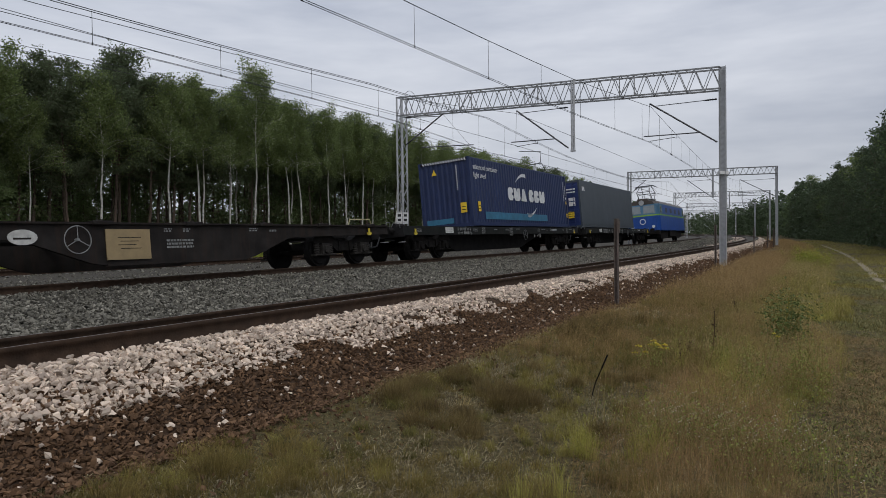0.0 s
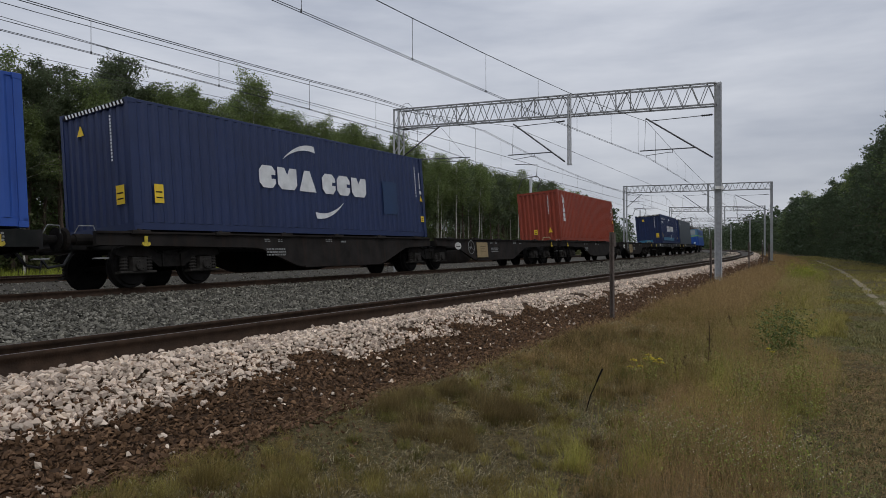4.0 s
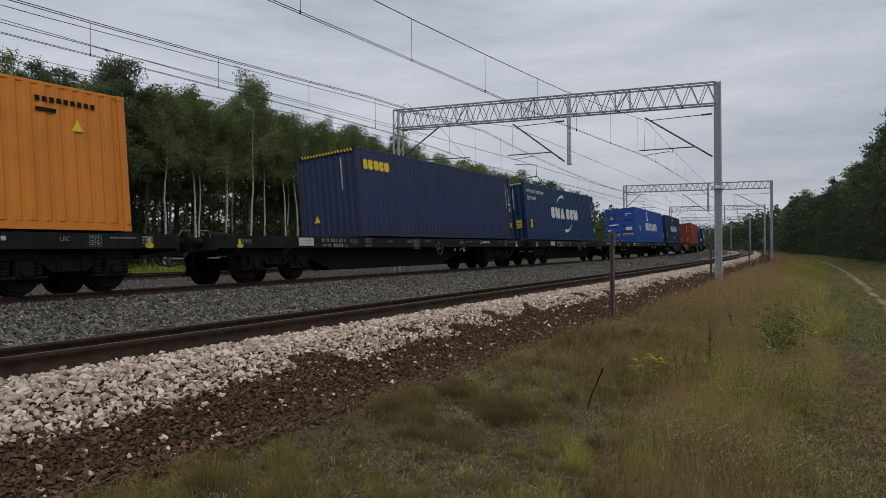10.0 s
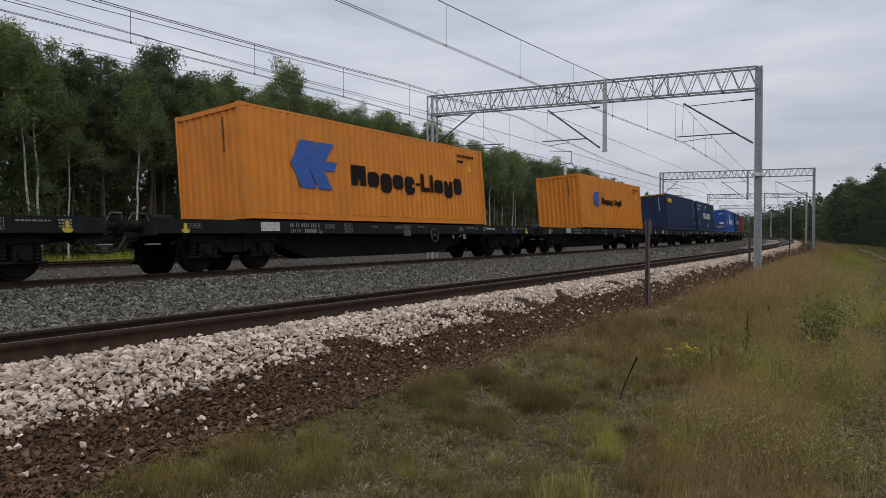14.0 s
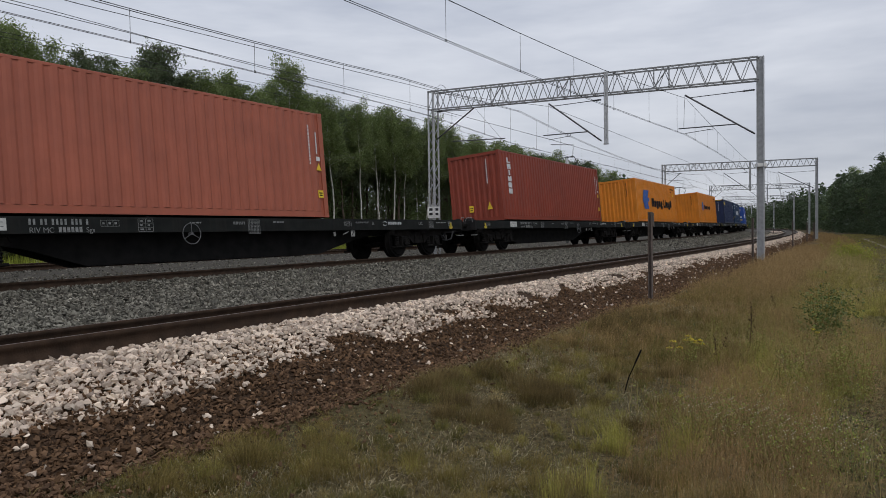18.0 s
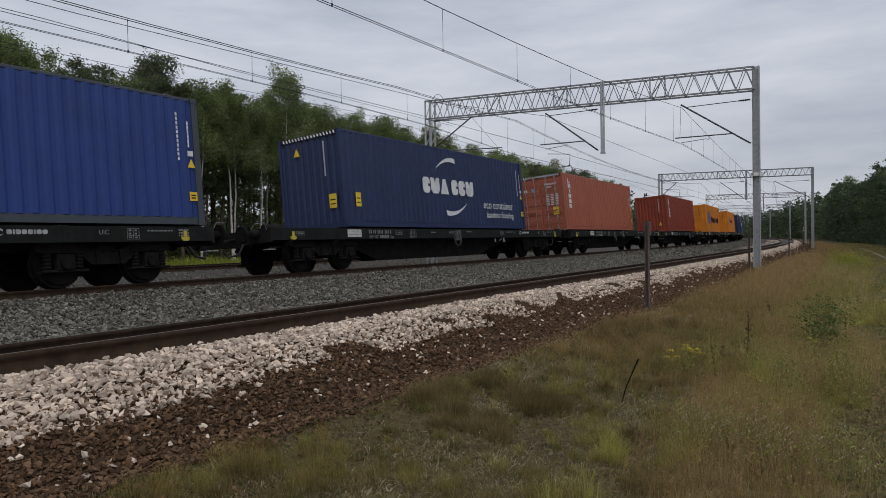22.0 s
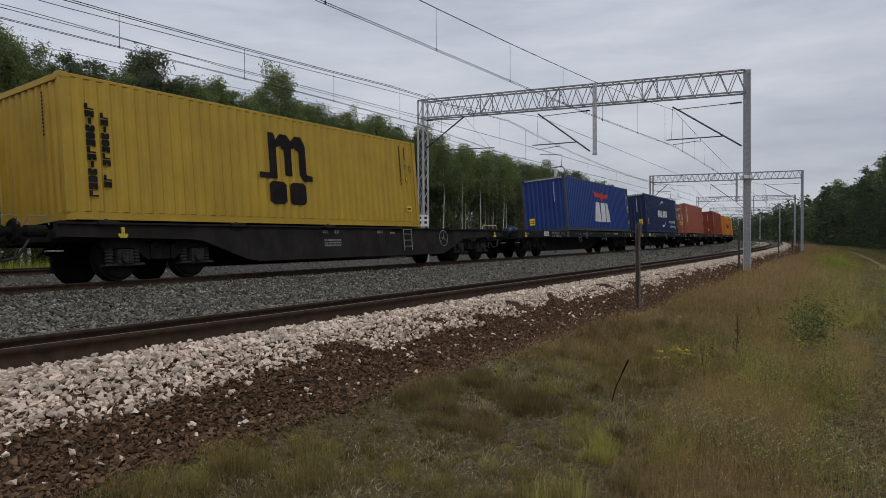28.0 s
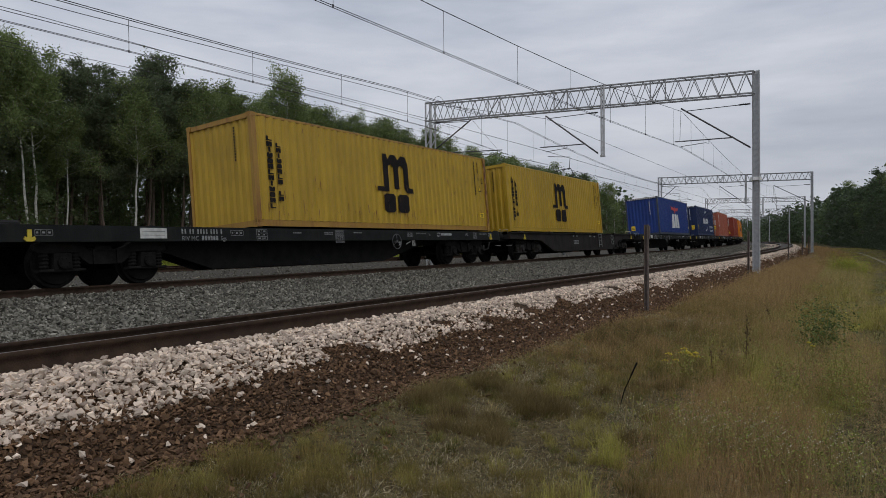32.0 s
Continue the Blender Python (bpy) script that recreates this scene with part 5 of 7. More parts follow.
# ---- the train, front to rear, by place along it ----
NAVY = paint("navy_paint", (0.013, 0.026, 0.085))
NAVY_TEAL = paint("deep_blue_paint", (0.0105, 0.037, 0.093))
NAVY_SEA = paint("slate_navy_paint", (0.015, 0.027, 0.078))
ROYAL = paint("royal_blue_paint", (0.020, 0.075, 0.33))
APL_BLUE = paint("bright_blue_paint", (0.0135, 0.041, 0.195))
OXIDE = paint("oxide_red_paint", (0.25, 0.042, 0.020), (0.15, 0.03, 0.018), 0.4)
CORAL = paint("faded_red_paint", (0.37, 0.102, 0.057), (0.30, 0.09, 0.06), 0.5)
ORANGE = paint("orange_paint", (0.66, 0.215, 0.015), (0.42, 0.14, 0.02), 0.35)
MUSTARD = paint("mustard_paint", (0.41, 0.262, 0.018), (0.24, 0.14, 0.02), 0.4)
MUSTARD_RUST = paint("rusted_mustard", (0.33, 0.185, 0.03), (0.17, 0.06, 0.02), 0.85)
PATCH_BLUE = paint("patch_blue", (0.014, 0.040, 0.105))
DOOR_BLUE = paint("door_blue", (0.018, 0.035, 0.13))
LOCK_STEEL = material("lock_bar_steel", (0.36, 0.30, 0.27), 0.6, 0.3, vary=0.2, scale=6, dirt=(0.2, 0.1, 0.07), dirt_amount=0.5)
CURTAIN = paint("grey_paint", (0.058, 0.072, 0.086))
RUST_STREAK = paint("rust_streak", (0.17, 0.065, 0.025), (0.09, 0.035, 0.015), 0.6)


def vertical_blocks(x, z_top, w, h, n, gap):
    """A column of plain blocks in place of upright letters."""
    out = []
    for i in range(n):
        k = "lbitob"[i % 6]
        out.append(block(k, x + (0.33 * w if k == "i" else 0), z_top - i * (h + gap) - h, 0.34 * w if k == "i" else w, h))
    return out


def red_box(label, color, doors, big):
    c = container(label, color, doors=doors, bar_mat=LOCK_STEEL)
    decal(c, "brand_blocks", DECAL_WHITE, vertical_blocks(-5.42, 2.62, 0.38 if big else 0.34, 0.215, 6, 0.045), "white upright brand blocks")
    number_column(c, 12.192)
    if not doors:
        end_marks(c, 12.192)
        warning(c, 0.15, 0.45, 0.2, 0.28, -6.097, "x")
        decal(c, "warning_triangle", DECAL_YELLOW, [[(-0.75, 0.5), (-0.5, 0.5), (-0.62, 0.8)]], "yellow warning triangle", -6.097, "x")
    else:
        warning(c, -0.92, 0.82, 0.3, 0.38, -6.132, "x")
        decal(c, "label", DECAL_PALE_BLUE, [rect(0.36, 0.46, 2.06, 2.26)], "small pale blue label", -6.132, "x")
        hazard(c, 12.27, DECAL_WHITE)
        decal(c, "data_lettering", DECAL_WHITE, [rect(-0.95 + 0.25 * (i % 3), -0.78 + 0.25 * (i % 3), 1.32 + 0.085 * (i // 3), 1.36 + 0.085 * (i // 3)) for i in range(21)]
              + [rect(-0.9 + 0.085 * i, -0.85 + 0.085 * i, 2.34, 2.43) for i in range(8)] + [rect(-0.6 + 0.085 * i, -0.55 + 0.085 * i, 2.2, 2.28) for i in range(4)] + [rect(0.72, 0.9, 2.1, 2.22)], "white data bars", -6.132, "x")
    return c


def hapag(label, s):
    """Orange box: blue angular emblem and a dark brand as blocks. s: size of the markings."""
    c = container(label, ORANGE)
    x0, z0, k, tx, tw, tz, th = (-4.45, 0.86, 0.88, -2.0, 6.35, 1.08, 0.60) if s > 1 else (-3.97, 1.2, 0.55, -2.47, 3.9, 1.38, 0.36)
    e = lambda pts: [(x0 + k * a, z0 + k * b) for a, b in pts]
    decal(c, "emblem", DECAL_BLUE, [e([(0.0, 0.75), (0.45, 1.5), (1.15, 1.5), (0.75, 0.82), (1.2, 1.5), (2.0, 1.5), (1.55, 0.92), (2.1, 0.92), (1.95, 0.62), (1.45, 0.62), (1.8, 0.02), (1.15, 0.02),
                                      (0.75, 0.7), (1.05, 0.02), (0.4, 0.02)])], "blue angular emblem")
    bl = glyph_blocks(tx, tz, tw, th, [("b", 1), ("o", 0.82, 0, 0.76), ("o", 0.82, -0.24, 0.76), ("o", 0.82, 0, 0.76), ("r", 0.82, -0.24, 0.76), ("i", 0.34, 0.30, 0.44),
                                        ("l", 0.72), ("i", 0.24), ("o", 0.82, 0, 0.76), ("t", 0.82, -0.24, 0.76), ("o", 0.82)], 0.12)
    decal(c, "brand_blocks", DECAL_BLACK, bl, "dark brand blocks")
    decal(c, "identification_lettering", DECAL_BLACK, [rect(4.2 + 0.14 * i, 4.29 + 0.14 * i, 2.5, 2.6) for i in range(9)] + [rect(4.2, 4.6, 2.3, 2.38)], "small dark bars")
    decal(c, "warning_triangle", DECAL_YELLOW, [[(4.9, 2.0), (5.15, 2.0), (5.02, 2.25)]], "yellow warning triangle")
    end_marks(c, 12.192, 12, DECAL_BLACK)
    return c


def msc(label, streaks):
    c = container(label, MUSTARD, MUSTARD_RUST if streaks else MUSTARD)
    x = -0.73
    m = [[(x + a, 1.2 + 1.42 * (b - 0.78)) for a, b in ((-0.35, 0.78), (0.26, 0.78), (0.26, 1.36), (0.42, 1.40), (0.55, 1.34), (0.55, 0.85), (0.81, 0.85), (0.81, 1.36), (0.97, 1.40), (1.10, 1.34),
          (1.10, 0.88), (1.22, 0.78), (1.6, 0.78), (1.6, 0.88), (1.36, 0.90), (1.36, 1.45), (1.22, 1.62), (0.98, 1.62), (0.82, 1.52), (0.66, 1.62), (0.42, 1.62), (0.26, 1.50), (0.2, 1.62), (0, 1.62), (0, 0.88), (-0.35, 0.88))]]
    s = [[(p + q * 0.01, 0.54 + r * 0.0095) for q, r in ((0, 8), (10, 0), (50, 0), (60, 8), (60, 54), (50, 62), (10, 62), (0, 54))] for p in (-0.77, -0.03)]
    decal(c, "brand_blocks", DECAL_BLACK, m + s, "black brand blocks")
    decal(c, "upright_blocks", DECAL_BLACK, vertical_blocks(-5.62, 2.34, 0.19, 0.122, 13, 0.023) + vertical_blocks(-5.3, 2.19, 0.17, 0.115, 8, 0.022) + vertical_blocks(-5.3, 0.93, 0.17, 0.115, 2, 0.022), "two columns of small black blocks")
    if streaks:
        rng = random.Random(4)
        sp = []
        for i in range(120):
            a = -6.0 + 12.0 * rng.random()
            zz = rng.choice((rng.uniform(0.16, 0.5), rng.uniform(0.2, 1.3), rng.uniform(1.2, 2.7)))
            w, h, k = rng.uniform(0.006, 0.022), rng.uniform(0.05, 0.32), rng.uniform(-0.03, 0.03)
            sp.append([(a, zz + h), (a + w, zz + h * 0.92), (a + w * 0.7 + k, zz + 0.3 * h), (a + w * 0.3 + k, zz), (a + k * 0.4, zz + h * 0.5)])
        for i in range(30):
            a, zz = 6.0 - 0.1 * rng.random(), rng.uniform(0.2, 2.7)
            sp.append([(a, zz), (a + 0.05, zz + 0.03), (a + 0.06, zz + 0.16), (a + 0.01, zz + 0.2)])
        decal(c, "rust_wear", RUST_STREAK, sp, "rust streaks and scrapes")
    end_marks(c, 12.192, 12, DECAL_BLACK)
    e, z = 6.096, CH - 0.22
    decal(c, "identification_lettering", DECAL_BLACK, [rect(e - 0.98, e - 0.92, z - 0.12 * i - 0.085, z - 0.12 * i) for i in range(11)]
          + [rect(e - 0.70, e - 0.65, z - 0.03 - 0.105 * i - 0.08, z - 0.03 - 0.105 * i) for i in range(4)], "two columns of small black bars")
    decal(c, "label", DECAL_BLACK, [rect(e - 0.71, e - 0.61, z - 0.62, z - 0.60), rect(e - 0.71, e - 0.61, z - 0.67, z - 0.65), rect(e - 0.70, e - 0.65, z - 0.73, z - 0.70),
          rect(e - 0.45, e - 0.43, z - 0.82, z - 0.62), rect(e - 0.37, e - 0.35, z - 0.82, z - 0.62), rect(e - 0.43, e - 0.37, z - 0.64, z - 0.62), rect(e - 0.43, e - 0.37, z - 0.82, z - 0.80)], "small black framed labels")
    decal(c, "warning_triangle", DECAL_BLACK, [[(e - 0.72, z - 1.14), (e - 0.52, z - 1.14), (e - 0.62, z - 0.90)]], "black-edged warning triangle")
    decal(c, "warning_field", DECAL_YELLOW, [[(e - 0.68, z - 1.115), (e - 0.56, z - 1.115), (e - 0.62, z - 0.965)]], "", FACE - 0.004)
    warning(c, e - 0.74, 0.52, 0.3, 0.17)
    return c


def unifeeder():
    c = container("royal blue forty-five foot container with white brand blocks and barred doors", ROYAL, length=13.716, doors=True)
    L = 13.716
    for x in (-L / 2 + 0.76, L / 2 - 0.92):
        g = Geo()
        g.box(x, x + 0.16, -CW / 2 - 0.004, -CW / 2 + 0.05, 0.1, CH - 0.05, 0.01)
        part("inner_post", g, ROYAL, c)
    decal(c, "brand_blocks", DECAL_WHITE, glyph_blocks(-2.55, 1.02, 5.65, 0.68, [("t", 1), ("b", 1), ("i", 0.32), ("r", 0.8), ("r", 0.8), ("r", 0.8), ("o", 0.95), ("r", 0.8), ("b", 0.95)], 0.2), "white brand blocks")
    decal(c, "emblem", DECAL_WHITE, [[(-1.72, 1.85), (-1.0, 1.85), (-0.92, 1.95), (-0.92, 2.35), (-1.15, 2.35), (-1.15, 2.08), (-1.45, 2.08), (-1.3, 2.72), (-1.62, 2.72), (-1.72, 2.5)]], "white emblem blocks")
    decal(c, "label_lettering", DECAL_WHITE, [rect(-5.3, -4.95, 1.0, 1.42)], "white label")
    x = -L / 2 - 0.04
    decal(c, "stripe", DECAL_YELLOW, [rect(-1.0, -0.1, 0.72, 0.79), rect(0.1, 1.0, 0.72, 0.79), rect(-1.0, -0.15, 0.62, 0.66), rect(0.15, 1.0, 0.62, 0.66)], "yellow stripes", x, "x")
    decal(c, "data_lettering", DECAL_WHITE, [rect(-0.95, -0.45, 2.35, 2.42), rect(-0.6, -0.45, 2.22, 2.29), rect(0.15, 0.95, 1.5, 1.6), rect(-0.9, -0.4, 1.0, 1.3), rect(0.5, 0.95, 0.3, 0.42)], "white data bars", x, "x")
    decal(c, "warning_triangle", DECAL_YELLOW, [[(0.55, 2.0), (0.85, 2.0), (0.7, 2.25)]], "yellow warning triangle", x, "x")
    n = words(c, "45", 0, 0, 0.4, DECAL_WHITE)
    n.matrix_basis = pose(x - 0.004, 1.10, 0.95, 90, 0, -90)
    return c


def grey_box():
    L = 13.716
    c = container("long dull grey container with smooth side and blue doors", CURTAIN, length=L, doors=True, smooth_side=True, door_mat=DOOR_BLUE)
    x = -L / 2 - 0.04
    decal(c, "data_lettering", DECAL_WHITE, [rect(-0.95, -0.2, 2.32, 2.40), rect(-0.95, -0.4, 2.15, 2.22), rect(0.2, 0.9, 2.32, 2.40)], "white data bars", x, "x")
    decal(c, "label_panel", DECAL_WHITE, [rect(-0.9, -0.5, 1.35, 1.6), rect(-0.4, 0.0, 1.35, 1.6), rect(-0.9, -0.5, 1.65, 1.85), rect(-0.4, 0.0, 1.65, 1.85)], "pale label squares", x, "x")
    warning(c, -0.8, 0.62, 0.75, 0.42, x - 0.004, "x")
    decal(c, "brand_blocks", DECAL_WHITE, [rect(-L / 2 + 0.5, -L / 2 + 0.72, 2.25, 2.5), rect(-L / 2 + 0.8, -L / 2 + 1.02, 2.25, 2.5), rect(-L / 2 + 1.08, -L / 2 + 1.14, 2.25, 2.31)], "small white blocks")
    return c


def apl():
    c = container("bright blue container with white blocks under a red winged shape", APL_BLUE, paint("grey_trim", (0.05, 0.06, 0.075)))
    b = [[(-1.43, 0.56), (-1.08, 1.70), (-0.40, 1.70), (-0.24, 0.56)],
         [(-0.14, 0.56), (-0.14, 1.70), (0.60, 1.70), (0.72, 1.55), (0.72, 0.56)],
         [(0.82, 0.56), (0.82, 1.70), (1.20, 1.70), (1.58, 0.86), (1.58, 0.56)]]
    decal(c, "brand_blocks", DECAL_WHITE, b, "white brand blocks")
    decal(c, "winged_shape", DECAL_RED, [[(-1.46, 2.32), (-1.2, 2.02), (-0.1, 1.98), (-0.1, 1.84), (0.05, 1.78), (0.2, 1.78), (0.34, 1.88), (0.3, 1.98), (1.25, 1.98), (1.55, 2.26), (0.35, 2.2), (0.28, 2.32), (0.08, 2.34), (-0.02, 2.2)]], "red winged shape")
    hazard(c, 12.192, DECAL_WHITE)
    number_column(c, 12.192)
    end_marks(c, 12.192)
    warning(c, 0.6, 0.45, 0.3, 0.35, -6.097, "x")
    return c


def seaco():
    c = container("dark navy container with a small yellow brand mark", NAVY_SEA, paint("rusty_navy", (0.018, 0.026, 0.058), (0.05, 0.035, 0.03), 0.5))
    hazard(c, 12.192)
    decal(c, "brand_blocks", DECAL_YELLOW, glyph_blocks(-5.75, 2.2, 1.5, 0.32, [("o", 0.8), ("r", 0.95), ("o", 0.95), ("r", 0.85), ("o", 0.98)], 0.12), "yellow brand blocks")
    number_column(c, 12.192)
    end_marks(c, 12.192)
    decal(c, "warning_triangle", DECAL_YELLOW, [[(0.4, 0.6), (0.65, 0.6), (0.52, 0.85)]], "yellow warning triangle", -6.097, "x")
    return c


# ---- locomotive ----
LOCO_BLUE = paint("loco_blue", (0.016, 0.075, 0.33), rough=0.4)
LOCO_LIGHT = paint("loco_light_blue", (0.07, 0.17, 0.27), rough=0.45)
LOCO_LIME = paint("loco_lime", (0.22, 0.42, 0.06), rough=0.45)
LOCO_ROOF = paint("loco_roof_grey", (0.075, 0.062, 0.055), (0.1, 0.07, 0.05), 0.6)
# cab glass: the sky's reflection is painted in as a pale base colour
GLASS = material("sky_tinted_glass", (0.20, 0.235, 0.25), 0.08, vary=0.1, spec=0.8)


def locomotive():
    t = thing("locomotive", "blue electric locomotive with lime stripe and raised pantograph", "locomotive")
    L, W = 18.0, 1.48
    Lh = L / 2

    def ring(z):
        """Outline in plan of the body with tapered noses."""
        k = 0.0 if z < 2.5 else (z - 2.5) * 0.22
        return [(-Lh + k, -W + 0.25, z), (-Lh + 0.7, -W, z), (Lh - 0.7, -W, z), (Lh - k, -W + 0.25, z), (Lh - k, W - 0.25, z), (Lh - 0.7, W, z), (-Lh + 0.7, W, z), (-Lh + k, W - 0.25, z)]

    def band(z0, z1):
        n = 8
        return Geo().add(ring(z0) + ring(z1), [(i, (i + 1) % n, n + (i + 1) % n, n + i) for i in range(n)] + [tuple(range(n - 1, -1, -1)), tuple(range(n, 2 * n))])
    part("lower_body", band(1.05, 2.42), LOCO_BLUE, t)
    part("stripe", band(2.42, 2.55), LOCO_LIME, t, "lime green stripe")
    part("upper_body", band(2.55, 3.5), LOCO_LIGHT, t, "pale blue window band")
    g = Geo()
    st = []
    for x, k in ((-Lh + 0.3, 0.75), (-Lh + 1.2, 1.0), (Lh - 1.2, 1.0), (Lh - 0.3, 0.75)):
        st.append((x, [(-W * k, 3.5), (W * k, 3.5), (W * 0.85 * k, 3.78), (W * 0.4 * k, 3.9), (-W * 0.4 * k, 3.9), (-W * 0.85 * k, 3.78)]))
    g.sweep(st)
    part("roof", g, LOCO_ROOF, t, "grimy grey roof")
    g = Geo()
    g.box(-Lh + 2.4, Lh - 2.4, -W - 0.004, W + 0.004, 2.56, 3.45)
    part("machine_room_wall", g, LOCO_BLUE, t)
    for k in (-1, 1):
        for i in range(4):
            x = -4.5 + i * 3.0
            g = Geo()
            g.box(x - 0.55, x + 0.55, min(k * (W + 0.005), k * (W + 0.02)), max(k * (W + 0.005), k * (W + 0.02)), 2.75, 3.2)
            part("grille", g, GALV_DARK, t)
        for e in (-1, 1):
            g = Geo()
            x0, x1 = sorted((e * (Lh - 0.95), e * (Lh - 1.75)))
            g.box(x0, x1, min(k * (W - 0.01), k * (W + 0.006)), max(k * (W - 0.01), k * (W + 0.006)), 2.68, 3.3)
            part("cab_side_window", g, GLASS, t)
    for e in (-1, 1):
        for y in (-0.62, 0.62):
            g = Geo()
            xa, xb = e * (Lh - 0.04), e * (Lh - 0.20)
            v = [(xa, y - 0.5, 2.68), (xa, y + 0.5, 2.68), (xb + e * 0.0, y + 0.48, 3.38), (xb, y - 0.48, 3.38)]
            v2 = [(x + e * 0.03, yy, z) for x, yy, z in v]
            g.add(v + v2, [(0, 1, 2, 3), (7, 6, 5, 4), (0, 4, 5, 1), (1, 5, 6, 2), (2, 6, 7, 3), (3, 7, 4, 0)])
            part("windscreen", g, GLASS, t)
            g = Geo()
            g.tube((e * (Lh - 0.05), y * 1.5, 1.45), (e * (Lh + 0.06), y * 1.5, 1.45), 0.14, n=12)
            part("headlight", g, DECAL_WHITE, t)
            g = Geo()
            g.tube((e * (Lh - 0.1), y * 1.41, 1.02), (e * (Lh + 0.55), y * 1.41, 1.02), 0.12, n=10)
            g.tube((e * (Lh + 0.55), y * 1.41, 1.02), (e * (Lh + 0.6), y * 1.41, 1.02), 0.25, n=14)
            part("buffer", g, BOGIE, t)
        g = Geo()
        g.tube((e * (Lh - 0.35), 0, 3.68), (e * (Lh - 0.12), 0, 3.68), 0.2, 0.24, n=14)
        part("top_headlight", g, GALV, t, "round roof headlight")
        g = Geo()
        g.tube((e * (Lh - 0.02), 0, 1.95), (e * (Lh + 0.02), 0, 1.95), 0.27, n=20)
        em = part("round_emblem", g, DECAL_WHITE, t, "round white emblem with a blue middle")
        g = Geo()
        g.tube((e * (Lh + 0.02), 0, 1.95), (e * (Lh + 0.03), 0, 1.95), 0.2, n=20)
        part("emblem_middle", g, LOCO_BLUE, em)
        g = Geo()
        g.box(min(e * (Lh - 0.6), e * (Lh + 0.02)), max(e * (Lh - 0.6), e * (Lh + 0.02)), -1.4, 1.4, 0.75, 1.08)
        part("buffer_beam", g, BOGIE, t)
    for x in (-5.0, 5.0):
        b = bogie(t, x)
        g = Geo()
        g.box(x - 2.2, x + 2.2, -1.2, 1.2, 0.35, 1.0)
        part("traction_frame", g, BOGIE, t)
    g = Geo()
    g.box(-2.2, 2.2, -1.35, 1.35, 0.45, 1.05)
    part("underfloor_box", g, BOGIE, t)
    g = Geo()
    for y in (-0.6, 0.6):
        g.path([(-6.4, y, 4.1), (-7.5, y * 0.95, 4.75), (-6.1, y * 0.8, 5.35)], 0.035, 6)
        g.path([(-5.2, y, 4.1), (-4.1, y * 0.95, 4.75), (-5.5, y * 0.8, 5.35)], 0.035, 6)
    g.path([(-7.5, -0.57, 4.75), (-7.5, 0.57, 4.75)], 0.03, 6)
    g.path([(-4.1, -0.57, 4.75), (-4.1, 0.57, 4.75)], 0.03, 6)
    for x in (-6.1, -5.5):
        g.path([(x, -0.98, 5.22), (x, -0.7, 5.4), (x, 0.7, 5.4), (x, 0.98, 5.22)], 0.035, 6)
    g.box(-6.8, -4.8, -0.7, 0.7, 4.0, 4.1)
    part("pantograph", g, GALV_DARK, t, "raised pantograph")
    g = Geo()
    g.path([(6.2, 0, 4.12), (4.4, 0, 4.22), (6.0, 0, 4.32)], 0.03, 6)
    g.box(4.6, 6.0, -0.6, 0.6, 3.95, 4.08)
    part("pantograph", g, GALV_DARK, t, "folded pantograph")
    for x in (-7.6, -6.8, -3.0, -2.0, 0.5, 1.5, 3.0):
        g = Geo()
        insulator(g, (x, 0.3, 3.85), (x, 0.3, 4.2))
        part("roof_insulator", g, RUST, t)
    g = Geo()
    g.box(-8.1, -7.2, -0.45, 0.45, 3.8, 4.1)
    part("roof_fan", g, LOCO_ROOF, t)
    return t


# each entry: object, place of its middle along the train, height over the rails
FLAT = flat_wagon()
JOINTS = [60.6, 39.2, 19.1]
SLOTS = [-36.9, -57.05, -77.3, -97.45, -117.6, -137.75, -157.9, -178.0, -198.9, -219.7]
CONSIST = []
centres = [(JOINTS[i] + JOINTS[i + 1]) / 2 for i in range(2)] + [(SLOTS[i] + SLOTS[i + 1]) / 2 for i in range(9)] + [-249.7, -269.8]
CONSIST.append((FLAT, centres[0], 0.0))
for c in centres[1:]:
    CONSIST.append((copy_thing(FLAT, pose(0, 0, 0)), c, 0.0))
# the brake wheel sits elsewhere on some of the flat wagons
for k, d in ((3, -2.8), (8, -3.4), (9, -1.7), (10, -2.8), (11, 1.1)):
    for ob in CONSIST[k][0].children:
        if ob.name.startswith("handwheel"):
            ob.matrix_basis = pose(d, 0, 0)
ARTIC = articulated_wagon()
CONSIST.append((ARTIC, 5.0, 0.0))
CONSIST.append((copy_thing(ARTIC, pose(0, 0, 0)), -22.75, 0.0))
CONSIST.append((brown_wagon(), -229.7, 0.0))
CONSIST.append((locomotive(), 73.2, 0.0))
DECK = 1.205
part("end_drum", Geo().turned([(0.15, 0.0), (0.17, 0.03), (0.17, 0.32), (0.24, 0.33), (0.24, 0.38), (0.12, 0.39), (0.12, 0.75)], 14), BLUE_TANK, CONSIST[3][0], "blue painted drum", at=pose(9.0, -0.95, 1.16, 0, 90, 0))
part("end_drum", Geo().turned([(0.15, 0.0), (0.17, 0.03), (0.17, 0.32), (0.24, 0.33), (0.24, 0.38), (0.12, 0.39), (0.12, 0.75)], 14), BLUE_TANK, CONSIST[10][0], "blue painted drum", at=pose(-9.0, -0.95, 1.16, 0, -90, 0))
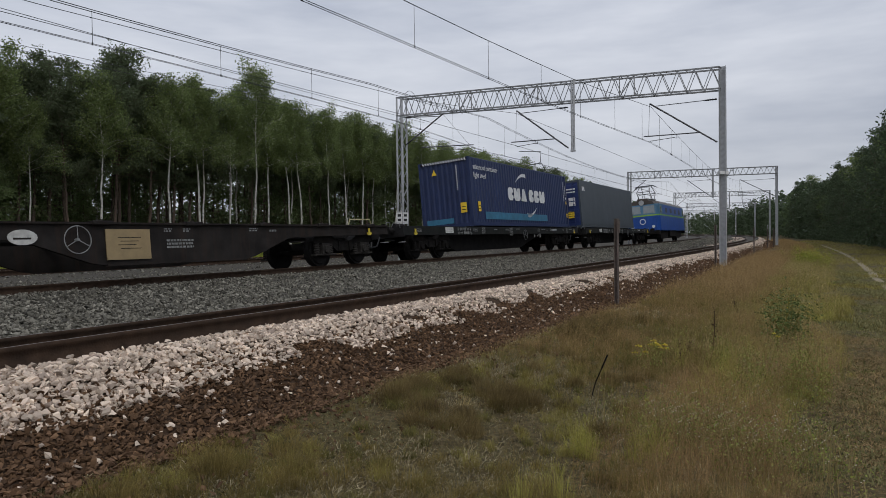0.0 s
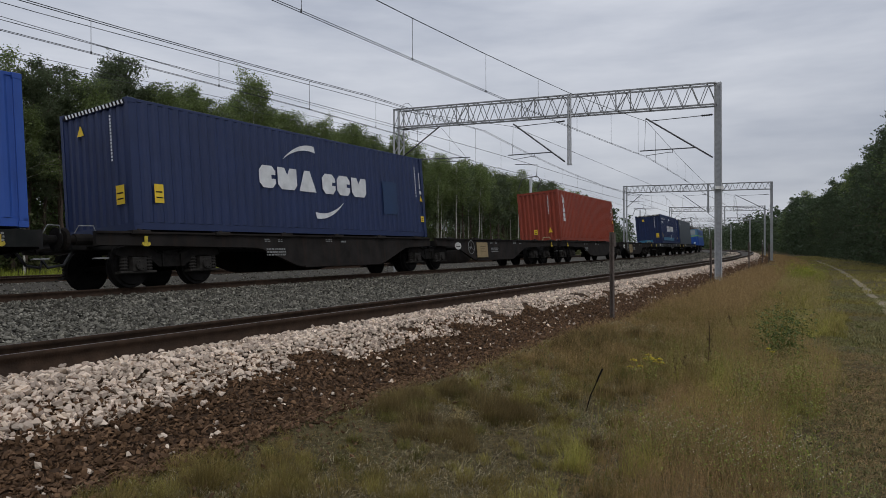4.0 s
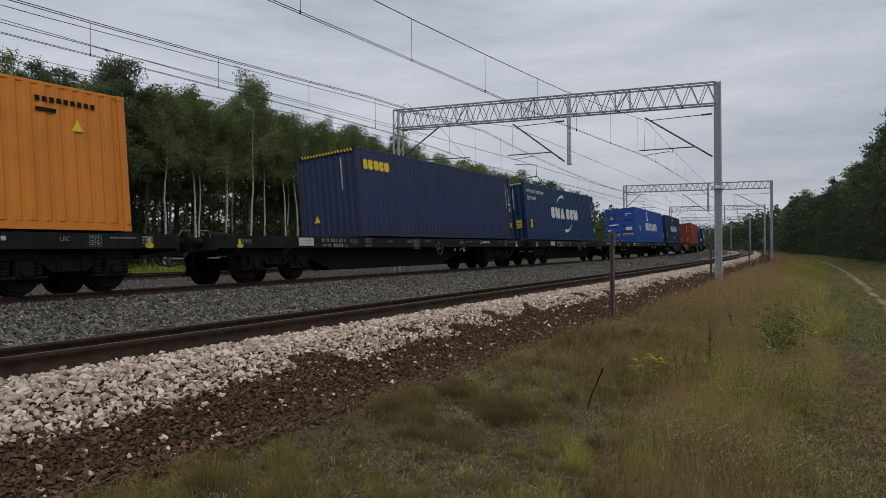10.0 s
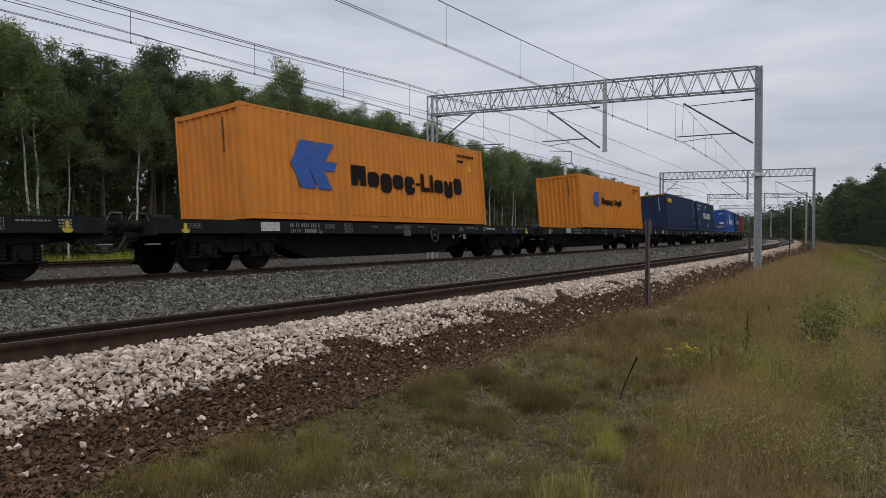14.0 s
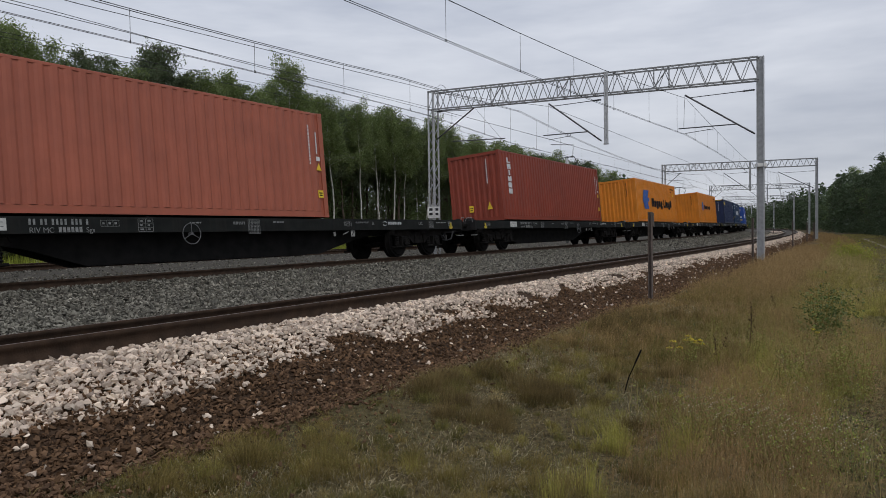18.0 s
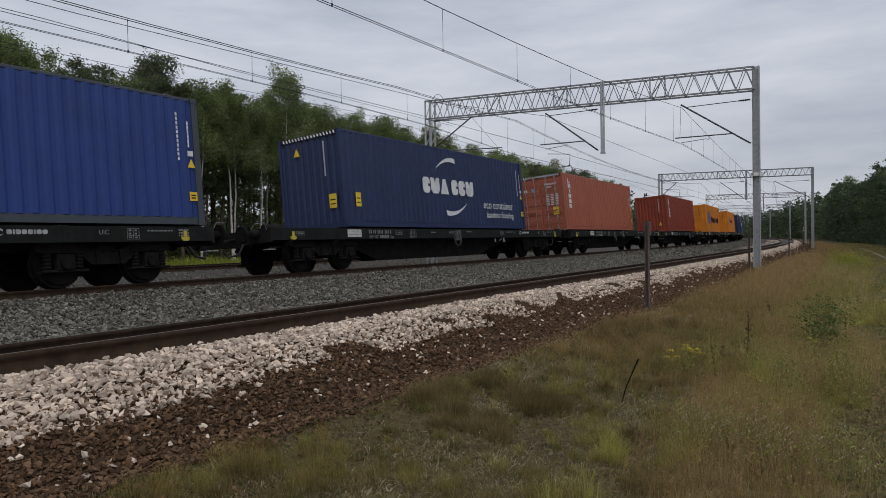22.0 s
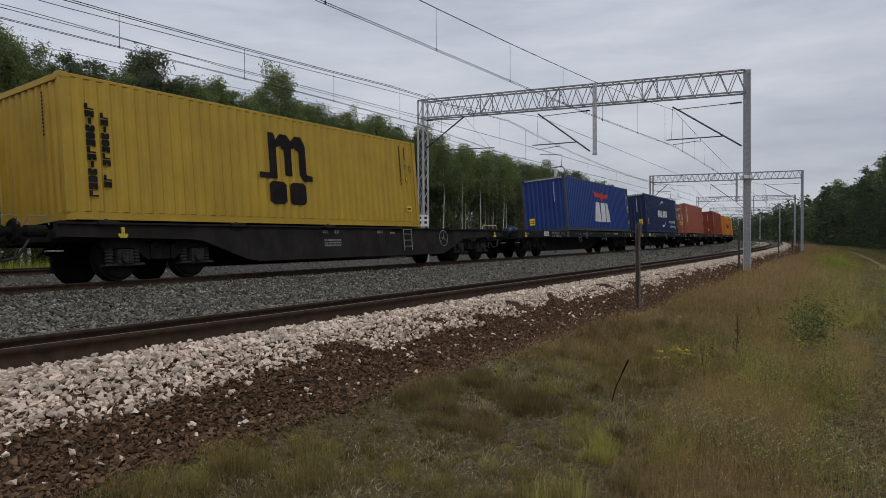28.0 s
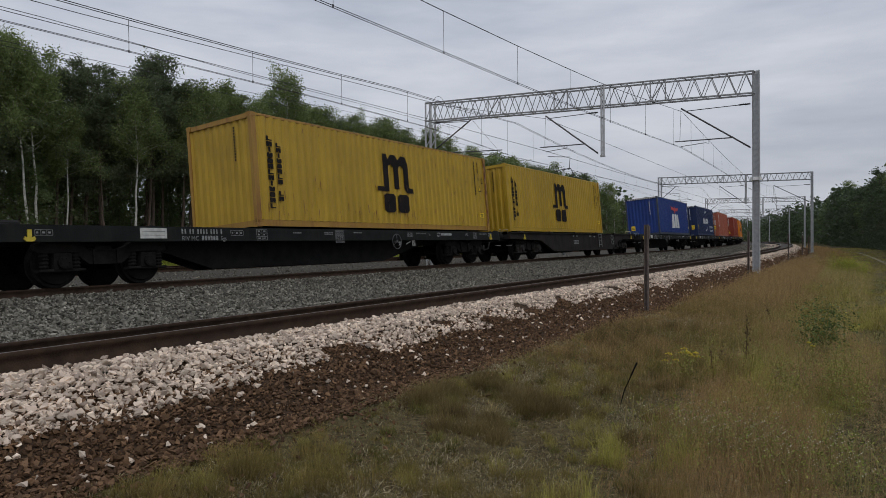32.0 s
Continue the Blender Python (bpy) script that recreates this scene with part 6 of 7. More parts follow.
BOXES = [
    (grey_box(), 47.1),
    (shipline("navy container with white brand blocks and a teal band", NAVY, teal=True), 31.47),
    (red_box("oxide red container with upright white brand blocks", OXIDE, False, True), -1.72),
    (shipline("navy container with white brand blocks between crescents", NAVY), -29.2),
    (unifeeder(), -44.5),
    (shipline("deep teal-blue container with white brand blocks", NAVY_TEAL), -70.5),
    (seaco(), -84.62),
    (hapag("orange container with a small blue emblem and dark blocks", 0.5), -105.2),
    (hapag("orange container with a large blue emblem and dark blocks", 2), -128.43),
    (red_box("oxide red container with narrow white brand blocks", OXIDE, False, False), -148.5),
    (red_box("faded coral-red container with barred doors", CORAL, True, True), -171.52),
    (shipline("navy container with white brand blocks and small words", NAVY, cx=1.0), -188.75),
    (apl(), -206.0),
    (msc("mustard yellow container with black brand blocks", False), -232.65),
    (msc("rust-streaked mustard yellow container with black brand blocks", True), -246.78),
]
for ob, c in BOXES:
    CONSIST.append((ob, c, DECK))
for k, (a, b) in enumerate((("advanced container", "light steel"), ("advanced container", "light steel"))):
    box = BOXES[(1, 5)[k]][0]
    words(box, a, -5.8, 2.40, 0.32, DECAL_WHITE)
    words(box, b, -5.8, 2.05, 0.32, DECAL_WHITE)
decal(BOXES[3][0], "repainted_patch", PATCH_BLUE, [rect(3.4, 4.25, 0.75, 1.85)], "repainted blue patch")
words(BOXES[11][0], "eco container", 2.35, 0.80, 0.46, DECAL_WHITE)
words(BOXES[11][0], "bamboo flooring", 2.55, 0.44, 0.36, DECAL_WHITE)

# ---- trees ----
BIRCH_BARK = material("birch_bark", (0.50, 0.48, 0.43), 0.8, vary=0.25, scale=4, dirt=(0.05, 0.045, 0.04), dirt_amount=0.8, dirt_scale=5.0, bump=0.2)
PINE_BARK = material("pine_bark", (0.098, 0.07, 0.052), 0.95, vary=0.4, scale=6, bump=0.5, bump_scale=12)
BIRCH_LEAF = leafy("birch_leaf", (0.165, 0.215, 0.076), (0.20, 0.25, 0.09), vary=0.3, scale=0.25, each=0.2, thin=0.5)
# leaf of the path-side and far woods: thick-wood shade is in its colour
SHADED_LEAF = leafy("shaded_wood_leaf", (0.068, 0.098, 0.05), (0.085, 0.116, 0.058), each=0.2)
PINE_LEAF = leafy("pine_needles", (0.11, 0.14, 0.074), (0.13, 0.16, 0.084), vary=0.3, scale=0.25, each=0.2, thin=0.5)
OAK_LEAF = leafy("broad_leaf", (0.128, 0.178, 0.068), (0.155, 0.205, 0.08), vary=0.3, scale=0.25, each=0.2, thin=0.5)
BUSH_LEAF = leafy("shrub_leaf", (0.12, 0.135, 0.06), (0.14, 0.15, 0.066))


def leaf_quads(rng, centres, spread, count, size, droop=0.0, flat=0.5, slim=0.62):
    """count leaves round each centre: small folded quads, each with its own tilt."""
    n = len(centres) * count
    c = np.repeat(centres, count, 0) + rng.standard_normal((n, 3)) * np.asarray(spread)
    c[:, 2] -= droop * rng.random(n)
    a = rng.standard_normal((n, 3))
    a[:, 2] *= flat
    a /= np.linalg.norm(a, axis=1, keepdims=True)
    b = np.cross(a, rng.standard_normal((n, 3)))
    b /= np.linalg.norm(b, axis=1, keepdims=True)
    s = size * (0.6 + 0.8 * rng.random((n, 1)))
    w = s * slim
    v = np.stack([c - a * s * 0.5, c + b * w * 0.5, c + a * s * 0.5, c - b * w * 0.5], 1)
    f = np.arange(n * 4).reshape(-1, 4)
    return v.reshape(-1, 3), f


def limb_path(rng, base, direction, length, bend, n=5):
    p, d, out = np.array(base, float), np.array(direction, float), []
    d /= np.linalg.norm(d)
    out.append(p.copy())
    for _ in range(n):
        d = d + rng.standard_normal(3) * bend
        d /= np.linalg.norm(d)
        p = p + d * length / n
        out.append(p.copy())
    return out


def clump(rng, centres, radius, count, size, flat=0.6, squash=0.7, slim=0.62):
    """Leaves filling a ball round each centre, so that the crown falls into soft clumps with gaps."""
    centres = np.asarray(centres)
    n = len(centres) * count
    d = rng.standard_normal((n, 3))
    d /= np.linalg.norm(d, axis=1, keepdims=True)
    r = np.repeat(radius * (0.6 + 0.6 * rng.random(len(centres))), count) * rng.random(n) ** 0.42
    c = np.repeat(centres, count, 0) + d * r[:, None] * np.array((1.0, 1.0, squash))
    v, f = leaf_quads(rng, c, (0.01, 0.01, 0.01), 1, size, 0.0, flat, slim)
    return v, f


def grow(kind, seed, height, fine=True):
    """Trunk with limbs as one mesh, and the crown as another."""
    rng = np.random.default_rng(seed)
    g = Geo()
    if kind == "birch":
        base_r, bare, crown_r, limbs = 0.088, 0.57, 2.3, 30
    elif kind == "shaded_tree":
        base_r, bare, crown_r, limbs = 0.14, 0.06, 2.7, 40
    elif kind == "pine":
        base_r, bare, crown_r, limbs = 0.13, 0.46, 2.6, 28
    else:
        base_r, bare, crown_r, limbs = 0.13, 0.08, 2.9, 38
    n = 12
    pts = [np.array([0, 0, -0.3])]
    lean = rng.standard_normal(2) * (0.026 if kind == "birch" else 0.02)
    wob = np.zeros(2)
    for i in range(1, n + 1):
        wob = wob + lean * height / n + rng.standard_normal(2) * (0.04 if kind == "birch" else 0.05)
        pts.append(np.array([wob[0], wob[1], height * 0.97 * i / n]))
    for i in range(n):
        r0, r1 = base_r * (1 - 0.9 * i / n), base_r * (1 - 0.9 * (i + 1) / n)
        g.tube(pts[i], pts[i + 1], max(r0, 0.012), max(r1, 0.01), n=8, caps=False)
    centres = []
    for k in range(limbs):
        u = bare + (0.99 - bare) * (k + rng.random()) / limbs
        i = min(n - 1, int(u * n))
        q = pts[i] + (pts[i + 1] - pts[i]) * (u * n - i)
        az = k * 2.4 + rng.random()
        v = (u - bare) / (1 - bare)
        lucky = 0.62 + 0.55 * rng.random()
        if kind in ("pine", "shaded_tree"):
            reach, rise = crown_r * (0.62 + 0.45 * math.sin(math.pi * min(1, 0.15 + 0.85 * v)) - 0.3 * v ** 3) * lucky, 0.15 + 0.7 * v
        elif kind == "birch":
            reach, rise = crown_r * (0.95 - 0.5 * v ** 1.5) * lucky, 0.75
        else:
            reach, rise = crown_r * (0.75 + 0.35 * math.sin(math.pi * v) - 0.5 * v) * lucky, 0.45
        path = limb_path(rng, q, (math.cos(az), math.sin(az), rise), max(0.45, reach), 0.17)
        r = max(0.012, base_r * 0.34 * (1 - 0.7 * u))
        for a in range(len(path) - 1):
            g.tube(path[a], path[a + 1], r * (1 - 0.17 * a), r * (1 - 0.17 * (a + 1)), n=4, caps=False)
        centres += path[2:]
        for _ in range(3):
            j = rng.integers(1, len(path) - 1)
            tw = limb_path(rng, path[j], (path[-1] - path[0]) + rng.standard_normal(3) * 0.7, max(0.35, reach * 0.5), 0.25, 3)
            for a in range(3):
                g.tube(tw[a], tw[a + 1], r * 0.45, r * 0.3, n=3, caps=False)
            centres += tw[1:]
            if kind == "birch":
                centres += [tw[-1] - np.array((0, 0, 0.45)), tw[-1] - np.array((0.06, 0, 0.75))]
    centres.append(pts[-1])
    centres = np.array(centres)
    few, big = (1.0, 1.0) if fine else (0.4, 1.6)
    if kind == "birch":
        v, f = clump(rng, centres, 0.46, int(24 * few), 0.105 * big, 0.8, 1.0)
        mat, bark = BIRCH_LEAF, BIRCH_BARK
    elif kind == "pine":
        v, f = clump(rng, centres, 0.52, int(30 * few), 0.16 * big, 0.9, 0.6, 0.4)
        mat, bark = PINE_LEAF, PINE_BARK
    elif kind == "shaded_tree":
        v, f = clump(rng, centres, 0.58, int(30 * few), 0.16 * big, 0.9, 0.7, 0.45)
        mat, bark = SHADED_LEAF, PINE_BARK
    else:
        v, f = clump(rng, centres, 0.56, int(22 * few), 0.145 * big, 0.6, 0.85)
        mat, bark = OAK_LEAF, PINE_BARK
    trunk = g.mesh("trunk", True)
    trunk.materials.append(bark)
    return trunk, mesh_np("crown", v, f, mat)


TREES = {"birch": [grow("birch", 100 + k, 10.8 + 0.7 * k) for k in range(4)],
         "pine": [grow("pine", 200 + k, 11.6 + 0.7 * k) for k in range(3)],
         "shaded_tree": [grow("shaded_tree", 400 + k, 10.0 + 0.9 * k) for k in range(2)],
         "oak": [grow("oak", 300 + k, 9.0 + 1.3 * k) for k in range(3)]}
FAR_TREES = {"birch": [grow("birch", 110 + k, 10.8 + 1.2 * k, False) for k in range(2)], "pine": [grow("pine", 210 + k, 11.8 + 1.0 * k, False) for k in range(2)],
             "shaded_tree": [grow("shaded_tree", 410 + k, 10.0 + 1.2 * k, False) for k in range(2)], "oak": [grow("oak", 310 + k, 9.5 + 1.6 * k, False) for k in range(2)]}
TREE_LABEL = {"birch": "slender white-barked birch with light green leaves", "pine": "tall dark green pine with bare lower trunk", "shaded_tree": "dense tree leafy to the ground, its green darkened for the wood's shade", "oak": "bushy dark green broad-leaved tree"}


def tree(kind, k, s, off, size, turn, group):
    p = on_line(s, off, ground_height(s, off) - 0.05)
    t = thing("tree", TREE_LABEL[kind], "tree", group)
    t.matrix_basis = pose(p.x, p.y, p.z, 0, 0, turn) @ Matrix.Scale(size, 4)
    pool = TREES[kind] if s < 62 else FAR_TREES[kind]
    trunk, crown = pool[k % len(pool)]
    part("trunk", trunk, None, t, "white peeling trunk" if kind == "birch" else "")
    part("crown", crown, None, t)
    return t


# height of the wood's front along the line
CANOPY = ((4, 11.0), (15, 11.4), (17.4, 12.2), (18.4, 11.0), (19.1, 10.4), (22.4, 10.6), (24, 12.0), (26.6, 10.9), (31, 11.2), (35, 12.2), (39, 11.8), (50, 11.9), (56, 11.6), (71, 11.3), (84, 12.2), (92, 12.0), (97, 11.2), (104, 11.9), (116, 12.7), (122, 11.0), (140, 10.6))
CROWN_TOP = {}


def grown(kind, k, s, off, height, turn, group):
    """A tree of the given height."""
    pool = TREES[kind] if s < 62 else FAR_TREES[kind]
    crown = pool[k % len(pool)][1]
    if crown.name not in CROWN_TOP:
        co = np.empty(3 * len(crown.vertices), np.float32)
        crown.vertices.foreach_get("co", co)
        CROWN_TOP[crown.name] = float(np.percentile(co[2::3], 99.8))
    return tree(kind, k, s, off, height / CROWN_TOP[crown.name], turn, group)


def build_woods():
    rng = random.Random(21)
    wood = "trees of the wood beyond the line"
    # birches along the edge: a tall pair, then slim single stems
    for s, h in ((16.55, 10.9), (16.9, 10.3), (18.3, 8.4), (21.8, 9.9), (26.1, 10.5), (28.35, 11.0), (28.7, 10.4), (30.9, 10.3), (32.6, 12.9), (34.8, 11.1), (36.3, 10.6), (37.6, 10.9), (41.2, 11.2),
                 (43.6, 10.6), (45.3, 11.2), (47.1, 10.4), (50.5, 11.2), (52.0, 10.4), (55.5, 10.9), (59.0, 10.5), (64.0, 10.2), (70.0, 10.4)):
        grown("birch", rng.randrange(12), s, 27.2 + rng.uniform(-0.2, 0.3), h, rng.uniform(0, 360), wood)
    # the pines that stand over them
    for s, h in ((13.4, 11.6), (15.6, 11.5), (19.4, 10.2), (20.5, 10.9), (21.3, 10.5), (24.3, 12.1), (25.4, 11.5), (27.3, 10.6), (30.0, 10.6), (38.6, 11.4), (48.5, 11.8)):
        grown("pine", rng.randrange(12), s, 29.4 + rng.uniform(-0.3, 0.3), h, rng.uniform(0, 360), wood)
    for off in (28.9, 31.2, 34.2):
        s = 6.0 + rng.uniform(0, 2)
        while s < 135:
            r = rng.random()
            if s < 26:
                kind = "pine" if r < 0.72 else ("oak" if r < 0.88 else "birch")
            else:
                kind = "pine" if r < 0.45 else ("birch" if r < 0.80 else "oak")
            top = float(np.interp(s, [a for a, _ in CANOPY], [b for _, b in CANOPY]))
            reach = rng.uniform(0.80, 0.97) if kind != "oak" else rng.uniform(0.68, 0.9)
            grown(kind, rng.randrange(12), s, off + rng.uniform(-0.9, 0.9), top * reach * (1 + 0.022 * (off - 29)), rng.uniform(0, 360), wood)
            s += rng.uniform(1.4, 3.0) * (1 + max(0, s - 50) / 90)
    for row, off in enumerate((-11.5, -15.5)):
        s = 40 + rng.uniform(0, 3)
        while s < 190:
            r = rng.random()
            kind = "shaded_tree" if r < 0.68 else ("birch" if r < 0.78 else "oak")
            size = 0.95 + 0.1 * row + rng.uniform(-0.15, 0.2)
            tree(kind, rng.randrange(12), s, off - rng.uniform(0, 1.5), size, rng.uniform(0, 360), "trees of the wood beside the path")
            s += rng.uniform(2.4, 4.4) * (1 + max(0, s - 90) / 150)
    # saplings filling the edge down to the ground
    s = 9.0
    while s < 27:
        tree("oak", rng.randrange(12), s, (28.3 if s < 26 else 31.0) + rng.uniform(-0.5, 2.0), rng.uniform(0.34, 0.62), rng.uniform(0, 360), wood)
        s += rng.uniform(1.6, 4.0) * (1.0 if s < 24 else 2.2)
    # bare dark stems in the depth of the wood
    g = Geo()
    for _ in range(230):
        q, o = rng.uniform(5, 110), 32 + rng.uniform(0, 12)
        p = on_line(q, o, 0.2)
        g.tube(p, p + Vector((rng.gauss(0, 0.2), rng.gauss(0, 0.2), rng.uniform(5, 8))), rng.uniform(0.06, 0.12), 0.05, n=5, caps=False)
    tagged(new("forest_stems", g.mesh("forest_stems", True)), "bare dark pine stems deep in the wood", "woods", kind="stuff").data.materials.append(PINE_BARK)
    # the woods that close the view where the line curves away
    gen = np.random.default_rng(77)
    cs = []
    for i in range(980):
        s = gen.uniform(140, 330) if i < 760 else gen.uniform(330, 470)
        off = gen.uniform(27, 60) if gen.random() < 0.3 else gen.uniform(-55, -10)
        p = on_line(s, off)
        h = gen.uniform(8, 13)
        for _ in range(16):
            u = gen.uniform(0.08, 1.0)
            cs.append((p.x + gen.normal(0, 1.3 - 0.9 * u), p.y + gen.normal(0, 1.3 - 0.9 * u), h * u))
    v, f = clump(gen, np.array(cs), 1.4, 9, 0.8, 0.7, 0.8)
    tagged(new("far_woods", mesh_np("far_woods", v, f, SHADED_LEAF)), "distant dark green woods closing the view", "woods", kind="stuff")
    cs = []
    for _ in range(2600):
        s, off = 4 + 146 * gen.random() ** 1.35, 28.6 + abs(gen.normal(0, 5.0))
        p = on_line(s, off)
        h = gen.uniform(0.3, 1.5) if gen.random() < 0.6 else gen.uniform(1.5, 4.5)
        for _ in range(5):
            cs.append((p.x + gen.normal(0, 0.5), p.y + gen.normal(0, 0.5), 0.3 + h * gen.random()))
    v, f = leaf_quads(gen, np.array(cs), (0.3, 0.3, 0.3), 9, 0.2, 0.1, 0.7)
    tagged(new("undergrowth", mesh_np("undergrowth", v, f, BUSH_LEAF)), "low leafy undergrowth at the edge of the wood", "undergrowth", kind="stuff")
    cs = []
    for _ in range(760):
        s, off = gen.uniform(-8, 180), 36.5 + gen.uniform(0, 20)
        p = on_line(s, off)
        top = gen.uniform(8.5, 11.5)
        for _ in range(15):
            low = gen.random() < 0.6 and off > 38
            cs.append((p.x + gen.normal(0, 0.9), p.y + gen.normal(0, 0.9), top * (0.4 * gen.random() if low else 0.42 + 0.58 * gen.random())))
    v, f = clump(gen, np.array(cs), 1.0, 8, 0.46, 0.7, 0.7)
    tagged(new("deep_woods", mesh_np("deep_woods", v, f, PINE_LEAF)), "dark depths of the wood behind the front trees", "woods", kind="stuff")
    cs = []
    for _ in range(260):
        s, off = gen.uniform(42, 190), -10.5 - abs(gen.normal(0, 2.5))
        p = on_line(s, off)
        h = gen.uniform(1.0, 3.5)
        for _ in range(9):
            cs.append((p.x + gen.normal(0, 0.7), p.y + gen.normal(0, 0.7), h * gen.random()))
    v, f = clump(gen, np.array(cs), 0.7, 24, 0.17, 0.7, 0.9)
    tagged(new("woodland_fringe", mesh_np("woodland_fringe", v, f, SHADED_LEAF)), "leafy fringe of shrubs below the trees by the path", "undergrowth", kind="stuff")


build_woods()

# ---- grass and weeds ----
def turf(name, color, other, gloss=0.8):
    """Grass: whole tussocks greener or drier than their neighbours."""
    return leafy(name, color, other, gloss, 0.5, 4.5, 0.2)


STRAW = turf("dry_grass", (0.47, 0.37, 0.165), (0.30, 0.235, 0.095))
OLIVE = turf("olive_grass", (0.275, 0.212, 0.070), (0.185, 0.142, 0.046))
BLEACHED = turf("bleached_thatch", (0.42, 0.36, 0.235), (0.20, 0.165, 0.09))
MOSS = turf("grey_green_moss", (0.17, 0.165, 0.075), (0.10, 0.095, 0.04))
PATH_LITTER = turf("trodden_dead_grass", (0.33, 0.225, 0.105), (0.17, 0.125, 0.055))
YELLOW_GREEN = turf("yellow_green_grass", (0.36, 0.345, 0.075), (0.42, 0.38, 0.10))
MATTED = turf("matted_grass", (0.15, 0.112, 0.045), (0.20, 0.145, 0.058))
DARK_GREEN = turf("dark_green_grass", (0.14, 0.135, 0.038), (0.20, 0.175, 0.052))
WEED_LEAF = leafy("weed_leaf", (0.20, 0.24, 0.055), (0.29, 0.30, 0.075), 0.7, thin=0.25)
LUSH_LEAF = leafy("lush_weed_leaf", (0.13, 0.165, 0.045), (0.22, 0.24, 0.07), 0.6, thin=0.25)
BUSHY_LEAF = leafy("bushy_weed_leaf", (0.10, 0.14, 0.04), (0.15, 0.185, 0.055), 0.6, thin=0.25)
PINK_STRAW = turf("pinkish_dry_grass", (0.44, 0.285, 0.14), (0.33, 0.205, 0.095))
RUSSET = turf("russet_grass", (0.40, 0.268, 0.124), (0.305, 0.208, 0.09))
DOCK_BROWN = leafy("dock_brown", (0.085, 0.056, 0.03), (0.12, 0.078, 0.04), 0.8)
GREEN = turf("green_grass", (0.26, 0.235, 0.060), (0.33, 0.28, 0.085))
PATH_GREEN = turf("path_grass", (0.205, 0.205, 0.088), (0.24, 0.215, 0.092))
MEADOW = leafy("bright_meadow", (0.34, 0.38, 0.06), (0.28, 0.33, 0.05), 0.7)
PETAL_WHITE = material("petal_white", (0.58, 0.52, 0.40), 0.7, vary=0.1)
PETAL_YELLOW = material("petal_yellow", (0.55, 0.42, 0.02), 0.7, vary=0.15)
SAND = material("trodden_sand", (0.25, 0.205, 0.13), 0.95, vary=0.3, scale=2.5, bump=0.4, dirt=(0.09, 0.08, 0.04), dirt_amount=0.7, dirt_scale=1.2)


def blades(rng, s, off, height, width, lean, short=False):
    """Arching blades: a base pair, a middle pair and a tip."""
    n = len(s)
    x, y = on_line_np(s, off)
    z = np.interp(off, [a for a, _ in GROUND], [b for _, b in GROUND])
    z = np.where((off > -1.7) & (off < 0), np.maximum(z, np.interp(off, [a for a, _ in BED], [b for _, b in BED])), z) - 0.012
    az = rng.random(n) * 2 * math.pi
    dx, dy = np.cos(az), np.sin(az)
    tilt = lean * rng.random(n)
    turn = az + 1.57 + rng.normal(0, 0.6, n)
    wx, wy = np.cos(turn) * width / 2, np.sin(turn) * width / 2
    base = np.stack([x, y, z], -1)
    w = np.stack([wx, wy, np.zeros(n)], -1)
    mid = base + np.stack([dx * tilt * height * 0.3, dy * tilt * height * 0.3, height * 0.6], -1)
    tip = base + np.stack([dx * tilt * height, dy * tilt * height, height * (1.0 - 0.25 * tilt)], -1)
    if short:
        return np.stack([base - w, base + w, tip], 1).reshape(-1, 3), np.arange(3 * n).reshape(-1, 3)
    w0, w1 = w, w * 0.7
    v = np.stack([base - w0, base + w0, mid + w1, mid - w1, tip], 1).reshape(-1, 3)
    o = 5 * np.arange(n)[:, None]
    f = np.concatenate([o + np.array([[0, 1, 2]]), o + np.array([[0, 2, 3]]), o + np.array([[3, 2, 4]])], 0)
    return v, f


def clumped(rng, n, s0, s1, o0, o1, freq, seed, keep, bias=1.0):
    """Places thinned by a noise so that grass stands in patches."""
    s = s0 + (s1 - s0) * rng.random(n * 2) ** bias
    off = o0 + (o1 - o0) * rng.random(n * 2)
    if -5.3 < o0 < -4.8:  # the growth's border with the path wanders
        off -= np.array([0.10 + 0.5 * noise.noise((a * 0.45, 2.0, 0.5)) + 0.25 * noise.noise((a * 1.6, 6.0, 0.5)) for a in s]) * (o1 - off) / (o1 - o0)
    k = np.array([noise.noise((a * freq, b * freq, seed)) for a, b in zip(s, off)])
    ok = k + 0.35 * rng.standard_normal(len(k)) > keep
    return s[ok][:n], off[ok][:n], k[ok][:n]


def grass(name, label, mat, seed, n, s0, s1, o0, o1, h0, h1, width, lean, freq=0.8, keep=0.0, bias=1.0):
    rng = np.random.default_rng(seed)
    s, off, k = clumped(rng, n, s0, s1, o0, o1, freq, seed * 1.7, keep, bias)
    edge = np.clip((-1.7 - off) / 1.5, 0.12, 1.0) if o1 < 0 and s1 > 20 else 1.0
    h = (h0 + (h1 - h0) * rng.random(len(s)) ** 1.6) * (0.75 + 0.5 * np.clip(k + 0.3, 0, 1)) * edge
    v, f = blades(rng, s, off, h, width * (0.6 + 0.8 * rng.random(len(s))) * (0.75 + s / 14 if s1 < 70 else 1.0), lean, h1 < 0.07)
    tagged(new(name, mesh_np(name, v, f, mat)), label, "grass", kind="stuff")


def place_np(x, y):
    """Places along and off the line of points on the ground."""
    qx, qy = x - CENTRE.x, y - CENTRE.y
    a = np.arctan2(qx * T_DIR.x + qy * T_DIR.y, -qx * N_DIR.x - qy * N_DIR.y)
    return RADIUS * a, RADIUS - np.hypot(qx, qy)


def turf_level(off):
    z = np.interp(off, [a for a, _ in GROUND], [b for _, b in GROUND])
    return np.where((off > -1.7) & (off < 0), np.maximum(z, np.interp(off, [a for a, _ in BED], [b for _, b in BED])), z)


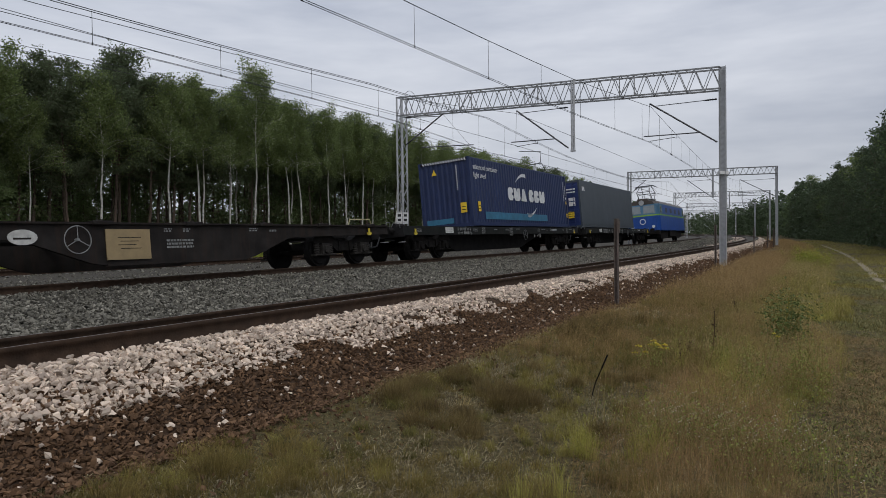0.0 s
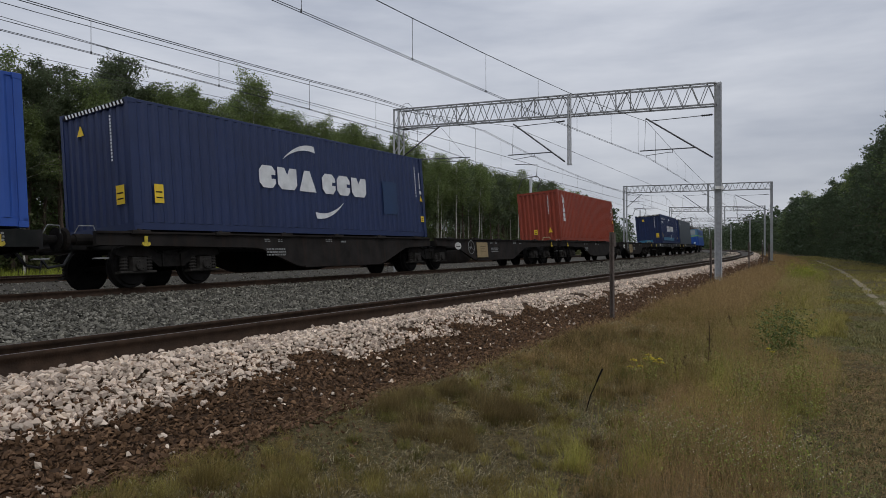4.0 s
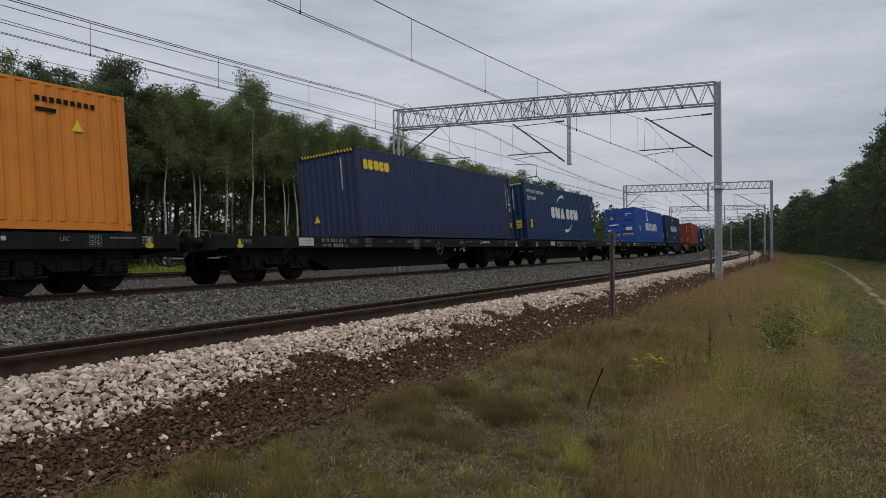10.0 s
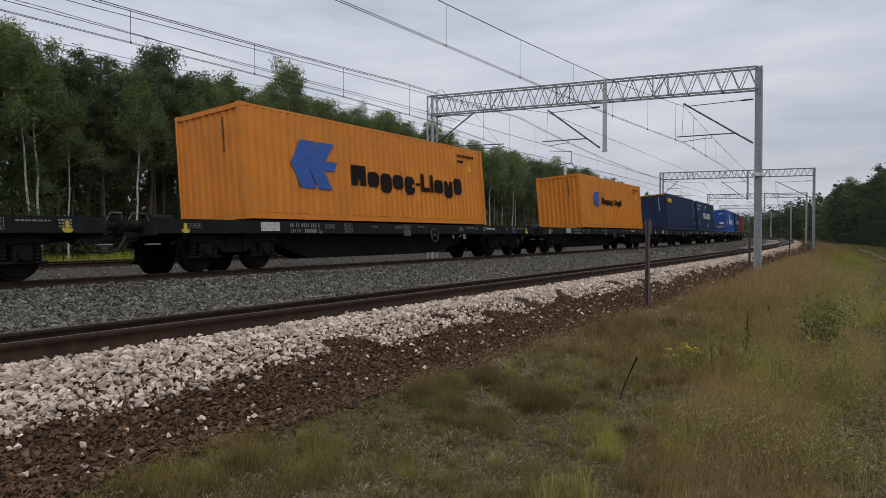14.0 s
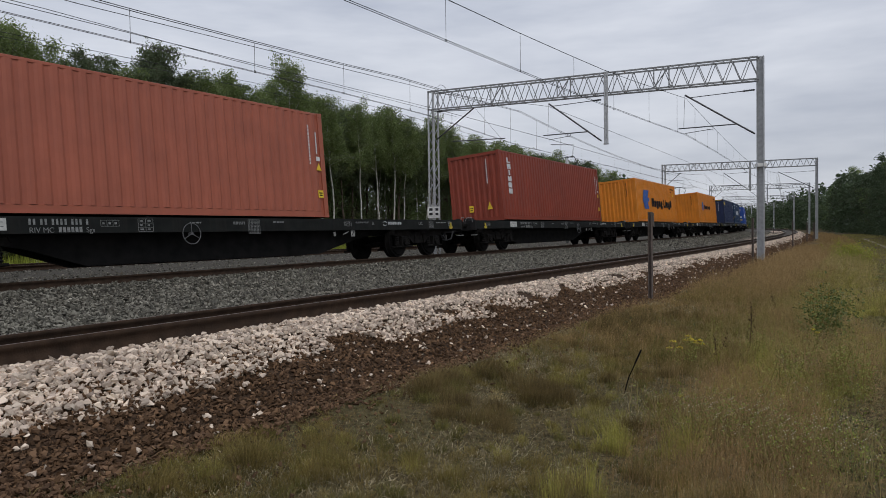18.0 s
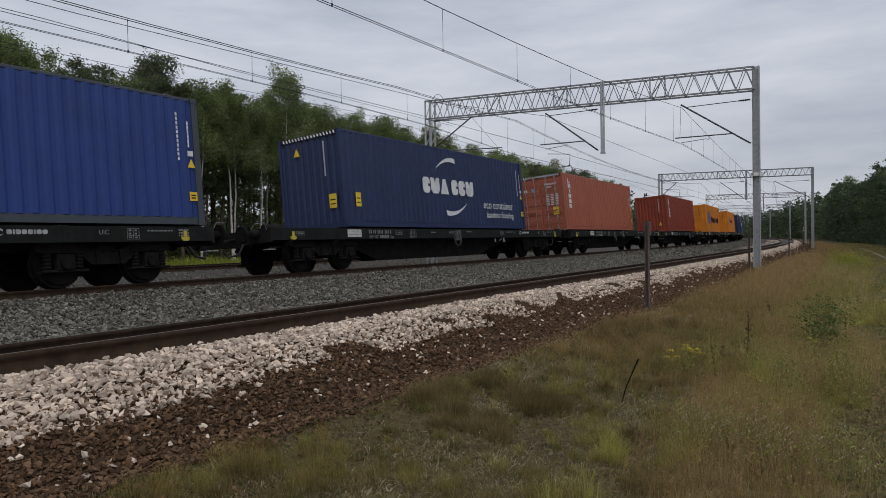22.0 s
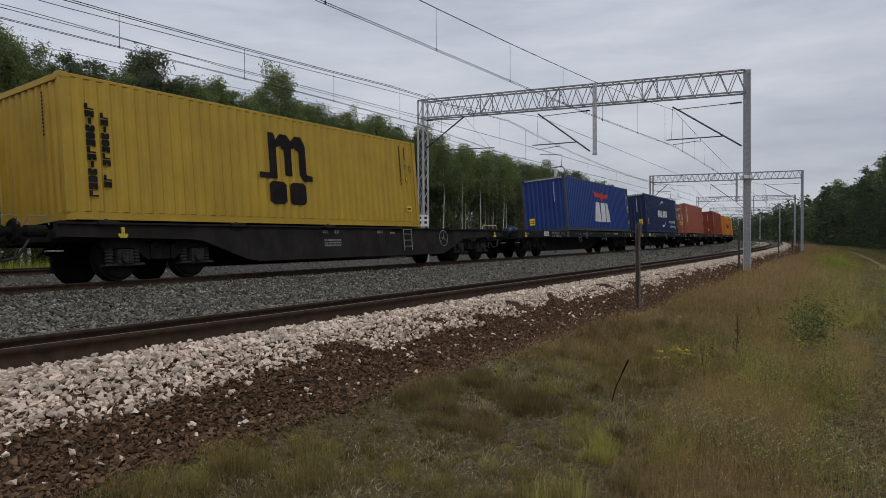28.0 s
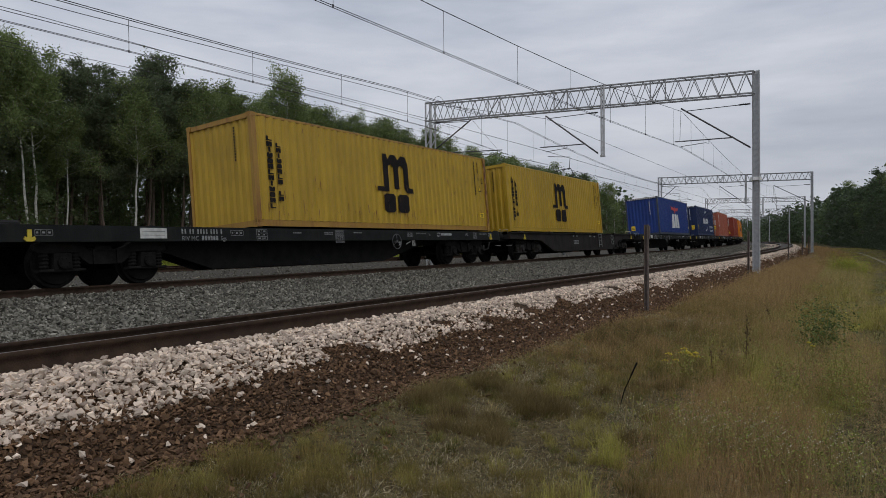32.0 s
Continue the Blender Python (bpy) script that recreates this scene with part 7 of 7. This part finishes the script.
def patchy(rng, count, s0, s1, o0, o1, freq, seed, keep, bias=1.0):
    """Places for tussocks, crowded where a noise is high and absent where it is low."""
    s, off, k = clumped(rng, count, s0, s1, o0, o1, freq, seed, keep, bias)
    return s, off, np.clip(0.55 + 0.9 * (k - keep), 0.45, 1.25)


def tufts(name, label, mat, seed, count, per, s0, s1, o0, o1, h0, h1, width, radius, freq=1.1, keep=0.0, bias=1.0, splay=1.0):
    """Domed tussocks: fine blades that arch outwards from a root, the middle ones tallest."""
    rng = np.random.default_rng(seed)
    s, off, size = patchy(rng, count, s0, s1, o0, o1, freq, seed * 1.3, keep, bias)
    n = len(s) * per
    size = size * (0.6 + 0.7 * rng.random(len(s)))
    far = np.repeat(np.clip(s / 7.5, 0.75, 3.5), per)
    az, rr = rng.random(n) * 2 * math.pi, np.sqrt(rng.random(n)) ** 1.3
    rad = radius * np.repeat(size, per) * rr
    wind = np.repeat(rng.normal(0, 0.25, (len(s), 2)), per, 0)
    x0, y0 = on_line_np(np.repeat(s, per), np.repeat(off, per))
    x, y = x0 + rad * np.cos(az), y0 + rad * np.sin(az)
    _, oo = place_np(x, y)
    h = (h0 + (h1 - h0) * rng.random(n)) * np.repeat(size, per) * (1.0 - 0.45 * rr ** 2)
    h *= np.clip((-1.25 - oo) / 0.8, 0.35, 1.0)
    lean = splay * (0.15 + 0.75 * rr * rng.random(n) + 0.35 * rng.random(n) ** 3)
    az = az + rng.normal(0, 0.5, n)
    dx, dy = np.cos(az) * lean + wind[:, 0], np.sin(az) * lean + wind[:, 1]
    turn = rng.random(n) * 2 * math.pi
    wd = width * far * (0.6 + 0.8 * rng.random(n)) / 2
    w = np.stack([np.cos(turn) * wd, np.sin(turn) * wd, np.zeros(n)], -1)
    base = np.stack([x, y, turf_level(oo) - 0.01], -1)
    mid = base + np.stack([dx * h * 0.32, dy * h * 0.32, h * 0.62], -1)
    tip = base + np.stack([dx * h, dy * h, h * (1.0 - 0.22 * np.clip(np.hypot(dx, dy), 0, 1.6))], -1)
    v = np.stack([base - w, base + w, mid + w * 0.75, mid - w * 0.75, tip], 1).reshape(-1, 3)
    o = 5 * np.arange(n)[:, None]
    f = np.concatenate([o + np.array([[0, 1, 2]]), o + np.array([[0, 2, 3]]), o + np.array([[3, 2, 4]])], 0)
    tagged(new(name, mesh_np(name, v, f, mat)), label, "grass", kind="stuff")


def litter(name, label, mat, seed, count, s0, s1, o0, o1, length, width, freq=1.3, keep=-0.1, bias=1.0, rise=0.03):
    """Dead stalks and leaves lying tangled on the earth: bent slips at every angle."""
    rng = np.random.default_rng(seed)
    s, off, _ = clumped(rng, count, s0, s1, o0, o1, freq, seed * 1.9, keep, bias)
    n = len(s)
    x, y = on_line_np(s, off)
    l = length * (0.4 + 1.2 * rng.random(n) ** 2)
    az, bend = rng.random(n) * 2 * math.pi, rng.normal(0, 0.5, n)
    wd = width * (0.5 + rng.random(n)) * np.clip(s / 7.5, 0.8, 3.0) / 2
    z0 = turf_level(off) + 0.004 + rise * rng.random(n) ** 2
    p0 = np.stack([x, y, z0], -1)
    p1 = p0 + np.stack([np.cos(az) * l / 2, np.sin(az) * l / 2, rise * rng.random(n)], -1)
    p2 = p1 + np.stack([np.cos(az + bend) * l / 2, np.sin(az + bend) * l / 2, rise * rng.normal(-0.2, 0.5, n)], -1)
    w = np.stack([-np.sin(az) * wd, np.cos(az) * wd, 0.3 * wd], -1)
    v = np.stack([p0 - w * 0.6, p0 + w * 0.6, p1 + w, p1 - w, p2], 1).reshape(-1, 3)
    o = 5 * np.arange(n)[:, None]
    f = np.concatenate([o + np.array([[0, 1, 2]]), o + np.array([[0, 2, 3]]), o + np.array([[3, 2, 4]])], 0)
    tagged(new(name, mesh_np(name, v, f, mat)), label, "grass", kind="stuff")


def plumes(name, label, mat, seed, count, s0, s1, o0, o1, h0, h1, width, freq=0.7, keep=0.0, bias=1.0, head=0.3, grains=7):
    """Tall flowering grass: hair-fine stems that end in loose feathery heads."""
    rng = np.random.default_rng(seed)
    s, off, k = clumped(rng, count, s0, s1, o0, o1, freq, seed * 1.7, keep, bias)
    n = len(s)
    x, y = on_line_np(s, off)
    h = (h0 + (h1 - h0) * rng.random(n)) * np.clip((-1.35 - off) / 0.9, 0.25, 1.0) * (0.8 + 0.4 * np.clip(k + 0.2, 0, 1))
    far = np.clip(s / 7.5, 0.8, 4.0)
    az = rng.normal(0.6, 1.3, n)
    lean = 0.08 + 0.35 * rng.random(n)
    dx, dy = np.cos(az) * lean, np.sin(az) * lean
    turn = rng.random(n) * 2 * math.pi
    wd = width * far / 2
    w = np.stack([np.cos(turn) * wd, np.sin(turn) * wd, np.zeros(n)], -1)
    base = np.stack([x, y, turf_level(off) - 0.01], -1)
    mid = base + np.stack([dx * h * 0.35, dy * h * 0.35, h * 0.6], -1)
    tip = base + np.stack([dx * h, dy * h, h], -1)
    v = np.stack([base - w, base + w, mid + w, mid - w, tip], 1).reshape(-1, 3)
    o = 5 * np.arange(n)[:, None]
    f = np.concatenate([o + np.array([[0, 1, 2]]), o + np.array([[0, 2, 3]]), o + np.array([[3, 2, 4]])], 0)
    u = 1.0 - head * rng.random((n, grains, 1))
    c = mid[:, None] + (tip - mid)[:, None] * ((u - 0.6) / 0.4)
    c = c + rng.standard_normal((n, grains, 3)) * (0.05 * h[:, None, None]) * (1.05 - u)  * 3.0
    c = c.reshape(-1, 3)
    d = rng.standard_normal((n * grains, 3)) + (0, 0, 0.8)
    d *= (0.012 * np.repeat(far, grains) ** 0.6 / np.linalg.norm(d, axis=1))[:, None]
    e = rng.standard_normal((n * grains, 3))
    e *= (0.0016 * np.repeat(far, grains) / np.linalg.norm(e, axis=1))[:, None]
    hv = np.stack([c - e, c + e, c + d], 1).reshape(-1, 3)
    f = np.concatenate([f, len(v) + np.arange(len(hv)).reshape(-1, 3)], 0)
    tagged(new(name, mesh_np(name, np.concatenate([v, hv]), f, mat)), label, "grass", kind="stuff")


def build_grass():
    # the turf below the bank: litter on bare earth, with tussocks standing in it
    litter("pale_litter", "bleached dead grass lying on the earth", BLEACHED, 31, 46000, 1.5, 13, -5.0, -1.55, 0.06, 0.0045, 0.8, 0.05, 1.2)
    litter("brown_litter", "brown dead grass lying on the earth", MATTED, 32, 52000, 1.5, 14, -5.0, -1.5, 0.05, 0.0042, 0.9, -0.3, 1.2)
    litter("moss_litter", "grey-green moss and leaf scraps on the earth", MOSS, 33, 46000, 1.5, 13, -5.0, -1.6, 0.022, 0.0075, 1.5, -0.1, 1.2, 0.015)
    grass("moss_turf", "short olive turf below the bank", OLIVE, 41, 60000, 1.0, 14, -4.9, -1.5, 0.015, 0.06, 0.0045, 1.6, 0.9, 0.0)
    tufts("olive_tussocks", "soft olive tussocks in the dry turf", OLIVE, 55, 420, 210, 1.5, 9.5, -4.9, -1.55, 0.07, 0.22, 0.0024, 0.10, 0.8, 0.0, 1.0)
    tufts("dark_tussocks", "dark green-brown tussocks in the dry turf", DARK_GREEN, 57, 300, 260, 1.5, 9.5, -4.7, -1.7, 0.08, 0.24, 0.0024, 0.11, 0.7, 0.05, 1.0)
    tufts("green_tussocks", "fresh green tussocks in the dry turf", GREEN, 51, 170, 180, 1.5, 9.5, -4.9, -1.6, 0.08, 0.24, 0.0024, 0.09, 0.6, 0.1, 1.0)
    tufts("straw_tussocks", "bleached tussocks in the dry turf", STRAW, 52, 150, 110, 1.5, 10, -4.8, -1.5, 0.06, 0.22, 0.0021, 0.08, 0.9, 0.08, 1.0)
    tufts("brown_mounds", "soft dark brown mounds of matted grass", MATTED, 65, 80, 800, 4.5, 11.5, -3.9, -1.9, 0.12, 0.32, 0.0022, 0.19, 0.5, 0.05, 1.0, 1.0)
    tufts("bank_tussocks", "thin tussocks on the lowest brown stones", OLIVE, 56, 190, 80, 1.0, 18, -1.95, -1.4, 0.08, 0.24, 0.0024, 0.07, 0.8, 0.0, 1.2)
    # the hollow towards the stake and the gantry post
    tufts("hollow_tussocks", "brown-green tussocks in the hollow", DARK_GREEN, 62, 420, 130, 8, 26, -4.6, -1.9, 0.08, 0.22, 0.0022, 0.16, 0.6, 0.0, 1.4)
    tufts("olive_hollow", "olive tussocks in the hollow", OLIVE, 58, 480, 120, 8, 30, -4.6, -1.75, 0.08, 0.22, 0.0022, 0.15, 0.7, -0.05, 1.4)
    tufts("russet_tussocks", "soft russet tussocks at the foot of the bank", RUSSET, 53, 420, 110, 8, 38, -4.0, -1.6, 0.10, 0.26, 0.0022, 0.15, 0.6, 0.0, 1.4)
    plumes("russet_haze", "fine feathery russet grass along the bank", RUSSET, 69, 7000, 6.5, 26, -4.2, -1.7, 0.22, 0.46, 0.0012, 0.6, 0.0, 1.3)
    plumes("brown_haze", "fine feathery brown grass in the hollow", OLIVE, 70, 5000, 6.0, 24, -4.5, -2.0, 0.20, 0.40, 0.0012, 0.5, 0.0, 1.2)
    plumes("russet_plumes", "tall feathery russet grass before the gantry post", RUSSET, 64, 6500, 15, 42, -3.7, -1.75, 0.35, 0.7, 0.0012, 0.4, -0.2, 1.2)
    # the taller growth between the hollow and the path
    tufts("weed_tussocks", "bright yellow-green tussocks among the weeds", YELLOW_GREEN, 61, 240, 130, 6.6, 24, -5.05, -4.0, 0.10, 0.26, 0.0024, 0.10, 0.9, 0.05, 1.4)
    tufts("path_tussocks", "tussocks of green grass beside the path", GREEN, 59, 260, 120, 5.6, 28, -5.2, -3.8, 0.08, 0.24, 0.0024, 0.11, 0.8, 0.0, 1.5)
    tufts("straw_clumps", "pale clumps of dry flowering grass", STRAW, 63, 330, 110, 3.6, 26, -5.1, -3.6, 0.08, 0.24, 0.0020, 0.10, 0.9, 0.05, 1.4)
    plumes("pale_haze", "fine pinkish seed stalks among the white flowers", PINK_STRAW, 68, 4000, 3.6, 9.0, -5.0, -3.9, 0.16, 0.36, 0.0014, 1.1, -0.1, 1.0)
    plumes("brown_stalks", "thin brown seed stalks beside the path", RUSSET, 71, 5200, 3.8, 12.0, -5.05, -3.9, 0.16, 0.38, 0.0014, 1.0, 0.0, 1.0)
    tufts("red_brown_tussocks", "red-brown dry tussocks beside the path", PATH_LITTER, 72, 120, 120, 4.4, 7.6, -5.0, -4.2, 0.08, 0.24, 0.0024, 0.11, 0.9, -0.1, 1.0, 1.3)
    plumes("tall_dry_grass", "tall dry straw-coloured grass beside the path", STRAW, 34, 4500, 8.0, 45, -5.0, -3.5, 0.25, 0.48, 0.0013, 0.9, 0.0, 1.4)
    plumes("tall_green_grass", "tall green grass beside the path", GREEN, 35, 4500, 8.0, 45, -5.1, -3.6, 0.2, 0.42, 0.0016, 0.9, 0.0, 1.4)
    for k, (s, off, n) in enumerate(((8.6, -4.0, 34), (7.3, -4.35, 20), (4.3, -4.05, 9))):
        tufts("bright_clump", "upright yellow-green clumps among the dry grass", YELLOW_GREEN, 73 + k, n, 150, s - 0.8, s + 0.8, off - 0.28, off + 0.28, 0.12, 0.34, 0.0024, 0.08, 0.9, -0.4, 1.0, 0.6)
    grass("near_turf", "short dry turf on the open ground beside the path", OLIVE, 46, 45000, -9, 4, -9.0, -1.7, 0.02, 0.065, 0.010, 1.5, 0.7, 0.0)
    # the mown path
    litter("path_litter", "reddish dead grass trodden flat on the path", PATH_LITTER, 36, 60000, 3.0, 12, -7.0, -4.9, 0.06, 0.006, 0.9, -0.2, 1.2, 0.02)
    grass("path_turf", "low worn turf on the path", PATH_GREEN, 37, 110000, 5.0, 32, -8.8, -5.0, 0.02, 0.08, 0.010, 1.5, 0.5, 0.0, 1.3)
    grass("path_moss", "short olive turf on the path", OLIVE, 44, 90000, 3.5, 32, -8.8, -5.0, 0.015, 0.06, 0.010, 1.5, 0.7, -0.1, 1.4)
    tufts("path_clumps", "low green clumps on the path", LUSH_LEAF, 60, 200, 110, 4.5, 26, -8.0, -5.05, 0.04, 0.11, 0.003, 0.13, 0.5, 0.15, 1.5)
    grass("far_turf", "green turf farther along the path", GREEN, 45, 34000, 22, 130, -10.8, -4.7, 0.05, 0.16, 0.02, 1.0, 0.3, -0.3, 1.3)
    grass("far_verge", "dry grass on the verge farther along", RUSSET, 38, 30000, 36, 140, -4.8, -1.3, 0.2, 0.5, 0.02, 0.6, 0.3, 0.0, 1.2)
    grass("bright_grass", "bright yellow-green grass strip before the wood", MEADOW, 39, 24000, -6, 70, 21.6, 29, 0.25, 0.65, 0.03, 0.6, 0.3, -0.2)


FLOWER = {}


def flower_mesh(mat, size):
    """A small shallow flower head on a cup."""
    key = (mat.name, size)
    if key not in FLOWER:
        m = Geo().turned([(0.0, 0.0), (size * 0.5, size * 0.25), (size, size * 0.55), (size * 0.5, size * 0.75), (0.0, size * 0.85)], 7).mesh("flower_head", True)
        m.materials.append(mat)
        FLOWER[key] = m
    return FLOWER[key]


def weed(name, label, s, off, h, leaf_mat, seed, leaves, flower=None, stalks=6, spread=0.12, flower_n=0, flower_size=0.012, leaf=0.03, group="", stem_mat=None):
    """A weed: several stems with leaves along them and flower heads on top."""
    rng = np.random.default_rng(seed)
    t = thing(name, label, "plant", group, on_line_pose(s, off))
    cs = []
    word = "yellow flower head" if flower is PETAL_YELLOW else "small white flower head"
    for _ in range(stalks):
        b = rng.standard_normal(2) * spread * 0.45
        p = limb_path(rng, (b[0], b[1], -0.03), (rng.normal(0, 0.2), rng.normal(0, 0.2), 1), h * rng.uniform(0.65, 1.05), 0.07)
        part("stem", Geo().path([tuple(q) for q in p], 0.003 if h < 0.7 else 0.005, 4), stem_mat or GREEN, t)
        cs += p[1:]
        for k in range(flower_n):
            a = rng.uniform(0, 360)
            e = flower_size * 1.1 * math.sqrt(k) if flower_n > 3 else 0.02 * k
            part("flower_head", flower_mesh(flower, flower_size), None, t, word if k == 0 else "",
                 at=pose(p[-1][0] + e * math.cos(k * 2.4), p[-1][1] + e * math.sin(k * 2.4), p[-1][2] - e * 0.4, rng.normal(0, 20), rng.normal(0, 20), a))
    if leaves:
        v, f = leaf_quads(rng, np.array(cs), (spread * 0.35, spread * 0.35, 0.05), leaves, leaf, 0.02, 0.5)
        part("foliage", mesh_np("foliage", v, f, leaf_mat), None, t)
    return t


def place(x, y):
    """Place along and off the line of a point on the ground."""
    q = Vector((x, y)) - CENTRE
    return RADIUS * math.atan2(q.dot(T_DIR), q.dot(-N_DIR)), RADIUS - q.length


def build_weeds():
    s, o = place(4.42, 8.97)
    weed("leafy_weed", "tall bushy green weed beside the path", s, o, 0.84, BUSHY_LEAF, 1, 22, PETAL_YELLOW, 18, 0.27, 1, 0.009, 0.034)
    s, o = place(4.1, 8.33)
    weed("yellow_mullein", "single weed stalk with pale yellow flowers", s, o, 0.45, WEED_LEAF, 4, 10, PETAL_YELLOW, 2, 0.05, 6, 0.012)
    s, o = place(2.29, 7.55)
    weed("tansy", "yellow-flowered weed in the dry grass", s, o, 0.38, WEED_LEAF, 2, 8, PETAL_YELLOW, 10, 0.085, 8, 0.0115, 0.022)
    s, o = place(1.7, 5.86)
    weed("yellow_mullein", "single weed stalk with pale yellow flowers", s, o, 0.26, WEED_LEAF, 3, 8, PETAL_YELLOW, 1, 0.02, 6, 0.010)
    rng = np.random.default_rng(5)
    for k in range(6):
        s, o = place(15.75 + rng.normal(0, 0.14), 29.2 + rng.normal(0, 0.7))
        weed("goldenrod", "clump of yellow-flowered tall weeds near the path", s, o, rng.uniform(0.75, 1.1), MEADOW, 20 + k, 18, PETAL_YELLOW, 8, 0.26, 2, 0.016, 0.042, group="goldenrod clump")
    for k in range(20):
        s, o = place(2.15 + rng.normal(0, 0.33), 5.2 + rng.normal(0, 0.6))
        weed("fleabane", "branching weed with small white flowers", s, o, 0.36, WEED_LEAF, 40 + k, 5, PETAL_WHITE, 15, 0.36, 2, 0.0045, 0.016, "fleabane patch", STRAW)
    for k in range(12):
        s, o = place(3.2 + rng.normal(0, 0.45), 7.4 + rng.normal(0, 0.9))
        weed("green_weed", "upright yellow-green leafy weed", s, o, rng.uniform(0.4, 0.6), WEED_LEAF, 90 + k, 16, None, 5, 0.16, leaf=0.018, group="green weeds by the path")
    for k in range(10):
        s, o = place(2.9 + rng.normal(0, 1.0), 7.6 + rng.normal(0, 1.8))
        weed("seeding_weed", "upright brown-green seeding weed", s, o, rng.uniform(0.4, 0.6), BUSH_LEAF, 70 + k, 7, None, 2, 0.06, leaf=0.018)
    for x, y, h in ((3.33, 8.40, 0.74), (5.15, 11.8, 0.55), (2.75, 7.9, 0.5)):
        s, o = place(x, y)
        weed("dock", "dead brown dock stalk with seed clusters", s, o, h, DOCK_BROWN, int(100 * h), 26, None, 2, 0.05, leaf=0.02, stem_mat=DOCK_BROWN)
    s, o = place(1.39, 6.44)
    t = thing("dead_stalk", "dark dead weed stalk leaning in the grass", "plant", "", on_line_pose(s, o))
    part("stem", Geo().path([(0, 0, -0.03), (0.01, -0.05, 0.16), (0.02, -0.11, 0.30)], 0.005, 5), BOGIE, t)
    part("seed_head", Geo().path([(0.02, -0.105, 0.29), (0.025, -0.125, 0.34), (0.03, -0.16, 0.42)], 0.008, 6), BOGIE, t)
    # the trodden line of the path
    v, ss = [], np.arange(19, 90, 0.7)
    for q in ss:
        for d, lift in ((-0.13, 0.0), (-0.05, 0.012), (0.04, 0.012), (0.12, 0.0)):
            oo = -6.55 + d * (1 + 0.45 * noise.noise((q * 0.25, d, 1.0))) + 0.12 * noise.noise((q * 0.2, 4.0, 0.0))
            x, y = on_line_np(q, oo)
            v.append((x, y, ground_height(q, oo) + 0.02 + lift))
    f = np.array([(i * 4 + j, i * 4 + j + 1, (i + 1) * 4 + j + 1, (i + 1) * 4 + j) for i in range(len(ss) - 1) for j in range(3)])[:, ::-1]
    tagged(new("footpath", mesh_np("footpath", np.array(v), f, SAND)), "narrow trodden sandy track in the grass", "path", kind="structure")


build_grass()
build_weeds()


def loose_stones(name, mat, seed, count, s0, s1, o0, o1, size):
    """Single stones lying on the bank nearest the path, parts of the bed."""
    rng = random.Random(seed)
    bank, tris = stone_shapes(seed, 10, 10)
    shapes = [mesh_np(name, bank[k], tris[k], mat, flat=True) for k in range(10)]
    for k in range(count):
        s, o = rng.uniform(s0, s1), rng.uniform(o0, o1)
        p = on_line(s, o, max(level(BED, o), level(GROUND, o)) + 0.03)
        ob = new(name, shapes[k % 10])
        ob.parent = BED_SHEET
        ob.matrix_basis = pose(p.x, p.y, p.z, rng.gauss(-20, 25), rng.gauss(0, 22), rng.uniform(0, 360)) @ Matrix.Scale(size * rng.uniform(0.7, 1.3), 4)


loose_stones("pale_stone", STONE_WHITE, 81, 290, 1.2, 6.5, -0.88, -0.18, 0.034)
loose_stones("rusty_stone", STONE_BROWN, 82, 290, 1.2, 6.5, -1.65, -0.85, 0.032)
# ---- what moves: the train rolls away along the curve, slowing ----
ROLLED = [-0.05, 11.33, 22.6, 33.76, 44.77, 55.67, 66.55, 77.5, 88.0, 98.28, 108.4, 118.43, 128.0, 137.15, 146.04, 154.57, 163.04, 171.5, 179.75, 187.68,
          195.54, 203.0, 210.13, 216.83, 223.15, 229.22, 235.12, 240.77, 246.1, 251.08, 255.84, 260.4, 264.8]

BETWEEN = [(6.5, 71.93), (13.5, 141.43)]


def motions():
    for ob, place, height in CONSIST:
        walk(ob, [(t, on_track(place + d, RAIL_B, OFF_B) @ pose(0, 0, height)) for t, d in sorted([*enumerate(ROLLED), *BETWEEN])])


motions()
